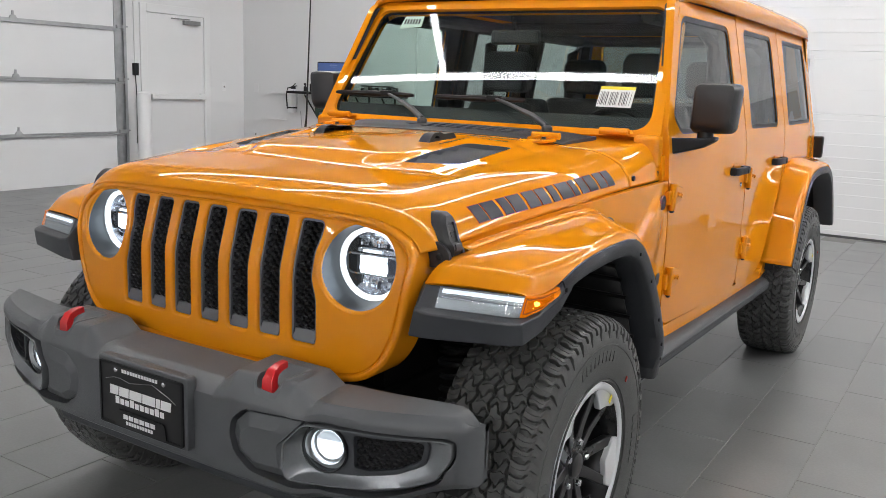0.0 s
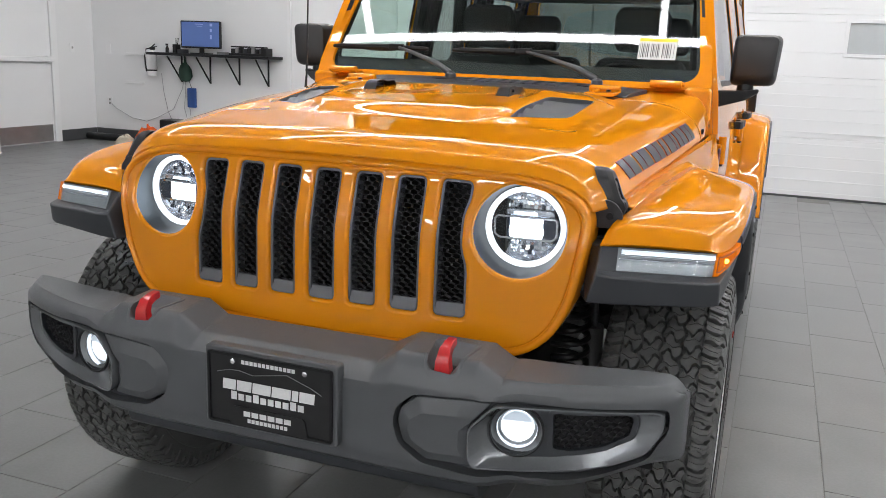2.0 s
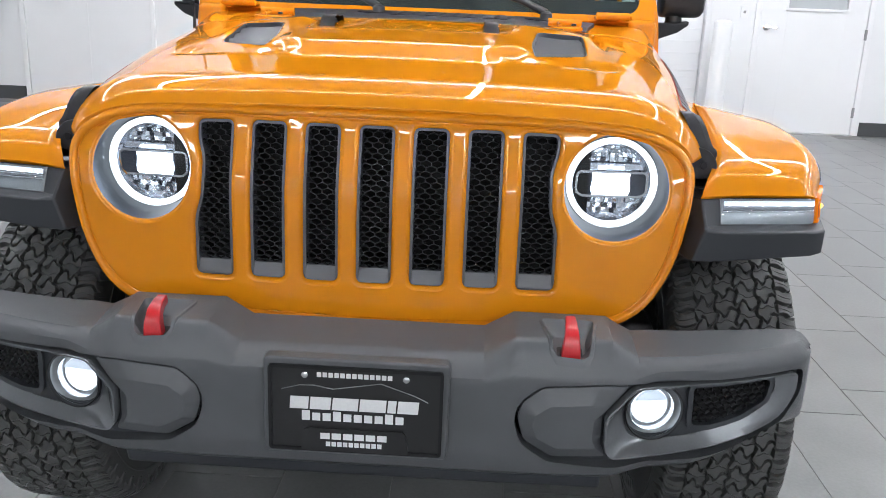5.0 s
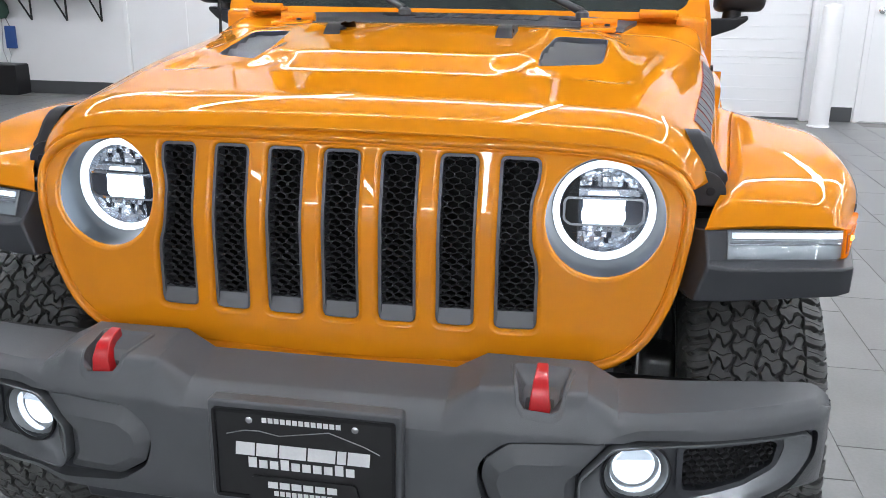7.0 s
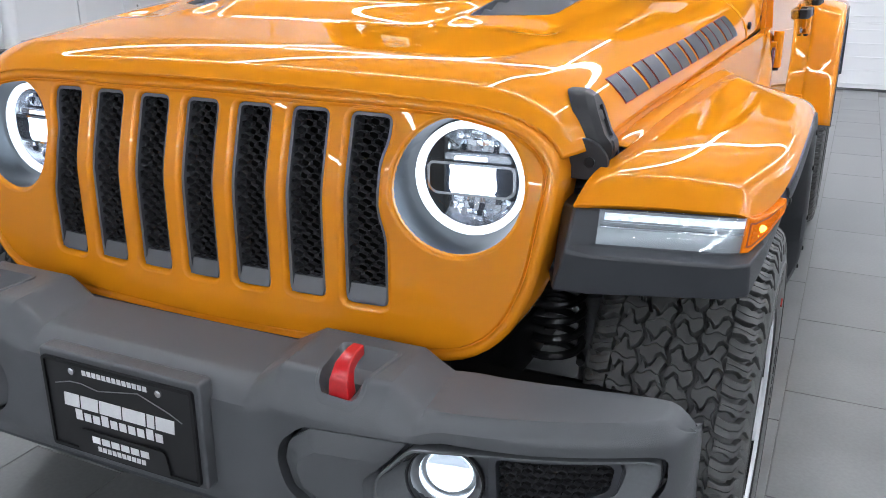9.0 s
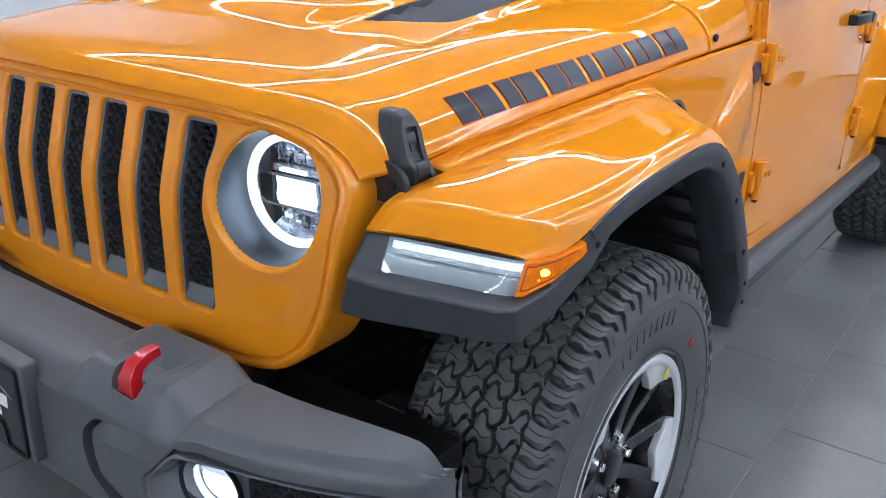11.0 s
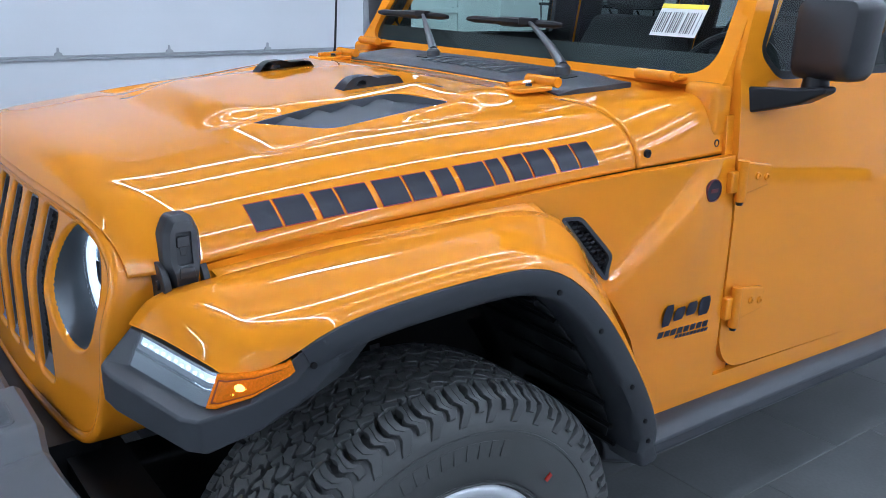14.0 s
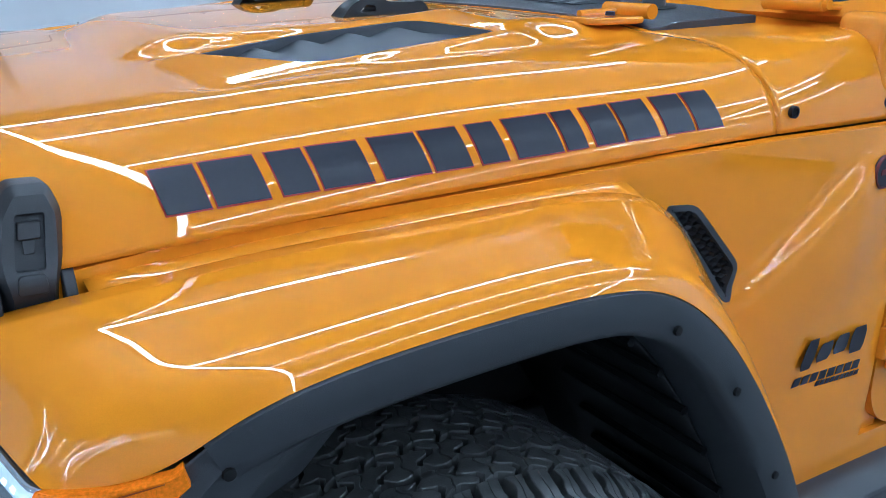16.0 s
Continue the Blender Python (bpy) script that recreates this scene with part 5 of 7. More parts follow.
for side, parent in ((1, fps[0]), (-1, fps[1])):
    def sd(s):
        return s if side == 1 else s.flipped()
    v = part("fender_vent", sd(panel(inset(fvent, -0.003), [inset(fvent, 0.0048)], lambda a, b, w: side_place(a, b, w - 0.002), 0.02, 0.012)), TRIM, parent, "dark grey side vent", angle=50)
    part("vent_mesh", sd(hexes(0.37, 0.49, 0.90, 1.03, 0.0165, lambda a, b, w: side_place(a, b, w + 0.0025), 0.55)), MESH, v, "black honeycomb mesh", clean=False)
    part("vent_back", sd(panel(fvent, [], lambda a, b, w: side_place(a, b, w + 0.014), 0.05, 0.004)), BLACK, v)
    bd = part("trail_badge", sd(revolve([(0, 0), (0, 0.024), (0.004, 0.024), (0.006, 0.021), (0.0055, 0.0)], 32, "x").moved(Matrix.Translation((side_x(0.768, 1.05), 0.768, 1.05)))), DECAL, parent, "round dark badge with red rim")
    part("badge_rim", sd(revolve([(0.004, 0.022), (0.007, 0.0225), (0.007, 0.0245), (0.003, 0.0252)], 32, "x").moved(Matrix.Translation((side_x(0.768, 1.05), 0.768, 1.05)))), BADGE_RIM, bd, "thin dark red rim")
    part("badge_bar", sd(box(0, 0.008, -0.012, 0.012, -0.004, 0.004).moved(Matrix.Translation((side_x(0.768, 1.05) - 0.001, 0.768, 1.05)))), BADGE_RIM, bd)
    for y, z in ((0.60, 1.139), (0.822, 1.141)):
        p = Vector((0.7515, y, z))
        part("cowl_bolt", sd(revolve([(-0.006, 0), (-0.006, 0.0085), (0.0006, 0.0085), (0.001, 0.006), (-0.001, 0.005), (-0.001, 0)], 16, "x").moved(Matrix.Translation(p))), STEEL, parent, "dark recessed bolt")


def plain_bar(kind):
    """Plain solid marks, one unit wide and high."""
    if kind == "round":
        return [(0.14, 0.0), (0.88, 0.0), (1.0, 0.26), (1.0, 0.76), (0.86, 1.0), (0.12, 1.0), (0.0, 0.74), (0.0, 0.24)]
    return [(0.0, 0.0), (1.0, 0.0), (1.0, 1.0), (0.0, 1.0)]


def mark(u0, u1, v0, v1, kind, place, slant, lift, mat, parent, grow=0.0, name="mark"):
    o = [(u0 + (u1 - u0) * a + slant * b, v0 + (v1 - v0) * b) for a, b in plain_bar(kind)]
    g = inset(o, -grow) if grow else o
    return part(name, panel(g, [], lambda a, b, w: place(a, b, w - lift), 0.009, 0.0006), mat, parent, angle=60)


def hood_side(y, h, w=0.0):
    """A point on the flank of the hood, h metres above its lower seam, w inwards."""
    zs, z = float(hood_zs(y)), float(hood_zs(y)) + h
    lo, hi = 0.7, 1.0
    for _ in range(22):
        mid = (lo + hi) / 2
        if hood_place(mid * SPAN, y)[2] > z:
            lo = mid
        else:
            hi = mid
    p = Vector(hood_place((lo + hi) / 2 * SPAN, y))
    q = Vector(hood_place((lo + hi) / 2 * SPAN - 0.004, y))
    n = (p - q)
    n = Vector((-n.z, 0, n.x))
    if n.x < 0:
        n = -n
    n.normalize()
    return tuple(p - n * w)


WIDTH = [0.042, 0.052, 0.036, 0.054, 0.052, 0.044, 0.033, 0.060, 0.028, 0.040, 0.048, 0.044, 0.042]
GAPS = [0.006, 0.013, 0.006, 0.013, 0.006, 0.013, 0.013, 0.006, 0.013, 0.006, 0.013, 0.006, 0.0]
u = -0.220
base_h = curve([-0.25, 0.1, 0.5], [0.026, 0.023, 0.021])
for wd, gap in zip(WIDTH, GAPS):
    for side in (1, -1):
        def lay(a, b, w, side=side):
            p = hood_side(a, float(base_h(a)) + b, w)
            return (side * p[0], p[1], p[2])
        d = mark(u, u + wd, 0.0, 0.037 + 0.006 * (u + 0.22), "square", lay, -0.007, 0.0012, RED_EDGE, hood, 0.0018, "decal_edge")
        tagged(d, "thin red outline of a dark decal")
        mark(u, u + wd, 0.0, 0.037 + 0.006 * (u + 0.22), "square", lay, -0.007, 0.0022, DECAL, hood, 0.0, "decal_mark")
    u += wd + gap

# raised badge bars on the fender side panel
for side, parent in ((1, fps[0]), (-1, fps[1])):
    def lay(a, b, w, side=side):
        p = side_place(a, b, w)
        return (side * p[0], p[1], p[2])
    u = 0.640
    for wd, kd, z0, z1 in ((0.030, "round", 0.762, 0.812), (0.036, "round", 0.768, 0.798), (0.036, "round", 0.771, 0.801), (0.038, "round", 0.762, 0.804)):
        b = mark(u, u + wd, z0, z1, kd, lay, 0.006, 0.006, DECAL, parent, 0.0, "badge_mark")
        u += wd + 0.008
    for u0, u1, z0, z1 in ((0.640, 0.815, 0.733, 0.747), (0.700, 0.815, 0.721, 0.729)):
        n = 8 if u1 - u0 > 0.13 else 9
        for k in range(n):
            a = u0 + (u1 - u0) * k / n
            mark(a, a + (u1 - u0) / n * 0.80, z0 - 0.006 * (k / n), z1 - 0.006 * (k / n), "square", lay, 0.004, 0.0012, DECAL, parent, 0.0, "badge_bar")

# ---- doors, quarter panels and roof
win1 = rounded([(1.00, 1.270), (1.74, 1.268), (1.715, 1.690), (1.125, 1.690), (0.935, 1.33)], [0.03, 0.03, 0.05, 0.05, 0.03], 4)
win2 = rounded([(1.965, 1.268), (2.52, 1.268), (2.50, 1.698), (1.965, 1.698)], [0.03, 0.05, 0.05, 0.04], 4)
win3 = rounded([(2.76, 1.268), (3.40, 1.275), (3.33, 1.70), (2.76, 1.70)], [0.02, 0.03, 0.03, 0.02], 4)
d1 = rounded([(0.866, 0.66), (0.915, 0.596), (1.00, 0.590), (1.845, 0.575), (1.858, 1.26), (1.845, 1.742), (1.075, 1.742), (0.866, 1.30)], [0.06, 0.05, 0.03, 0.05, 0.3, 0.03, 0.03, 0.02], 5)
d2 = rounded([(1.853, 0.575), (2.30, 0.573), (2.62, 1.05), (2.655, 1.26), (2.63, 1.748), (1.853, 1.748), (1.866, 1.26)], [0.05, 0.12, 0.25, 0.2, 0.03, 0.03, 0.3], 5)
q3 = [(2.35, 0.52), (2.63, 1.035), (2.662, 1.26), (2.638, 1.748), (3.46, 1.748), (3.565, 1.27), (3.60, 1.24), (3.60, 0.60), (3.45, 0.56), (3.40, 0.80), (3.25, 0.98), (2.80, 0.98), (2.62, 0.80), (2.55, 0.56)]


def both(fn):
    for side in (1, -1):
        fn(side, (lambda s: s if side == 1 else s.flipped()))


MIRROR_CAP = material("grained_black_mirror", (0.022, 0.022, 0.024), rough=0.36, vary=0.06, bump=0.2, bump_scale=800, fine=0.08)


def make_sides(side, sd):
    for nm, out, win, gl, lab in (("front_door", d1, win1, WINDSHIELD, "orange front door with tinted window"), ("rear_door", d2, win2, DARK_GLASS, "orange rear door with dark window"), ("quarter_panel", q3, win3, DARK_GLASS, "orange rear quarter with dark window")):
        dr = part(nm, sd(panel(out, [win], side_place, 0.035, 0.03, 0.014)), PAINT, car, lab, bevel=0.004, segments=2, angle=45)
        wd = part("window", sd(panel(inset(win, -0.004), [], lambda a, b, w: side_place(a, b, w + 0.007), 0.08, 0.002)), gl, dr, "tinted side glass" if nm == "front_door" else "dark privacy glass")
        wd.visible_shadow = False
        part("window_seal", sd(panel(win, [inset(win, 0.018)], lambda a, b, w: side_place(a, b, w + 0.003), 0.05, 0.004)), BLACK, dr, "black rubber window seal")
        part("inner_trim", sd(panel(inset(out, 0.012), [inset(win, 0.016)], lambda a, b, w: side_place(a, b, w + 0.022), 0.06, 0.02)), SEAT, dr, "dark inner trim")
        if nm != "quarter_panel":
            for (y, z0, z1) in (((0.905, 1.018, 1.103), (0.935, 0.714, 0.806)) if nm == "front_door" else ((1.905, 1.02, 1.10), (1.93, 0.70, 0.79))):
                x = side_x(y, z0) - 0.002
                hg = part("hinge", sd(prism(rounded([(-0.030, z0 + 0.010), (0.062, z0 + 0.022), (0.066, z1 - 0.016), (-0.030, z1)], 0.008, 3), lambda a, b, w: (x + w, y + a, b), 0.016)), PAINT, dr, "orange painted door hinge", bevel=0.005, segments=3)
                part("hinge_barrel", sd(revolve([(z0 - 0.004, 0), (z0 - 0.004, 0.013), (z1 + 0.004, 0.013), (z1 + 0.004, 0)], 16, "z").moved(Matrix.Translation((x + 0.014, y - 0.042, 0)))), PAINT, hg, bevel=0.002)
                part("hinge_foot", sd(box(x - 0.004, x + 0.014, y - 0.075, y - 0.030, z0 + 0.016, z1 - 0.020)), PAINT, hg, bevel=0.005)
                part("hinge_pin", sd(revolve([(z0 - 0.012, 0), (z0 - 0.012, 0.007), (z0 - 0.004, 0.009)], 12, "z").moved(Matrix.Translation((x + 0.014, y - 0.042, 0)))), STEEL, hg)
                for a in (0.012, 0.046):
                    part("hinge_bolt", sd(revolve([(0.012, 0), (0.012, 0.0085), (0.020, 0.0085), (0.0205, 0.005), (0.018, 0.004), (0.018, 0)], 14, "x").moved(Matrix.Translation((x, y + a, (z0 + z1) / 2 + 0.006 * (a < 0.02))))), PAINT, hg)
            hy = 1.70 if nm == "front_door" else 2.47
            x = side_x(hy, 1.10)
            bar = [(-0.10, 0.0), (-0.095, 0.024), (-0.07, 0.034), (0.06, 0.036), (0.085, 0.024), (0.09, 0.0), (0.06, 0.0), (0.05, 0.018), (-0.055, 0.018), (-0.065, 0.0)]
            hd = part("door_handle", sd(prism(bar, lambda a, b, w: (x + b, hy + a, 1.085 + w), 0.032)), BLACK, dr, "black grab door handle", bevel=0.005, segments=3)
            part("handle_button", sd(revolve([(0, 0), (0, 0.016), (0.008, 0.015), (0.009, 0)], 16, "x").moved(Matrix.Translation((x + 0.03, hy + 0.075, 1.101)))), BLACK, hd)
            part("handle_cup", sd(prism(rounded([(-0.06, -0.03), (0.05, -0.03), (0.05, 0.03), (-0.06, 0.03)], 0.02), lambda a, b, w: (x + 0.0005 + w, hy + a, 1.101 + b), 0.002)), PAINT, hd)
        if nm == "front_door":
            part("lock", sd(revolve([(0, 0), (0, 0.010), (0.004, 0.009), (0.005, 0)], 14, "x").moved(Matrix.Translation((side_x(1.78, 1.03), 1.78, 1.035)))), CHROME, dr, "small chrome lock")
    part("door_post", sd(panel([(0.842, 0.575), (0.93, 0.575), (0.93, 1.20), (0.842, 1.20)], [], lambda a, b, w: side_place(a, b, w + 0.016), 0.04, 0.01)), PAINT, car, "orange door post")
    # sill and rock rail
    sill = panel([(0.60, 0.51), (2.40, 0.50), (2.40, 0.568), (0.86, 0.586), (0.60, 0.60)], [], lambda a, b, w: side_place(a, b, w + 0.004), 0.05, 0.02)
    part("sill", sd(sill), PAINT, car, "orange body sill")
    sec = [(0.770, 0.540), (0.796, 0.542), (0.820, 0.532), (0.836, 0.514), (0.836, 0.486), (0.818, 0.470), (0.74, 0.470), (0.74, 0.54)]
    rr = capped([[(x - 0.05, 0.50, z) for x, z in sec], [(x, 0.56, z) for x, z in sec], [(x, 2.42, z - 0.02) for x, z in sec], [(x - 0.05, 2.48, z - 0.02) for x, z in sec]])
    part("rock_rail", sd(rr), TRIM, car, "dark grey rock rail under the doors", bevel=0.006, segments=3)
    # mirror
    sec0 = rounded([(-0.083, -0.088), (0.070, -0.084), (0.083, 0.088), (-0.076, 0.088)], 0.028, 5)

    def ring(scale, y, dz=0.0):
        return [(0.872 + a * scale, y, 1.363 + b * scale + dz) for a, b in sec0]
    mr = part("side_mirror", sd(capped([ring(0.68, 0.972, 0.012), ring(0.84, 0.978, 0.008), ring(0.94, 0.996), ring(1.0, 1.022), ring(1.0, 1.060), ring(0.96, 1.072), ring(0.90, 1.072), ring(0.88, 1.060)])), MIRROR_CAP, car, "black side mirror", angle=38)
    part("mirror_arm", sd(capped([[(0.755 + a, 0.925 + b * 0.8, 1.232 + c) for a, b, c in ((0, -0.05, -0.032), (0, 0.05, -0.032), (0, 0.05, 0.02), (0, -0.05, 0.03))], [(0.85 + a, 0.985 + b * 0.55, 1.250 + c) for a, b, c in ((0, -0.06, -0.022), (0, 0.05, -0.022), (0, 0.05, 0.012), (0, -0.06, 0.012))], [(0.892 + a, 1.005 + b * 0.5, 1.262 + c) for a, b, c in ((0, -0.05, -0.008), (0, 0.05, -0.008), (0, 0.05, 0.006), (0, -0.05, 0.006))]])), BLACK, mr, "black mirror arm", bevel=0.010, segments=3)
    part("mirror_neck", sd(revolve([(1.255, 0.03), (1.29, 0.026)], 20, "z").moved(Matrix.Translation((0.845, 1.02, 0)))), BLACK, mr)
    part("mirror_glass", sd(prism([(a * 0.86, b * 0.86) for a, b in sec0], lambda a, b, w: (0.872 + a, 1.064 + w, 1.363 + b), 0.004)), CHROME, mr, "mirror glass")


both(make_sides)

ROOF_Y = [1.10, 1.135, 1.20, 1.6, 2.2, 2.9, 3.35, 3.46, 3.50]
roof_z = curve(ROOF_Y, [1.772, 1.790, 1.802, 1.822, 1.835, 1.832, 1.815, 1.80, 1.77])
rows = []
for y in np.linspace(1.10, 3.50, 50):
    z = float(roof_z(y))
    hw = 0.722 - 0.03 * float(ease(3.3, 3.5, y)) - 0.035 * float(ease(1.40, 1.1, y))
    rows.append([(-hw, y, 1.745), (-hw + 0.003, y, z - 0.035), (-hw + 0.018, y, z - 0.012), (-hw + 0.05, y, z - 0.003)] + [(x, y, z + 0.010 * (1 - (x / hw) ** 2)) for x in np.linspace(-hw + 0.09, hw - 0.09, 12)] + [(hw - 0.05, y, z - 0.003), (hw - 0.018, y, z - 0.012), (hw - 0.003, y, z - 0.035), (hw, y, 1.745)])
roof = part("roof", grid(rows), PAINT, car, "orange hard top roof", thick=0.02, angle=50)
for y0 in (1.90, 2.66):
    part("roof_seam", tube([(x, y0, float(roof_z(y0)) + 0.004 + 0.010 * (1 - (x / 0.72) ** 2)) for x in np.linspace(-0.66, 0.66, 10)], 0.005, 6), BLACK, roof)
back = [(-0.772, 0.56), (0.772, 0.56), (0.776, 1.16), (0.745, 1.24), (0.690, 1.77), (-0.690, 1.77), (-0.745, 1.24), (-0.776, 1.16)]
back_hole = rounded([(-0.60, 1.30), (0.60, 1.30), (0.565, 1.71), (-0.565, 1.71)], 0.04)
part("tailgate", panel(back, [back_hole], lambda u, v, w: (u, 3.60 - 0.26 * max(0.0, v - 1.22) - w, v), 0.06, 0.06), PAINT, car, "orange tailgate", bevel=0.01)
rear_gl = grid([[(-0.62, 3.555, 1.28), (0.62, 3.555, 1.28)], [(-0.58, 3.44, 1.72), (0.58, 3.44, 1.72)]])
part("rear_window", rear_gl, DARK_GLASS, car, "dark rear glass", thick=0.004).visible_shadow = False
for side in (1, -1):
    part("tail_lamp", (lambda s: s if side == 1 else s.flipped())(box(0.755, 0.825, 3.575, 3.625, 1.06, 1.19)), BLACK, car, "black framed tail lamp", bevel=0.012, segments=3)

# rear flares
RN = []
for y, z, dx in ((2.44, 0.585, 0), (2.49, 0.70, 0), (2.56, 0.84, 0), (2.65, 0.965, 0), (2.76, 1.03, 0), (2.95, 1.048, 0), (3.15, 1.045, 0), (3.30, 1.01, 0), (3.42, 0.92, 0), (3.52, 0.80, 0), (3.60, 0.68, 0)):
    RN.append((y, z))
RK = list(range(len(RN)))
ry, rz = curve(RK, [n[0] for n in RN]), curve(RK, [n[1] for n in RN])


def rear_row(s, trim_row=False):
    y, z = float(ry(s)), float(rz(s))
    d = np.array([0, 3.008 - y, 0.44 - z])
    d /= np.linalg.norm(d)
    o = np.array([0.930, y, z])
    if trim_row:
        return [tuple(p) for p in (o + [-0.004, 0, 0], o + np.array([0.004, 0, 0]) + d * 0.004, o + np.array([0.004, 0, 0]) + d * 0.036, o + np.array([-0.01, 0, 0]) + d * 0.045, o + np.array([-0.10, 0, 0]) + d * 0.045, o + np.array([-0.10, 0, 0]) + d * 0.03)]
    i = np.array([0.780, y, z]) - d * 0.055
    c = np.array([0.895, y, z]) - d * 0.028
    k = np.array([0.930, y, z]) - d * 0.022
    return [tuple(p) for p in [i + (c - i) * t for t in (0, 0.33, 0.66, 1.0)] + [c * (1 - t) ** 2 + k * 2 * t * (1 - t) + o * t * t for t in (0.3, 0.6, 1.0)]]


def rear_flares(side, sd):
    f = part("fender_flare", sd(grid([rear_row(s) for s in np.linspace(0, 10, 41)])), PAINT, car, "orange rear fender flare", thick=0.004, angle=60)
    part("flare_edge", sd(capped([rear_row(s, True) for s in np.linspace(0, 10, 41)])), TRIM, f, "dark grey plastic flare edge", angle=45)
    rows = [[(0.84, float(ry(s)), float(rz(s)) - 0.03), (0.55, float(ry(s)), float(rz(s)) - 0.03)] for s in np.linspace(0, 10, 21)]
    part("arch_liner", sd(grid(rows)), BLACK, f, "black plastic arch liner", thick=0.004)


both(rear_flares)

# ---- front bumper
plan = curve([0.0, 0.25, 0.42, 0.55, 0.66, 0.76, 0.815, 0.842, 0.856, 0.862], [-0.700, -0.700, -0.695, -0.676, -0.650, -0.614, -0.586, -0.564, -0.538, -0.508])
pod = lambda x: float(np.clip((x - 0.225) / 0.055, 0, 1) * np.clip((0.505 - x) / 0.05, 0, 1))


def bumper_sec(x):
    a = abs(x)
    p = pod(a)
    wing = float(ease(0.46, 0.55, a))
    yb = float(plan(a))
    end = float(ease(0.55, 0.84, a))
    zbot = 0.462 + 0.02 * wing + 0.070 * float(ease(0.60, 0.86, a))
    zc = 0.664 + 0.012 * p + 0.024 * wing
    zf = 0.697 + 0.038 * p + 0.012 * wing + 0.006 * end
    zt = 0.712 + 0.030 * p + 0.008 * wing + 0.010 * end
    tip = float(np.clip((a - 0.815) / 0.047, 0, 1)) ** 2
    zf, zt = zf - 0.030 * tip, zt - 0.038 * tip
    rear = -0.535 + 0.005 * p + 0.012 * float(ease(0.55, 0.85, a))
    deep = max(rear - yb, 0.006)
    ch = min(0.040 - 0.006 * p - 0.020 * wing, 0.45 * deep)
    arc_ = [(yb, zc - 0.006), (yb + 0.06 * ch, zc + 0.003), (yb + 0.5 * ch, (zc + zf) / 2 + 0.002), (yb + 0.92 * ch, zf - 0.005), (yb + 1.18 * ch, zf + 0.0005)]
    top_y, top_z = yb + 0.93 * deep, zt
    pts = [(yb + 0.9 * deep, zbot + 0.010), (yb + min(0.035, 0.5 * deep), zbot), (yb + min(0.008, 0.2 * deep), zbot + 0.020), (yb, zbot + 0.05)] + arc_ + [(top_y, top_z), (top_y + 0.05 * deep, top_z - 0.002), (yb + deep, zt - 0.010), (yb + deep, zt - 0.10)]
    return pts


V_KN = [0.0, 0.10, 0.16, 0.22, 0.52, 0.545, 0.58, 0.615, 0.64, 0.94, 0.95, 0.965, 1.0]


def bumper_place(u, v, w=0.0):
    pts = bumper_sec(u)
    y = float(np.interp(v, V_KN, [p[0] for p in pts]))
    z = float(np.interp(v, V_KN, [p[1] for p in pts]))
    front = 1 if v < 0.66 else 0
    return (u * (1 - 0.0), y + w * (1.0 if v < 0.64 else 0.3), z - (0 if v < 0.64 else w * 0.9))


def bumper_v(x, z):
    pts = bumper_sec(x)
    lo, hi = pts[3][1], pts[4][1]
    if z < lo:
        return float(np.interp(z, [pts[1][1], pts[2][1], pts[3][1]], V_KN[1:4]))
    return 0.22 + (z - lo) / (hi - lo) * 0.30


REC = rounded([(0.283, 0.590), (0.290, 0.625), (0.330, 0.660), (0.50, 0.668), (0.68, 0.671), (0.810, 0.674), (0.832, 0.668), (0.833, 0.625), (0.798, 0.563), (0.72, 0.528), (0.58, 0.509), (0.352, 0.508), (0.297, 0.545)], 0.016, 3)
rec_uv = [(x, bumper_v(x, z)) for x, z in REC]
XS = np.linspace(-0.862, 0.862, 119)
b_outline = [(x, 0.0) for x in XS] + [(x, 1.0) for x in XS[::-1]]


def bumper_panel(outline, holes, place, nx, nv, depth, lip):
    """The panel of the bumper, with its two directions scaled to a like size."""
    k = 0.42
    return panel([(u, v * k) for u, v in outline], [[(u, v * k) for u, v in h] for h in holes], lambda u, v, w: place(u, v / k, w), nx, depth, lip, [[(-0.858, q * k), (0.858, q * k)] for q in (0.10, 0.22, 0.52, 0.545, 0.58, 0.615, 0.64, 0.94)] + [[(g * x, 0.30 * k), (g * x, 0.995 * k)] for g in (1, -1) for x in (0.225, 0.280, 0.455, 0.505)])


rec_uv_r = [(-u, v) for u, v in reversed(rec_uv)]


def bumper_vy(x, y):
    return float(np.interp(y, [p[0] for p in bumper_sec(x)[4:10]], V_KN[4:10]))


pk_out = rounded([(0.346, -0.682), (0.415, -0.682), (0.431, -0.572), (0.328, -0.572)], 0.014, 4)
pk_in = rounded([(0.353, -0.668), (0.408, -0.668), (0.411, -0.604), (0.350, -0.604)], 0.010, 4)
pk_uv = [(x, bumper_vy(x, y)) for x, y in pk_out]
pk_uv_r = [(-u, v) for u, v in reversed(pk_uv)]
bumper = part("front_bumper", bumper_panel(b_outline, [rec_uv, rec_uv_r, pk_uv, pk_uv_r], bumper_place, 0.0125, 0.0, 0.02, 0.034), PLASTIC, car, "textured dark grey steel-look front bumper", angle=33)
part("bumper_back", box(-0.80, 0.80, -0.50, -0.40, 0.50, 0.66).join(box(-0.45, 0.45, -0.58, -0.44, 0.48, 0.69)), STEEL, bumper, "black bumper beam")
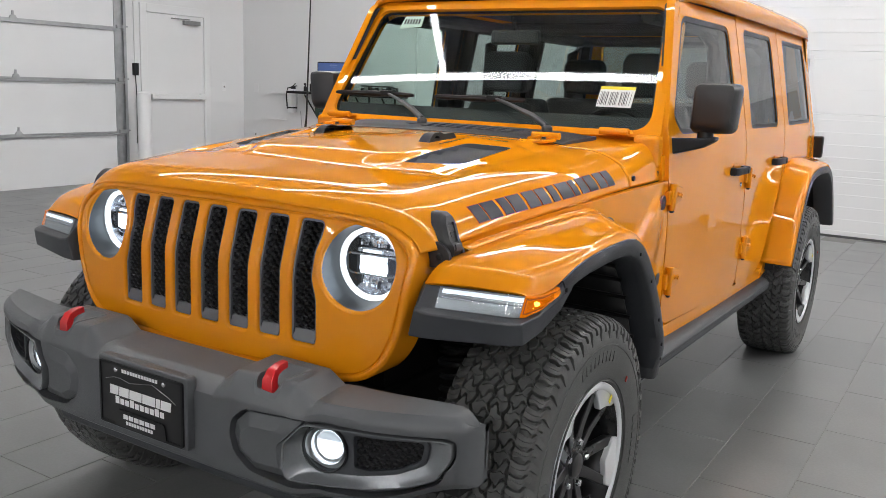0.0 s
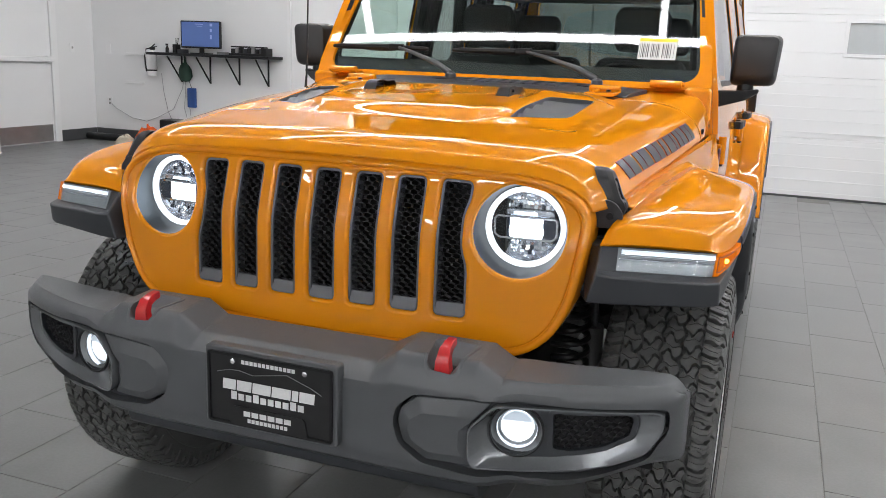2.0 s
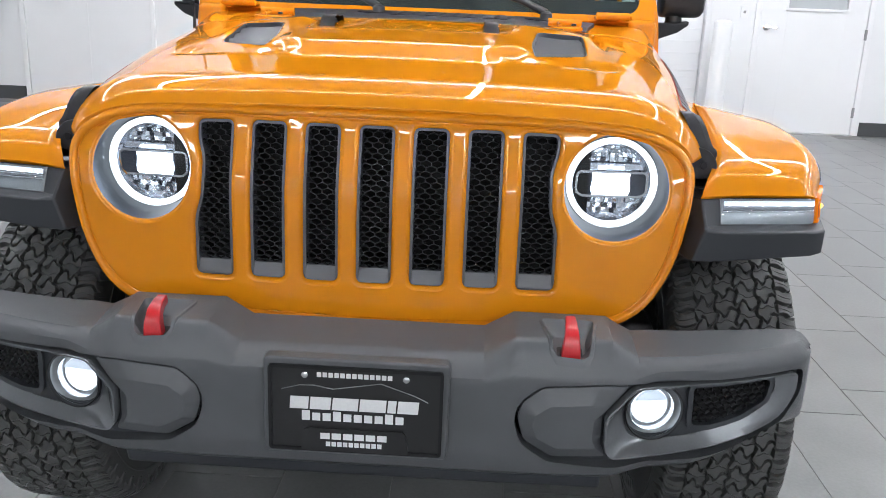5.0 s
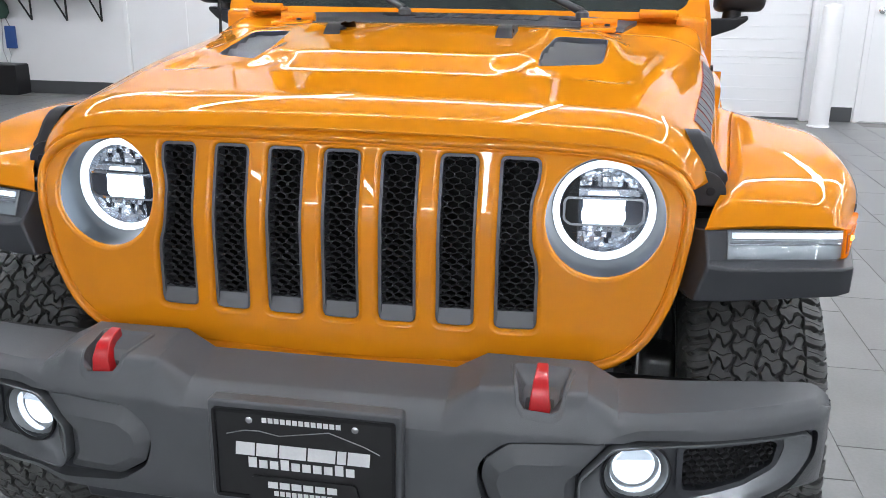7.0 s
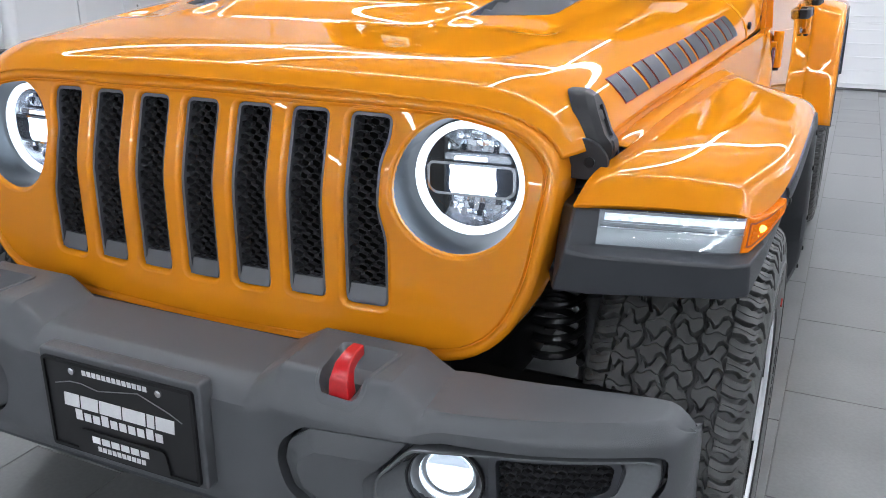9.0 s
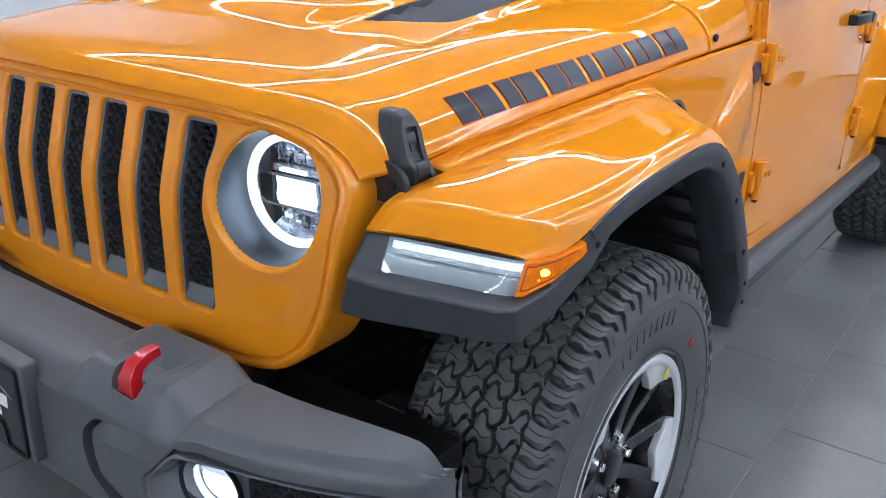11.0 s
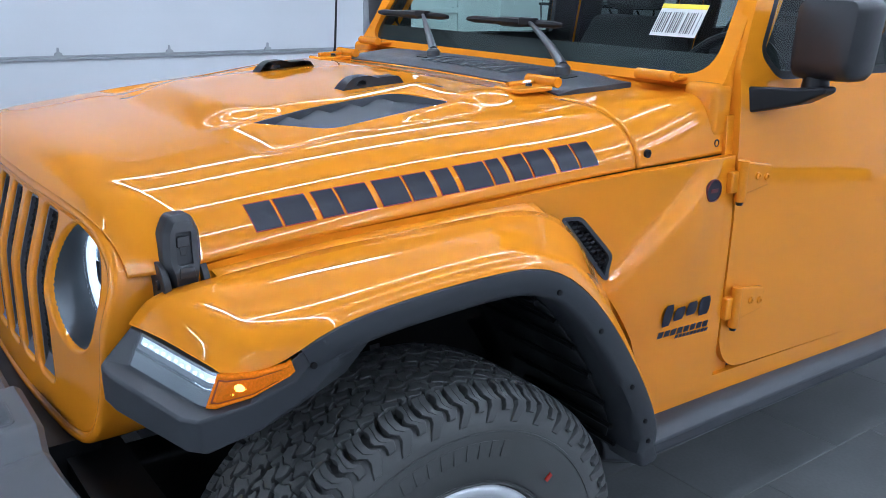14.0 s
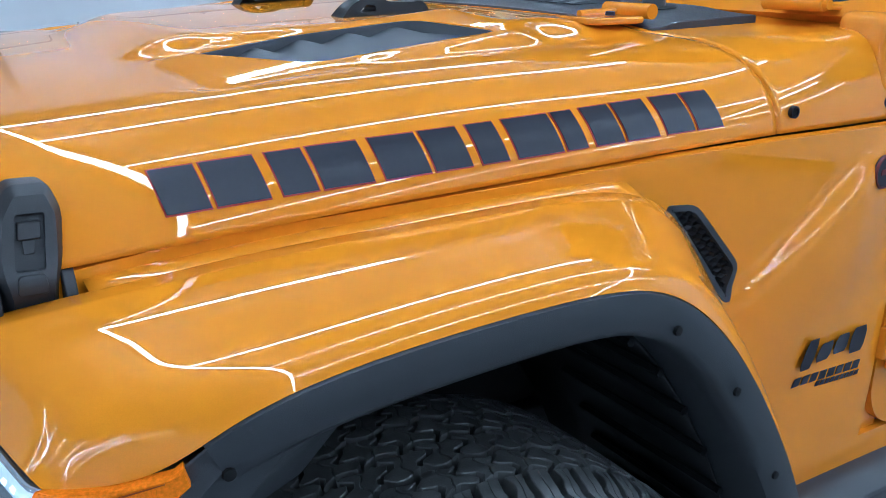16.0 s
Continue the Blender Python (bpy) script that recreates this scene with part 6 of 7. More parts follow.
part("skid_lip", capped([[(x, y + 0.02 * abs(x) ** 2, z) for y, z in ((-0.655, 0.470), (-0.64, 0.425), (-0.60, 0.405), (-0.48, 0.40), (-0.48, 0.47))] for x in np.linspace(-0.46, 0.46, 24)]), TRIM, bumper, "dark lower skid edge", bevel=0.008)

fog_c = (0.541, 0.604)
fog_hole = [(fog_c[0] + 0.053 * c, fog_c[1] + 0.050 * q) for c, q in circ[::2]]
net = rounded([(0.612, 0.650), (0.755, 0.654), (0.766, 0.648), (0.760, 0.612), (0.712, 0.586), (0.650, 0.572), (0.615, 0.574)], 0.008, 3)
ins_xz = inset(REC, 0.006)
blank = rounded([(0.291, 0.590), (0.298, 0.621), (0.335, 0.651), (0.490, 0.659), (0.444, 0.607), (0.444, 0.545), (0.456, 0.519), (0.356, 0.516), (0.304, 0.548)], 0.008, 3)
surround = rounded([(0.448, 0.606), (0.500, 0.662), (0.60, 0.664), (0.806, 0.667), (0.824, 0.660), (0.824, 0.622), (0.794, 0.572), (0.735, 0.548), (0.66, 0.532), (0.56, 0.522), (0.460, 0.520), (0.448, 0.545)], 0.012, 3)
surround_in = rounded([(0.481, 0.610), (0.498, 0.640), (0.522, 0.6555), (0.60, 0.6575), (0.774, 0.660), (0.780, 0.640), (0.770, 0.603), (0.712, 0.574), (0.62, 0.554), (0.53, 0.546), (0.497, 0.558), (0.482, 0.585)], 0.010, 3)


FOG_BEZEL = material("fog_surround_satin_grey", (0.19, 0.20, 0.21), rough=0.22, metal=0.55, vary=0.04, fine=0.04)
FOG_BOWL = material("fog_bowl_silver", (0.45, 0.47, 0.48), rough=0.3, metal=0.6, vary=0.03, fine=0.03)


def bumper_insert(side, sd):
    def lay(off):
        def f(u, v, w):
            p = bumper_place(u, v / 0.42, 0.0)
            return (p[0], p[1] + off + w, p[2])
        return f

    def uv(poly):
        return [(x, bumper_v(x, z) * 0.42) for x, z in poly]
    ins = part("fog_insert", sd(panel(uv(ins_xz), [uv(fog_hole), uv(net)], lay(0.022), 0.016, 0.03, 0.016)), TRIM, bumper, "dark plastic fog lamp insert", angle=45)
    bl = panel(uv(blank), [], lay(0.012), 0.012, 0.02)
    part("insert_block", sd(bl), PLASTIC, ins, "grey blank block", bevel=0.005, segments=2, angle=40)
    rim_ = [Vector(lay(0.0115)(*q, 0.0)) for q in resample(uv(blank), 0.010)]
    mid_ = Vector((0.385, float(plan(0.385)) + 0.001, 0.572))
    hexa = Shape()
    ring0 = [tuple(p) for p in rim_]
    ring1 = [tuple(Vector((mid_.x + (p.x - mid_.x) * 0.72, p.y - 0.012, mid_.z + (p.z - mid_.z) * 0.62))) for p in rim_]
    hexa.add(ring0 + ring1, [(i, (i + 1) % len(ring0), len(ring0) + (i + 1) % len(ring0), len(ring0) + i) for i in range(len(ring0))] + [tuple(range(len(ring0), 2 * len(ring0)))])
    part("block_face", sd(hexa), PLASTIC, ins, "raised face of the grey block", bevel=0.004, segments=2, angle=18)
    part("insert_mesh", sd(hexes(0.606, 0.772, 0.566, 0.660, 0.0150, lambda a, b, w: tuple(Vector(bumper_place(a, bumper_v(a, b), 0)) + Vector((0, 0.026 + w, 0))))), MESH, ins, "black honeycomb mesh", clean=False)
    part("mesh_back", sd(panel(uv(net), [], lay(0.036), 0.03, 0.004)), BLACK, ins)
    rimp = panel(uv(inset(net, -0.010)), [uv(net)], lay(0.015), 0.02, 0.012, 0.02)
    part("mesh_frame", sd(rimp), TRIM, ins, "dark frame round the mesh", bevel=0.003)
    # a funnel from its proud lip down to the lamp
    def ring_of(poly, n=96):
        pts = resample(poly, 0.0008)
        return [pts[int(i * len(pts) / n)] for i in range(n)]
    out_, in_ = ring_of(surround), ring_of(surround_in)

    def sunk(p, dep):
        q = bumper_place(p[0], bumper_v(*p), 0.0)
        return (q[0], q[1] + dep - 0.010 * (1 - float(ease(0.46, 0.62, p[0]))) * float(dep < 0.012), q[2])
    lip_ = inset(out_, 0.0045)
    rings = [[sunk(p, 0.016) for p in out_], [sunk(p, 0.0045) for p in out_], [sunk(p, 0.0025) for p in inset(out_, 0.0012)], [sunk(p, 0.0025) for p in lip_], [sunk((a[0] * 0.5 + b[0] * 0.5, a[1] * 0.5 + b[1] * 0.5), 0.0125) for a, b in zip(lip_, in_)], [sunk(p, 0.0200) for p in in_], [sunk(p, 0.0280) for p in in_]]
    fun = Shape().add([p for row in rings for p in row], [(k * 96 + i, k * 96 + (i + 1) % 96, (k + 1) * 96 + (i + 1) % 96, (k + 1) * 96 + i) for k in range(6) for i in range(96)])
    part("fog_surround", sd(fun), FOG_BEZEL, ins, "satin grey fog lamp surround", angle=38)
    yb = float(plan(fog_c[0]))
    m = Matrix.Translation((fog_c[0], yb + 0.020, fog_c[1])) @ pose(0, 0, 0, 0, 0, 10)
    fg = part("fog_lamp", sd(revolve([(-0.001, 0.0560), (0.001, 0.0530), (0.010, 0.0500), (0.018, 0.0450), (0.026, 0.043), (0.028, 0.0)], 40, "y").moved(m)), FOG_BOWL, car, "round led fog lamp, lit")
    part("bowl_rim", sd(revolve([(0.003, 0.0570), (-0.004, 0.0565), (-0.005, 0.0538), (0.001, 0.0522)], 40, "y").moved(m)), BLACK, fg, "thin dark rim of the fog bowl")
    part("fog_ring", sd(revolve([(0.024, 0.0440), (0.013, 0.0435), (0.009, 0.0420), (0.013, 0.0405), (0.024, 0.040)], 36, "y").moved(m)), CHROME, fg)
    part("fog_light", sd(prism([(0.0350 * c, 0.0350 * q) for c, q in circ], lambda a, b, w: (a, 0.020 + w, b), 0.008).moved(m)), FOG_GLOW, fg, "glowing white led", bevel=0.004)
    cap = [(0.0340 * math.cos(t), 0.0340 * math.sin(t)) for t in np.linspace(0.42, math.pi - 0.42, 22)]
    part("fog_visor", sd(prism(cap, lambda a, b, w: (a, 0.0150 + w, b), 0.004).moved(m)), FOG_SOFT, fg, "dimmer upper part of the lit fog lamp")
    part("fog_lens", sd(revolve([(0.012 - 0.013 * math.cos(t), 0.0425 * math.sin(t)) for t in np.linspace(0, math.pi / 2, 7)], 32, "y").moved(m)), CLEAR, fg, "clear lens").visible_shadow = False
    # tow hook in its pocket
    hk = [(-0.654, 0.686, 0.0185), (-0.664, 0.708, 0.0175), (-0.664, 0.729, 0.0150), (-0.654, 0.746, 0.0125), (-0.636, 0.754, 0.0105), (-0.612, 0.757, 0.0095)]
    rows = []
    for i, (hy, hz, hw) in enumerate(hk):
        q, r = hk[max(i - 1, 0)], hk[min(i + 1, 5)]
        d = Vector((0, r[0] - q[0], r[1] - q[1])).normalized()
        n = Vector((0, -d.z, d.y))
        hd = (0.013, 0.012, 0.012, 0.011, 0.010, 0.009)[i]
        rows.append([tuple(Vector((0.380, hy, hz)) + Vector((a * hw, 0, 0)) + n * b * hd) for a, b in ((-1, -1), (1, -1), (1, 1), (-1, 1))])
    part("tow_hook", sd(capped(rows)), RED, bumper, "glossy red tow hook", bevel=0.0035, segments=3, angle=60)
    ra, rb = resample(pk_out, 0.004), resample(pk_in, 0.004)
    n_ = 64
    ra = [ra[int(i * len(ra) / n_)] for i in range(n_)]
    rb = [rb[int(i * len(rb) / n_)] for i in range(n_)]
    surf = lambda x, y: bumper_place(x, bumper_vy(x, y))[2]
    floor_z = lambda x, y: min(surf(x, y) - 0.012, 0.702 + 0.25 * (y + 0.668))
    pok = Shape()
    r0 = [(x, y, surf(x, y) - 0.002) for x, y in inset(ra, -0.006)]
    r1 = [(x, y, surf(x, y) + 0.0025) for x, y in inset(ra, -0.003)]
    r2 = [(x, y, surf(x, y) + 0.0025) for x, y in inset(ra, 0.002)]
    r3 = [(x, y, floor_z(x, y)) for x, y in rb]
    pok.add(r0 + r1 + r2 + r3, [(k * n_ + i, k * n_ + (i + 1) % n_, (k + 1) * n_ + (i + 1) % n_, (k + 1) * n_ + i) for k in range(3) for i in range(n_)] + [tuple(range(3 * n_, 4 * n_))])
    part("hook_pocket", sd(pok), PLASTIC, bumper, "sunken pocket of the tow hook", angle=25)
    zc = lambda y: floor_z(0.38, y) + 0.0015
    # flat black patch on the pocket floor, painted shade of a slot
    part("hook_slot", sd(prism(rounded([(0.356, -0.667), (0.402, -0.667), (0.402, -0.640), (0.356, -0.640)], 0.004, 2), lambda a, b, w: (a, b, zc(b) + 0.0022 + w * 0.1), 0.004)), BLACK, bumper)


both(bumper_insert)

# plate bracket and show plate with plain bars for its print
br = prism(rounded([(-0.166, 0.514), (0.166, 0.514), (0.166, 0.700), (-0.166, 0.700)], 0.010, 3), lambda u, v, w: (u, -0.690 - w * (1 if w else 0), v), 0.032)
bracket = part("plate_bracket", br, PLASTIC, bumper, "dark grey plate bracket", bevel=0.005, segments=3)
fr_ = rounded([(-0.156, 0.522), (0.156, 0.522), (0.156, 0.688), (-0.156, 0.688)], 0.008, 3)
part("plate_frame", panel(fr_, [inset(fr_, 0.006)], lambda u, v, w: (u, -0.7275 + w, v), 0.03, 0.006), BLACK, bracket, "black plate frame", bevel=0.0015)
plate = part("show_plate", panel(inset(fr_, 0.004), [], lambda u, v, w: (u, -0.7245 + w, v), 0.04, 0.003), PLATE_BLACK, bracket, "black plate with white printed bars")


def flat_bar(u0, u1, v0, v1, slant=0.0, mat=WHITE_PLATE, y=-0.7255, name="print_bar"):
    part(name, panel([(u0, v0), (u1, v0), (u1 + slant, v1), (u0 + slant, v1)], [], lambda a, b, w: (a, y + w, b), 0.1, 0.0006), mat, plate)


for k in range(13):
    flat_bar(-0.069 + 0.0105 * k, -0.069 + 0.0105 * k + 0.008, 0.667, 0.676)
for a, b in ((-0.118, -0.085), (-0.082, -0.045), (-0.042, 0.004), (0.007, 0.054), (0.057, 0.072), (0.075, 0.112)):
    flat_bar(a, b, 0.604, 0.628, 0.002)
for k in range(10):
    flat_bar(-0.096 + 0.0187 * k, -0.096 + 0.0187 * k + 0.0145, 0.582, 0.597 + (0.004 if k in (0, 3, 8) else 0.0))
for k in range(6):
    flat_bar(-0.062 + 0.0205 * k, -0.062 + 0.0205 * k + 0.017, 0.548, 0.560, y=-0.7295)
for k in range(10):
    flat_bar(-0.052 + 0.0103 * k, -0.052 + 0.0103 * k + 0.008, 0.534, 0.543, y=-0.7295)
part("frame_tab", panel(rounded([(-0.098, 0.524), (0.098, 0.524), (0.090, 0.568), (-0.090, 0.568)], 0.008, 3), [], lambda u, v, w: (u, -0.7285 + w, v), 0.05, 0.003), PLATE_BLACK, bracket, "black tab of the plate frame")
ridge = [(-0.132, 0.641), (-0.10, 0.650), (-0.075, 0.651), (-0.04, 0.645), (0.0, 0.652), (0.045, 0.660), (0.075, 0.650), (0.105, 0.640), (0.13, 0.628)]
part("print_line", tube([(a, -0.7255, b) for a, b in ridge], 0.0010, 5), GREY_METAL, plate, "thin grey printed line")
for sx in (-0.09, 0.09):
    part("plate_screw", revolve([(0, 0), (0, 0.0065), (0.003, 0.006), (0.0045, 0.003), (0.0045, 0)], 14, "y").moved(Matrix.Translation((sx, -0.7255, 0.671)) @ Matrix.Diagonal((1, -1, 1, 1))), CHROME, plate, "silver plate screw")
    part("plate_screw", revolve([(0, 0), (0, 0.004), (0.002, 0.004), (0.0025, 0)], 10, "y").moved(Matrix.Translation((sx, -0.7255, 0.548)) @ Matrix.Diagonal((1, -1, 1, 1))), BLACK, plate)

# ---- wheels
random.seed(7)
TR = 0.415


def tyre_shapes():
    """The carcass, and the blocks of its tread."""
    pitches, lugs = 56, 40
    P, L = 2 * math.pi * TR / pitches, 2 * math.pi * TR / lugs
    arc_x = [0.0, 0.05, 0.085, 0.108, 0.122, 0.1315, 0.1375, 0.1395, 0.1405]
    arc_r = [0.4165, 0.4158, 0.4145, 0.412, 0.406, 0.396, 0.380, 0.366, 0.352]
    arc = np.r_[0, np.cumsum(np.hypot(np.diff(arc_x), np.diff(arc_r)))]

    def crown(w):
        """Half width and radius at w along the crown, with the way outwards there."""
        q = abs(w)
        x0, r0 = np.interp(q - 0.006, arc, arc_x) if q > 0.006 else -np.interp(0.006 - q, arc, arc_x), np.interp(abs(q - 0.006), arc, arc_r)
        x1, r1 = np.interp(q + 0.006, arc, arc_x), np.interp(q + 0.006, arc, arc_r)
        n = np.array([-(r1 - r0), x1 - x0])
        n /= max(np.linalg.norm(n), 1e-9)
        return np.interp(q, arc, arc_x), np.interp(q, arc, arc_r), n, (1 if w >= 0 else -1)

    def place(a, w, h):
        x, r, n, sg = crown(w)
        x, r, t = sg * (x + n[0] * h), r + n[1] * h, a / TR
        return (x, r * math.cos(t), r * math.sin(t))

    def deep(w):
        return float(np.interp(abs(w), [0.0, 0.10, 0.135, 0.16, arc[-1]], [0.0165, 0.0165, 0.0120, 0.0070, 0.0]))
    low = [(-0.105, 0.222), (-0.128, 0.238), (-0.139, 0.29), (-0.1415, 0.33), (-0.1405, 0.352)]
    base_w = [-q for q in np.linspace(arc[-1], 0.004, 17)] + [0.0] + list(np.linspace(0.004, arc[-1], 17))
    prof = low + [(p[0], p[1]) for p in (place(0.0, w, -deep(w)) for w in base_w)][1:-1] + [(-x, r) for x, r in reversed(low)]
    body, s = revolve(prof, 104, "x"), Shape()
    blocks = []

    def tri(t):
        t -= math.floor(t)
        return 4 * abs(t - 0.5) - 1

    def wall(k, a):
        return (-0.090, -0.046, 0.0, 0.046, 0.090)[k] + 0.0050 * tri(a / P + (0.0, 0.35, 0.60, 0.15, 0.5)[k])
    zig = [0.0, 0.12, 0.30, 0.46, 0.62, 0.82, 1.0]
    shape_f = np.array([0.0, 0.002, 0.015, 0.011, -0.007, -0.012, -0.003])
    G = 0.0038
    for k in range(4):
        sg = 1 if k % 2 else -1
        off = (0.0, 0.45, 0.10, 0.62)[k] * P
        first_edge = 0.85 * sg * shape_f
        mid_edge = P / 2 - 0.30 * sg * shape_f[::-1]
        for lo, hi in ((first_edge + G, mid_edge - 0.0005), (mid_edge + 0.0005, P + first_edge - G)):
            def at(q, a):
                return (a, (wall(k, a) + G) * (1 - q) + (wall(k + 1, a) - G) * q)
            poly = [at(q, off + l) for q, l in zip(zig, lo)]
            poly += [at(1.0, off + lo[-1] + (hi[-1] - lo[-1]) * t) for t in (0.33, 0.67)]
            poly += [at(q, off + h) for q, h in zip(reversed(zig), reversed(hi))]
            poly += [at(0.0, off + hi[0] + (lo[0] - hi[0]) * t) for t in (0.33, 0.67)]
            blocks.append(poly)
    for poly in blocks:
        n = len(poly)
        rings = [(inset(poly, 0.0010), 0.0), (inset(poly, 0.0001), -0.0012), (inset(poly, -0.0006), -0.0170)]
        faces = [tuple(range(n))] + [(r * n + i, r * n + (i + 1) % n, (r + 1) * n + (i + 1) % n, (r + 1) * n + i) for r in range(2) for i in range(n)]
        for j in range(pitches):
            s.add([place(a + j * P, w, h) for ring_, h in rings for a, w in ring_], faces)
    # shoulder lugs, long and short, running down over the shoulder
    for sg in (1, -1):
        for a0, a1, end, rise in ((0.0, 0.53, 0.178, 0.0), (0.53, 1.0, 0.158, -0.0008)):
            ws = np.array([0.094, 0.104, 0.112, 0.120, 0.128, 0.1375, 0.1385, 0.148, end - 0.003, end])
            bend = np.interp(ws, [0.09, 0.108, 0.128, 0.138, 0.150, 0.180], [0.0, 0.0085, 0.0060, -0.0060, -0.0065, 0.0090])
            taper = np.interp(ws, [0.09, 0.13, end], [0.0, 0.0010, 0.0045])
            cols = []
            for l, r_ in ((a0 * L + 0.0040, a1 * L - 0.0040),):
                rows = []
                for w, b, tp in zip(ws, bend, taper):
                    edge = wall(4 if sg > 0 else 0, l) * sg + G if w == ws[0] else w
                    notch = 0.0065 * (0.100 < w < 0.116) * (a0 > 0)
                    aa, bb = l + b + tp, r_ + b - tp - notch
                    mm = (aa + bb) / 2
                    top_h = rise - 0.0024 * (w > end - 0.001)
                    cut_h = top_h - (0.0060 if 0.100 < w < 0.1285 else 0.0)
                    d = -deep(w) - 0.001
                    rows.append([(aa - 0.0008, edge, d), (aa, edge, top_h - 0.001), (aa + 0.001, edge, top_h), (mm - 0.0007, edge, top_h), (mm, edge, cut_h), (mm + 0.0007, edge, top_h), (bb - 0.001, edge, top_h), (bb, edge, top_h - 0.001), (bb + 0.0008, edge, d)])
                cols.append(rows)
            for rows in cols:
                nr = len(rows)
                faces = [(i * 9 + k, i * 9 + k + 1, (i + 1) * 9 + k + 1, (i + 1) * 9 + k) for i in range(nr - 1) for k in range(8)] + [tuple(range(9)), tuple(range((nr - 1) * 9, nr * 9))]
                for j in range(lugs):
                    s.add([place(a + j * L, sg * w, h) for row in rows for a, w, h in row], faces)
    # raised bars and rings on the sidewall
    for sg in (1, -1):
        for r0, r1 in ((0.338, 0.342), (0.243, 0.247)):
            body.join(revolve([(sg * 0.137, r0 - 0.002), (sg * 0.1432 if r0 > 0.3 else sg * 0.134, r0), (sg * 0.1432 if r0 > 0.3 else sg * 0.134, r1), (sg * 0.137, r1 + 0.002)], 72, "x"))
        for c0, cnt in ((0.5, 9), (3.6, 9), (2.2, 6), (5.3, 6)):
            for k in range(cnt):
                t0 = c0 + 0.085 * k
                v = []
                for w in (0.1385, 0.1418):
                    for r, t in ((0.295, t0), (0.295, t0 + 0.06), (0.325, t0 + 0.062), (0.325, t0 + 0.004)):
                        v.append((sg * w, r * math.cos(t), r * math.sin(t)))
                body.add(v, [(0, 1, 2, 3), (4, 5, 6, 7), (0, 1, 5, 4), (1, 2, 6, 5), (2, 3, 7, 6), (3, 0, 4, 7)])
    return body, s


def wheel_parts(root):
    shift = Matrix.Translation((0.019, 0, 0))
    body, tread = tyre_shapes()
    tyre = part("tyre", body, RUBBER, root, "black all-terrain tyre with chunky tread", angle=30)
    tagged(part("tread", tread, RUBBER, tyre, "chunky interlocking tread blocks", angle=30), kind="stuff")
    rim = part("rim", revolve([(-0.11, 0.226), (-0.10, 0.205), (0.0, 0.195), (0.08, 0.205), (0.096, 0.214), (0.108, 0.222), (0.112, 0.229), (0.108, 0.234)], 60, "x").moved(shift), RIM_BLACK, root, "black alloy rim", angle=60)
    lip = part("rim_lip", revolve([(0.1065, 0.214), (0.1125, 0.218), (0.1145, 0.228), (0.1125, 0.2345), (0.106, 0.236)], 60, "x").moved(shift), RIM_SILVER, root, "machined silver rim lip", angle=60)
    sp = Shape()
    seg = []
    for k in range(5):
        a = 2 * math.pi * k / 5 + 0.3
        m = Matrix.Rotation(a, 4, "X")
        for sgn in (1, -1):
            q = [(0.068, 0.030, 0.055, 0.018), (0.075, 0.110, 0.060, 0.016), (0.094, 0.205, 0.075, 0.015)]
            rows = []
            for x, r, dx, hw in q:
                cy = sgn * (0.010 + 0.052 * (r / 0.205) ** 1.3)
                rows.append([(x, r, cy - hw), (x, r, cy + hw), (x - 0.028, r, cy + hw * 0.8), (x - 0.028, r, cy - hw * 0.8)])
            sp.join(capped([[tuple(m @ Vector(p)) for p in row] for row in rows]))
        # silver pads where the spokes meet the lip
        rows = []
        for t in np.linspace(-0.34, 0.34, 12):
            edge = 0.160 + 0.045 * (abs(t) / 0.34)
            rows.append([(0.098, edge * math.cos(t), edge * math.sin(t)), (0.108, 0.219 * math.cos(t), 0.219 * math.sin(t)), (0.090, 0.219 * math.cos(t), 0.219 * math.sin(t)), (0.080, edge * math.cos(t), edge * math.sin(t))])
        seg.append(capped([[tuple(m @ Vector(p)) for p in row] for row in rows]))
    part("spokes", sp.moved(shift), RIM_BLACK, root, "forked black spokes", bevel=0.004)
    for k, s in enumerate(seg):
        part("rim_pad", s.moved(shift), RIM_SILVER, root, "machined silver pad", bevel=0.003)
    part("hub", revolve([(0.02, 0.09), (0.055, 0.085), (0.066, 0.075), (0.068, 0.05), (0.062, 0.045), (0.062, 0.036), (0.078, 0.034), (0.082, 0.028), (0.083, 0.0)], 40, "x").moved(shift), RIM_BLACK, root, "black wheel hub with cap", angle=40)
    for k in range(5):
        a = 2 * math.pi * k / 5 + 0.62
        part("lug_nut", revolve([(0.060, 0.0), (0.060, 0.012), (0.074, 0.0115), (0.082, 0.009), (0.084, 0.0)], 6, "x").moved(shift @ Matrix.Rotation(a, 4, "X") @ Matrix.Translation((0, 0.0635, 0))), CHROME, root, "chrome lug nut", bevel=0.001)
    part("brake_disc", revolve([(0.0, 0.05), (0.0, 0.165), (0.02, 0.165), (0.02, 0.05)], 40, "x"), GREY_METAL, root, "grey brake disc")
    part("brake_caliper", box(-0.02, 0.045, -0.17, -0.09, -0.06, 0.08), STEEL, root, bevel=0.01)
    part("paint_mark", prism([(-0.008, -0.004), (0.008, -0.004), (0.008, 0.004), (-0.008, 0.004)], lambda u, v, w: (0.1395 + w, 0.288 * math.cos(0.06) + u, 0.288 * math.sin(0.06) + v), 0.0030), RED_EDGE, root, "small red paint mark")
    part("rim_tape", prism([(-0.010, -0.007), (0.010, -0.007), (0.010, 0.007), (-0.010, 0.007)], lambda u, v, w: (0.1285 + w, 0.205 * math.cos(0.20) + u * 1.2, 0.205 * math.sin(0.20) + v), 0.0012), YELLOW, root, "small yellow tape mark")


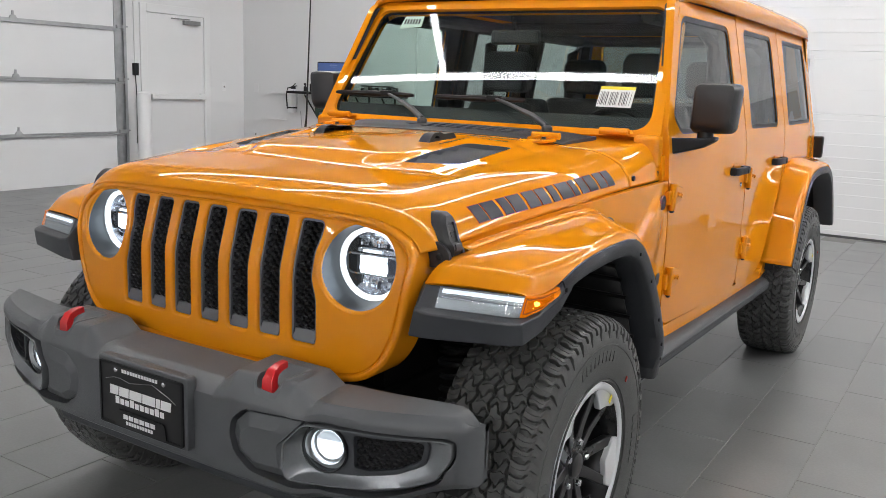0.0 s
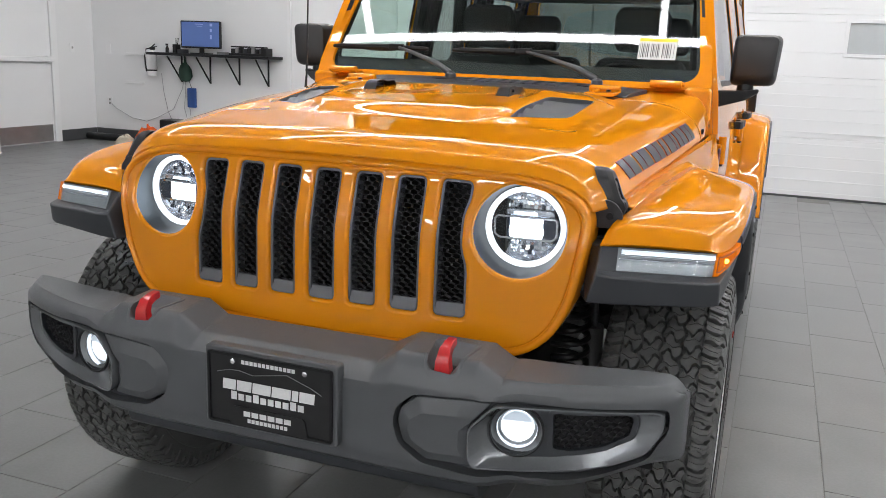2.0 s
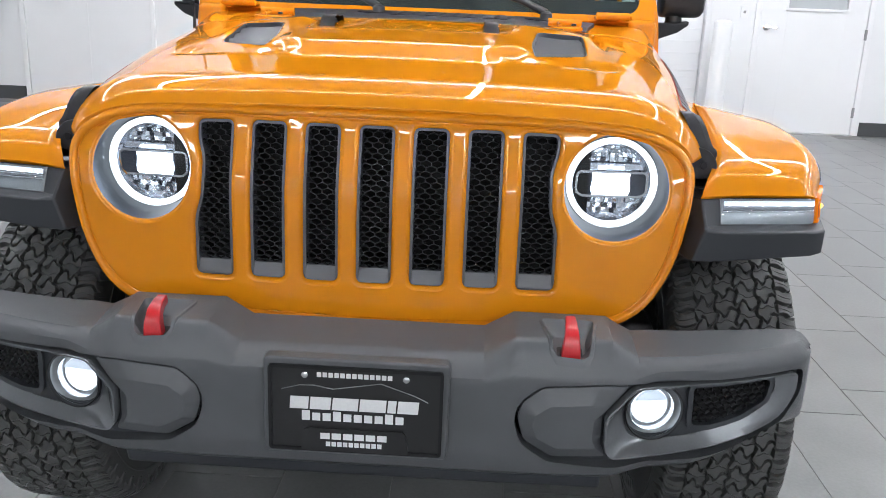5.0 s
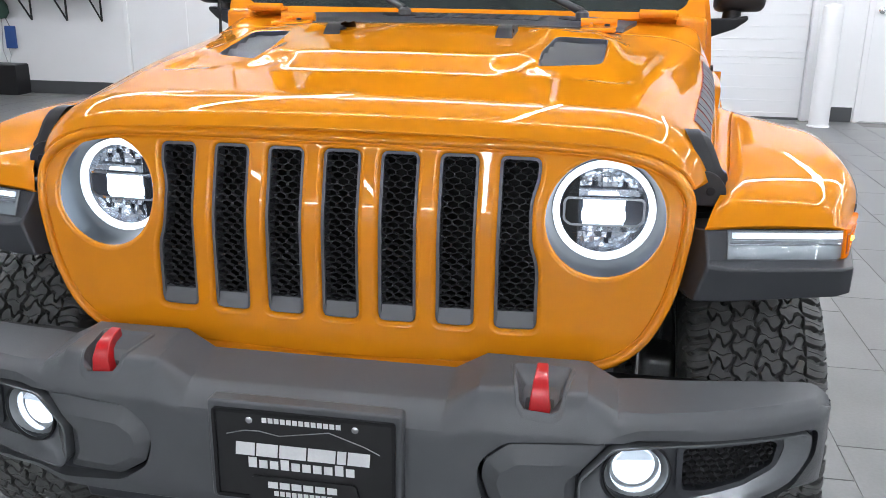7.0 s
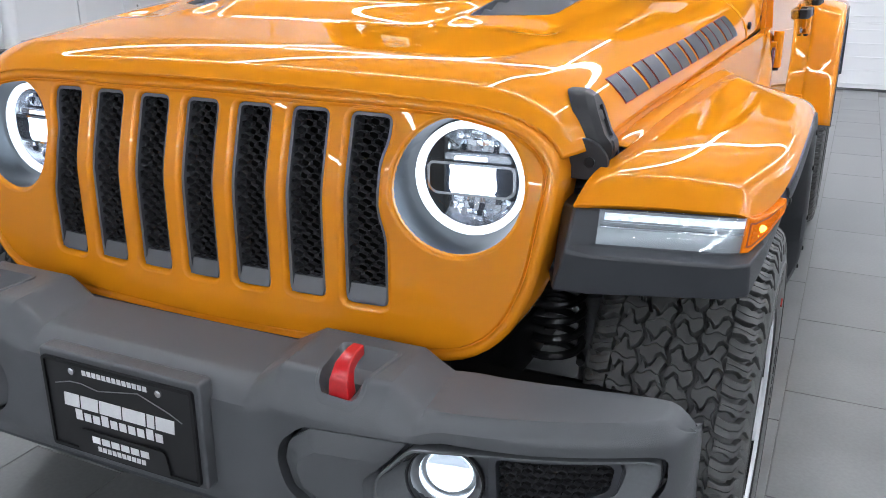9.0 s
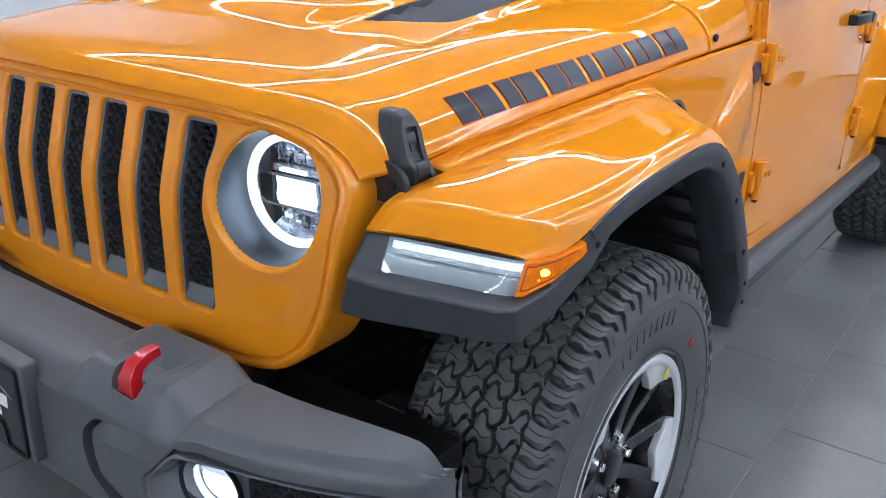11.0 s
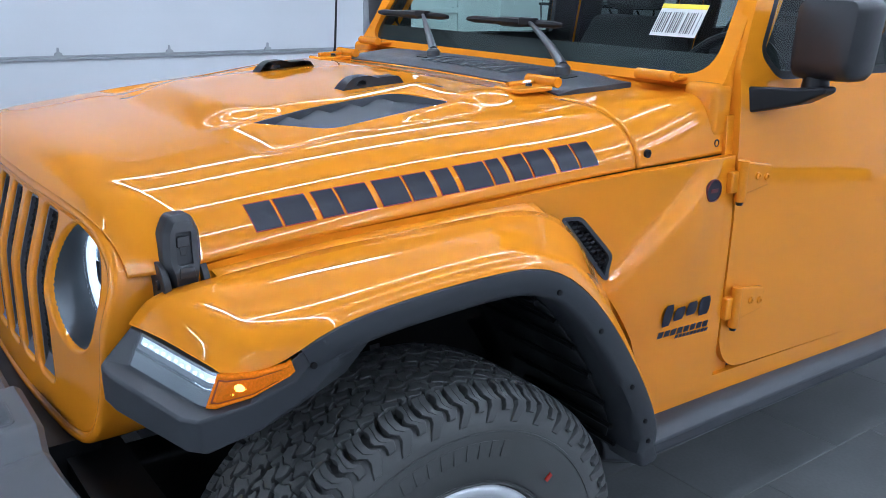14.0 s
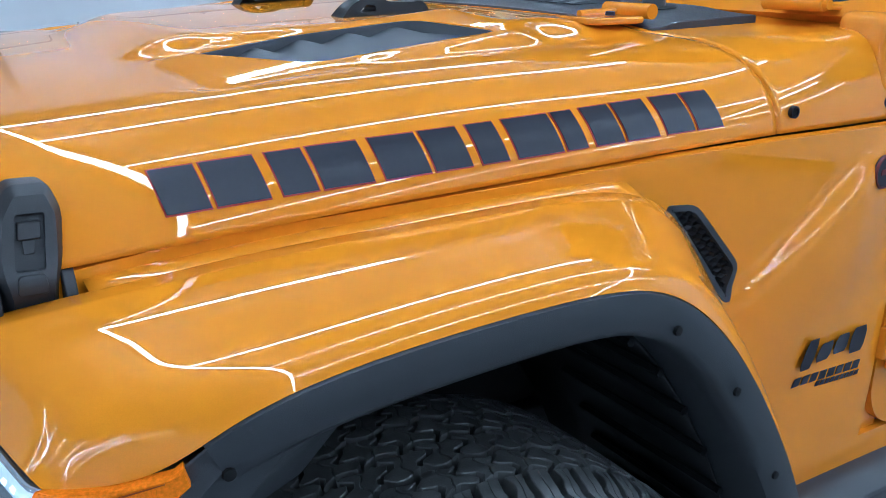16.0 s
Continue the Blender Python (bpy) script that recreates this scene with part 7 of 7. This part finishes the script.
first = empty("wheel", 0, 0, 0, car)
tagged(first, "black alloy wheel with silver rim and all-terrain tyre")
wheel_parts(first)
SPOTS = ((1, 0.0, 0.70), (-1, 0.0, 2.3), (1, WHEELBASE, 0.4), (-1, WHEELBASE, 3.3))
for k, (side, y, turn) in enumerate(SPOTS):
    m = pose(side * TRACK, y, HUB_Z) @ (Matrix.Identity(4) if side == 1 else Matrix.Rotation(math.pi, 4, "Z")) @ Matrix.Rotation(turn, 4, "X")
    if k == 0:
        first.matrix_basis = m
    else:
        copy_thing(first, m)

# ---- under the body
part("engine_bay", box(-0.56, 0.56, -0.34, 0.56, 0.78, 1.02).join(box(-0.44, 0.44, -0.30, 0.60, 0.52, 0.80)), STEEL, car, "black engine bay")
part("floor_pan", box(-0.72, 0.72, 0.62, 3.45, 0.44, 0.56), STEEL, car, "black floor pan", bevel=0.02)
part("firewall", box(-0.64, 0.64, 0.64, 0.70, 0.5, 1.08), STEEL, car, "black firewall")
for side in (1, -1):
    x = side * 0.42
    part("frame_rail", box(x - 0.045, x + 0.045, -0.50, 3.5, 0.50, 0.62), STEEL, car, "black frame rail", bevel=0.01)
    pts = [(side * 0.50 + 0.054 * math.cos(t), -0.02 + 0.054 * math.sin(t), 0.50 + 0.30 * t / (2 * math.pi * 8)) for t in np.linspace(0, 2 * math.pi * 8, 146)]
    part("coil_spring", tube(pts, 0.0090, 7), LINER, car, "black coil spring")
    part("spring_seat", revolve([(0.80, 0.0), (0.80, 0.085), (0.90, 0.085)], 24, "z").moved(Matrix.Translation((side * 0.50, -0.02, 0))), STEEL, car)
    part("shock_absorber", tube([(side * 0.55, 0.10, 0.38), (side * 0.55, 0.08, 0.62)], 0.028, 14).join(tube([(side * 0.55, 0.08, 0.62), (side * 0.55, 0.06, 0.88)], 0.010, 10)), GREY_METAL, car, "grey shock absorber")
    part("steering_knuckle", box(side * 0.62 - 0.04, side * 0.62 + 0.04, -0.06, 0.07, 0.28, 0.55), GREY_METAL, car, "grey cast steering knuckle", bevel=0.02)
part("front_axle", tube([(-0.66, 0.0, 0.40), (0.66, 0.0, 0.40)], 0.045, 16).join(revolve([(-0.12, 0.0), (-0.11, 0.09), (0.0, 0.13), (0.11, 0.09), (0.12, 0.0)], 24, "x").moved(Matrix.Translation((-0.25, 0.0, 0.40)))), STEEL, car, "black front axle")
part("track_bar", tube([(-0.50, -0.16, 0.46), (0.45, -0.14, 0.60)], 0.018, 10).join(tube([(-0.60, -0.20, 0.40), (0.62, -0.20, 0.42)], 0.016, 10)), GREY_METAL, car, "black steering bar")
part("rear_axle", tube([(-0.66, WHEELBASE, 0.40), (0.66, WHEELBASE, 0.40)], 0.05, 16), STEEL, car, "black rear axle")
part("antenna", tube([(-0.73, 0.70, 1.16), (-0.735, 0.72, 1.25), (-0.745, 0.76, 1.95)], [0.007, 0.004, 0.0022], 8), BLACK, car, "thin black antenna")

# ---- cabin
part("dashboard", capped([[(x, 0.86, 1.02), (x, 0.90, 1.20), (x, 1.02, 1.235), (x, 1.16, 1.20), (x, 1.20, 1.02)] for x in np.linspace(-0.66, 0.66, 12)]), SEAT, car, "dark dashboard", bevel=0.01)
wheel_pts = [(0.36 + 0.185 * math.cos(t), 1.36 + 0.06 * math.sin(t), 1.16 + 0.175 * math.sin(t)) for t in np.linspace(0, 2 * math.pi, 33)]
sw = part("steering_wheel", tube(wheel_pts, 0.016, 8), BLACK, car, "black steering wheel")
part("steering_hub", box(0.30, 0.42, 1.30, 1.37, 1.11, 1.21), BLACK, sw, bevel=0.02)


def seat(x, y, w):
    c = part("car_seat", capped([[(x - w * k, y + dy, z), (x + w * k, y + dy, z), (x + w * k, y + dy + 0.13, z), (x - w * k, y + dy + 0.13, z)] for k, dy, z in ((0.9, 0.0, 0.70), (1.0, 0.02, 0.95), (1.0, 0.08, 1.20), (0.72, 0.12, 1.36))]), SEAT, car, "dark cloth car seat", bevel=0.03, segments=3)
    part("headrest", capped([[(x - 0.12 * k, y + 0.11, z), (x + 0.12 * k, y + 0.11, z), (x + 0.12 * k, y + 0.20, z), (x - 0.12 * k, y + 0.20, z)] for k, z in ((0.85, 1.385), (1.0, 1.43), (1.0, 1.54), (0.8, 1.58))]), SEAT, c, bevel=0.02, segments=3)
    part("cushion", box(x - w, x + w, y - 0.45, y + 0.08, 0.66, 0.80), SEAT, c, bevel=0.03)


seat(0.36, 1.62, 0.25)
seat(-0.36, 1.62, 0.25)
seat(0.36, 2.55, 0.30)
seat(-0.36, 2.55, 0.30)
part("mirror_inside", box(-0.11, 0.11, 1.14, 1.17, 1.58, 1.64), BLACK, car, "black inside mirror", bevel=0.012)
part("mirror_stalk", tube([(0, 1.155, 1.63), (0, 1.12, 1.69)], 0.008), BLACK, car)
roll = Shape()
for y in (1.98, 3.0):
    roll.join(tube([(-0.60, y, 0.9), (-0.58, y, 1.62), (-0.50, y, 1.70), (0.50, y, 1.70), (0.58, y, 1.62), (0.60, y, 0.9)], 0.032, 10))
for x in (-0.52, 0.52):
    roll.join(tube([(x, 1.25, 1.70), (x, 3.0, 1.70)], 0.030, 10))
part("roll_bar", roll, SEAT, car, "black padded roll bar")
part("headliner", box(-0.66, 0.66, 1.28, 3.40, 1.765, 1.775), SEAT, car, "dark headliner")

# ---------------------------------------------------------------- things along the walls
SHELF_Z = 1.235
shelf = tagged(empty("wall_shelf", -5.97, 7.65, SHELF_Z), "black metal wall shelf on triangular brackets", "shelf")
part("board", box(-0.93, 0.93, -0.36, -0.005, -0.035, 0.0), BLACK, shelf, "black shelf board", bevel=0.003)
for x in (-6.60, -6.144, -5.69, -5.25):
    k = x + 5.97
    part("bracket", tube([(k, -0.012, -0.035), (k, -0.012, -0.385)], 0.012, 6).join(tube([(k, -0.31, -0.045), (k, -0.012, -0.38)], 0.011, 6)), BLACK, shelf, "black triangular bracket")

mon = tagged(empty("monitor", -6.125, 7.43, SHELF_Z), "black framed computer monitor showing a blue screen", "monitor")
part("casing", prism(rounded([(-0.305, 0.070), (0.305, 0.070), (0.305, 0.415), (-0.305, 0.415)], 0.012), lambda u, v, w: (u, -0.02 + w, v), 0.035), BLACK, mon, bevel=0.003)
part("screen", panel([(-0.288, 0.092), (0.288, 0.092), (0.288, 0.400), (-0.288, 0.400)], [], lambda u, v, w: (u, -0.0225 + w, v), 0.3, 0.002), SCREEN_GLOW, mon, "glowing blue screen")
part("neck", box(-0.03, 0.03, -0.005, 0.02, 0.01, 0.10), BLACK, mon)
part("foot", box(-0.12, 0.12, -0.08, 0.08, 0.0, 0.012), BLACK, mon, bevel=0.003)
SCREEN_PALE = glow("monitor_pale", (0.22, 0.27, 0.48), 0.4)
for u0, u1, z0, z1 in ((-0.08, 0.05, 0.370, 0.378), (0.15, 0.19, 0.35, 0.385), (0.15, 0.18, 0.28, 0.32), (0.15, 0.18, 0.19, 0.24), (-0.05, 0.03, 0.345, 0.350)):
    part("screen_window", panel([(u0, z0), (u1, z0), (u1, z1), (u0, z1)], [], lambda u, v, w: (u, -0.0240 + w, v), 0.3, 0.001), SCREEN_PALE, mon)

chg = tagged(empty("charger_rack", -5.42, 7.45, SHELF_Z), "row of small black and grey devices on the shelf", "electronics")
part("rack", box(-0.26, 0.26, -0.06, 0.10, 0.0, 0.03).join(box(-0.26, 0.24, -0.02, 0.06, 0.10, 0.118)).join(box(0.22, 0.24, -0.02, 0.06, 0.0, 0.10)), BLACK, chg, bevel=0.003)
for k in range(8):
    x = -0.235 + 0.06 * k
    part("device", box(x, x + 0.042, -0.05, 0.0, 0.03, 0.085 + 0.012 * (k % 3)), (BLACK, GREY_METAL, BLACK, TRIM)[k % 4], chg, bevel=0.004)
box_d = tagged(empty("small_box", -5.15, 7.45, SHELF_Z), "small black box on the shelf end", "box")
part("body", box(-0.04, 0.03, -0.08, 0.08, 0.0, 0.10), BLACK, box_d, bevel=0.004)
for x, w, h, mt, nm in ((-6.52, 0.05, 0.11, BLACK, "black cup of pens"), (-6.42, 0.10, 0.05, TRIM, "small dark case"), (-5.80, 0.12, 0.035, GREY_METAL, "grey hand tool")):
    it = tagged(empty("small_item", x, 7.44, SHELF_Z), nm + " on the wall shelf", "clutter", "shelf clutter")
    part("body", box(-w / 2, w / 2, -0.06, 0.05, 0.0, h), mt, it, bevel=0.006)
    if h > 0.1:
        for q in range(3):
            part("pen", tube([(0.012 * q - 0.012, 0, h), (0.014 * q - 0.012, 0.01 * q, h + 0.08)], 0.004, 6), BLACK, it)
spray = tagged(empty("spray_bottle", -6.66, 7.42, SHELF_Z), "small dark spray bottle on the shelf", "bottle")
part("body", revolve([(0, 0), (0, 0.022), (0.06, 0.022), (0.075, 0.010), (0.09, 0.009)], 16, "z"), BLACK, spray)
part("nozzle", box(-0.02, 0.014, -0.008, 0.008, 0.09, 0.115), BLACK, spray, bevel=0.003)

ext = tagged(empty("fire_extinguisher", -7.045, 7.58, 0.92), "white fire extinguisher hung on the wall", "extinguisher")
part("cylinder", revolve([(0.0, 0.0), (0.0, 0.055), (0.02, 0.065), (0.26, 0.065), (0.30, 0.045), (0.32, 0.022), (0.34, 0.018)], 28, "z"), DOOR_WHITE, ext, "white cylinder")
part("wall_bracket", box(-0.03, 0.03, 0.055, 0.072, 0.05, 0.30), BLACK, ext, "black wall bracket")
part("strap", revolve([(0.06, 0.067), (0.08, 0.067)], 28, "z"), BLACK, ext)
part("valve", box(-0.02, 0.05, -0.015, 0.015, 0.34, 0.375).join(tube([(0.0, 0, 0.375), (0.06, 0, 0.42)], 0.008)).join(tube([(-0.01, 0, 0.375), (0.09, 0, 0.385)], 0.007)), BLACK, ext, "black valve and lever", bevel=0.003)
part("hose", tube([(-0.02, 0, 0.36), (-0.07, -0.02, 0.35), (-0.10, -0.02, 0.26), (-0.09, -0.02, 0.14), (-0.075, -0.02, 0.05)], 0.010, 8), BLACK, ext, "black hose")

bag = tagged(empty("hanging_bag", -6.48, 7.55, 0.86), "dark green cloth bag hung under the shelf", "bag")
bb = revolve([(0.0, 0.0), (0.01, 0.06), (0.07, 0.10), (0.16, 0.095), (0.22, 0.06), (0.25, 0.02), (0.36, 0.008)], 18, "z")
bb.v = [(x * (1 + 0.18 * math.sin(7 * z * 6 + x * 40)), y * 0.7 * (1 + 0.15 * math.sin(y * 50 + z * 30)), z) for x, y, z in bb.v]
part("cloth", bb, GREEN_CLOTH, bag)
pouch = tagged(empty("hanging_pouch", -6.42, 7.60, 0.52), "blue plastic pouch hung on a cord", "pouch")
part("body", box(-0.065, 0.065, -0.02, 0.02, 0.0, 0.26), BLUE, pouch, bevel=0.01)
part("cord", tube([(0.0, 0.0, 0.26), (-0.03, -0.02, 0.36), (-0.05, -0.03, 0.60)], 0.004, 6), BLACK, pouch)


PALE_CABLE = material("pale_grey_cable", (0.34, 0.34, 0.35), rough=0.5, vary=0.05, fine=0.05)


def cable(pts, label):
    return tagged(part("cable", tube(pts, 0.0042, 6), PALE_CABLE, None, label), category="cable", group="wall cables")


cable([(-7.80, 7.63, 0.50), (-7.72, 7.63, 0.44), (-7.45, 7.63, 0.32), (-7.2, 7.63, 0.29), (-7.0, 7.63, 0.36), (-6.75, 7.63, 0.48), (-6.6, 7.63, 0.75), (-6.52, 7.62, 1.0), (-6.5, 7.62, 1.2)], "thin grey cable looped along the white wall")
cable([(-6.93, 7.63, 0.95), (-6.90, 7.63, 0.70), (-6.84, 7.63, 0.45), (-6.72, 7.62, 0.22), (-6.66, 7.62, 0.05)], "thin grey cable hanging down the white wall")
cable([(-6.55, 7.62, 1.2), (-6.53, 7.62, 0.8), (-6.56, 7.62, 0.5), (-6.50, 7.62, 0.3), (-6.46, 7.62, 0.45), (-6.50, 7.62, 0.62)], "thin grey cable hanging below the shelf")

cab = tagged(empty("subwoofer_cabinet", -6.52, 7.50, 0.0), "black box cabinet on the floor by the wall", "cabinet")
part("body", box(-0.265, 0.265, -0.13, 0.13, 0.0, 0.345), BLACK, cab, bevel=0.008)
part("top_rim", box(-0.255, 0.255, -0.12, 0.12, 0.345, 0.352), TRIM, cab, bevel=0.002)


def heap(name, x, y, rx, ry, h, mt, label, seed):
    random.seed(seed)
    rows = []
    for i in range(9):
        t = i / 8 * math.pi / 2
        row = []
        for j in range(22):
            a = 2 * math.pi * j / 22
            k = 1 + 0.22 * noise.noise(Vector((math.cos(a) * 1.7 + seed, math.sin(a) * 1.7, t * 1.5)))
            row.append((rx * math.cos(t) * math.cos(a) * k, ry * math.cos(t) * math.sin(a) * k, h * math.sin(t) * (0.8 + 0.5 * noise.noise(Vector((a, t * 2, seed))))))
        rows.append(row)
    root = tagged(empty(name, x, y, 0.0), label, "cloth")
    part("cloth", capped(rows), mt, root, angle=70)
    return root


heap("cloth_heap", -6.98, 7.35, 0.24, 0.14, 0.26, ORANGE_CLOTH, "crumpled orange cloth heap on the floor", 3)
heap("rag", -7.30, 7.30, 0.15, 0.12, 0.12, CREAM, "crumpled cream rag on the floor", 5)
mat_roll = tagged(empty("floor_mat", -7.62, 7.45, 0.0), "rolled black floor mat by the wall", "mat")
part("roll", tube([(-0.45, 0.0, 0.05), (0.25, 0.0, 0.05)], 0.05, 14), BLACK, mat_roll)


def wall_box(name, label, x, y, z, w, h, axis, dots):
    root = tagged(empty(name, x, y, z), label, "fitting")
    plate_s = prism(rounded([(-w / 2, -h / 2), (w / 2, -h / 2), (w / 2, h / 2), (-w / 2, h / 2)], 0.006), (lambda u, v, q: (u, -q, v)) if axis == "y" else (lambda u, v, q: (q, u, v)), 0.008)
    part("cover_plate", plate_s, DOOR_WHITE, root, bevel=0.002)
    for dz in dots:
        part("socket", prism(rounded([(-0.014, dz - 0.014), (0.014, dz - 0.014), (0.014, dz + 0.014), (-0.014, dz + 0.014)], 0.005), (lambda u, v, q: (u, -0.008 - q, v)) if axis == "y" else (lambda u, v, q: (0.008 + q, u, v)), 0.004), GREY_METAL, root)
    return root


wall_box("light_switch", "white switch plate on the wall beside a door", 2.955, 7.65, 1.27, 0.08, 0.13, "y", (0.0,))
wall_box("wall_socket", "white wall socket near the corner", -7.84, 7.65, 0.53, 0.08, 0.12, "y", (-0.025, 0.025))
wall_box("light_switch", "white switch plate on the wall beside the exit door", -8.10, 7.25, 1.25, 0.08, 0.13, "x", (0.0,))
wall_box("light_switch", "white switch plate near the room corner", -7.83, 7.65, 1.25, 0.08, 0.13, "y", ())
for z in (1.18, 0.80):
    lg = tagged(empty("wall_ledge", -7.38, 7.65, z), "small clear acrylic ledge on the wall", "ledge")
    part("plate", box(-0.15, 0.15, -0.06, 0.0, 0.0, 0.006).join(box(-0.15, 0.15, -0.004, 0.0, 0.0, 0.03)), DOOR_WHITE, lg, "pale ledge", bevel=0.002)
ctl = tagged(empty("door_control", -8.10, 5.66, 1.37), "small black overhead door control with conduit", "control box")
part("box", box(0.0, 0.05, -0.035, 0.035, 0.0, 0.16), BLACK, ctl, bevel=0.005)
part("conduit", tube([(0.015, 0.0, 0.16), (0.015, 0.0, 2.8)], 0.010, 8), DOOR_WHITE, ctl)
part("cord", tube([(0.02, 0.0, 0.0), (0.025, 0.01, -0.3), (0.03, -0.01, -0.9)], 0.006, 6), BLACK, ctl)

# ---------------------------------------------------------------- floor tiles
TW, TL, JOINT = 0.3105, 0.61, 0.0030


def tile_mesh():
    c = 0.001
    x, y = TW / 2 - JOINT / 2, TL / 2 - JOINT / 2
    s = Shape()
    v = [(-x, -y, -0.004), (x, -y, -0.004), (x, y, -0.004), (-x, y, -0.004), (-x, -y, -c), (x, -y, -c), (x, y, -c), (-x, y, -c), (-x + c, -y + c, 0), (x - c, -y + c, 0), (x - c, y - c, 0), (-x + c, y - c, 0)]
    return s.add(v, [(8, 9, 10, 11), (4, 5, 9, 8), (5, 6, 10, 9), (6, 7, 11, 10), (7, 4, 8, 11), (0, 1, 5, 4), (1, 2, 6, 5), (2, 3, 7, 6), (3, 0, 4, 7)])


proto = None
rest = Shape()
i0, i1 = int(X_WEST / TW) - 1, int(X_EAST / TW) + 1
for i in range(i0, i1 + 1):
    off = (1.855 + (i % 3) * TL / 3 - TL / 3) % TL
    for j in range(int(Y_SOUTH / TL) - 1, int(Y_NORTH / TL) + 1):
        x, y = (i + 0.5) * TW, j * TL + off + TL / 2
        if not (X_WEST + TW / 2 < x < X_EAST - TW / 2 and Y_SOUTH + TL / 2 < y < Y_NORTH - 0.02):
            continue
        if -1.6 < x < 2.2 and -1.2 < y < 4.6:
            if proto is None:
                proto = part("tile", tile_mesh(), TILE, floor, flat=True)
                proto.matrix_basis = pose(x, y, 0)
            else:
                like(proto, "tile", pose(x, y, 0), floor)
        else:
            rest.join(tile_mesh().moved(pose(x, y, 0)))
tagged(part("floor_tiles", rest, TILE, floor, "slate grey porcelain floor tiles", flat=True, clean=False), kind="stuff")
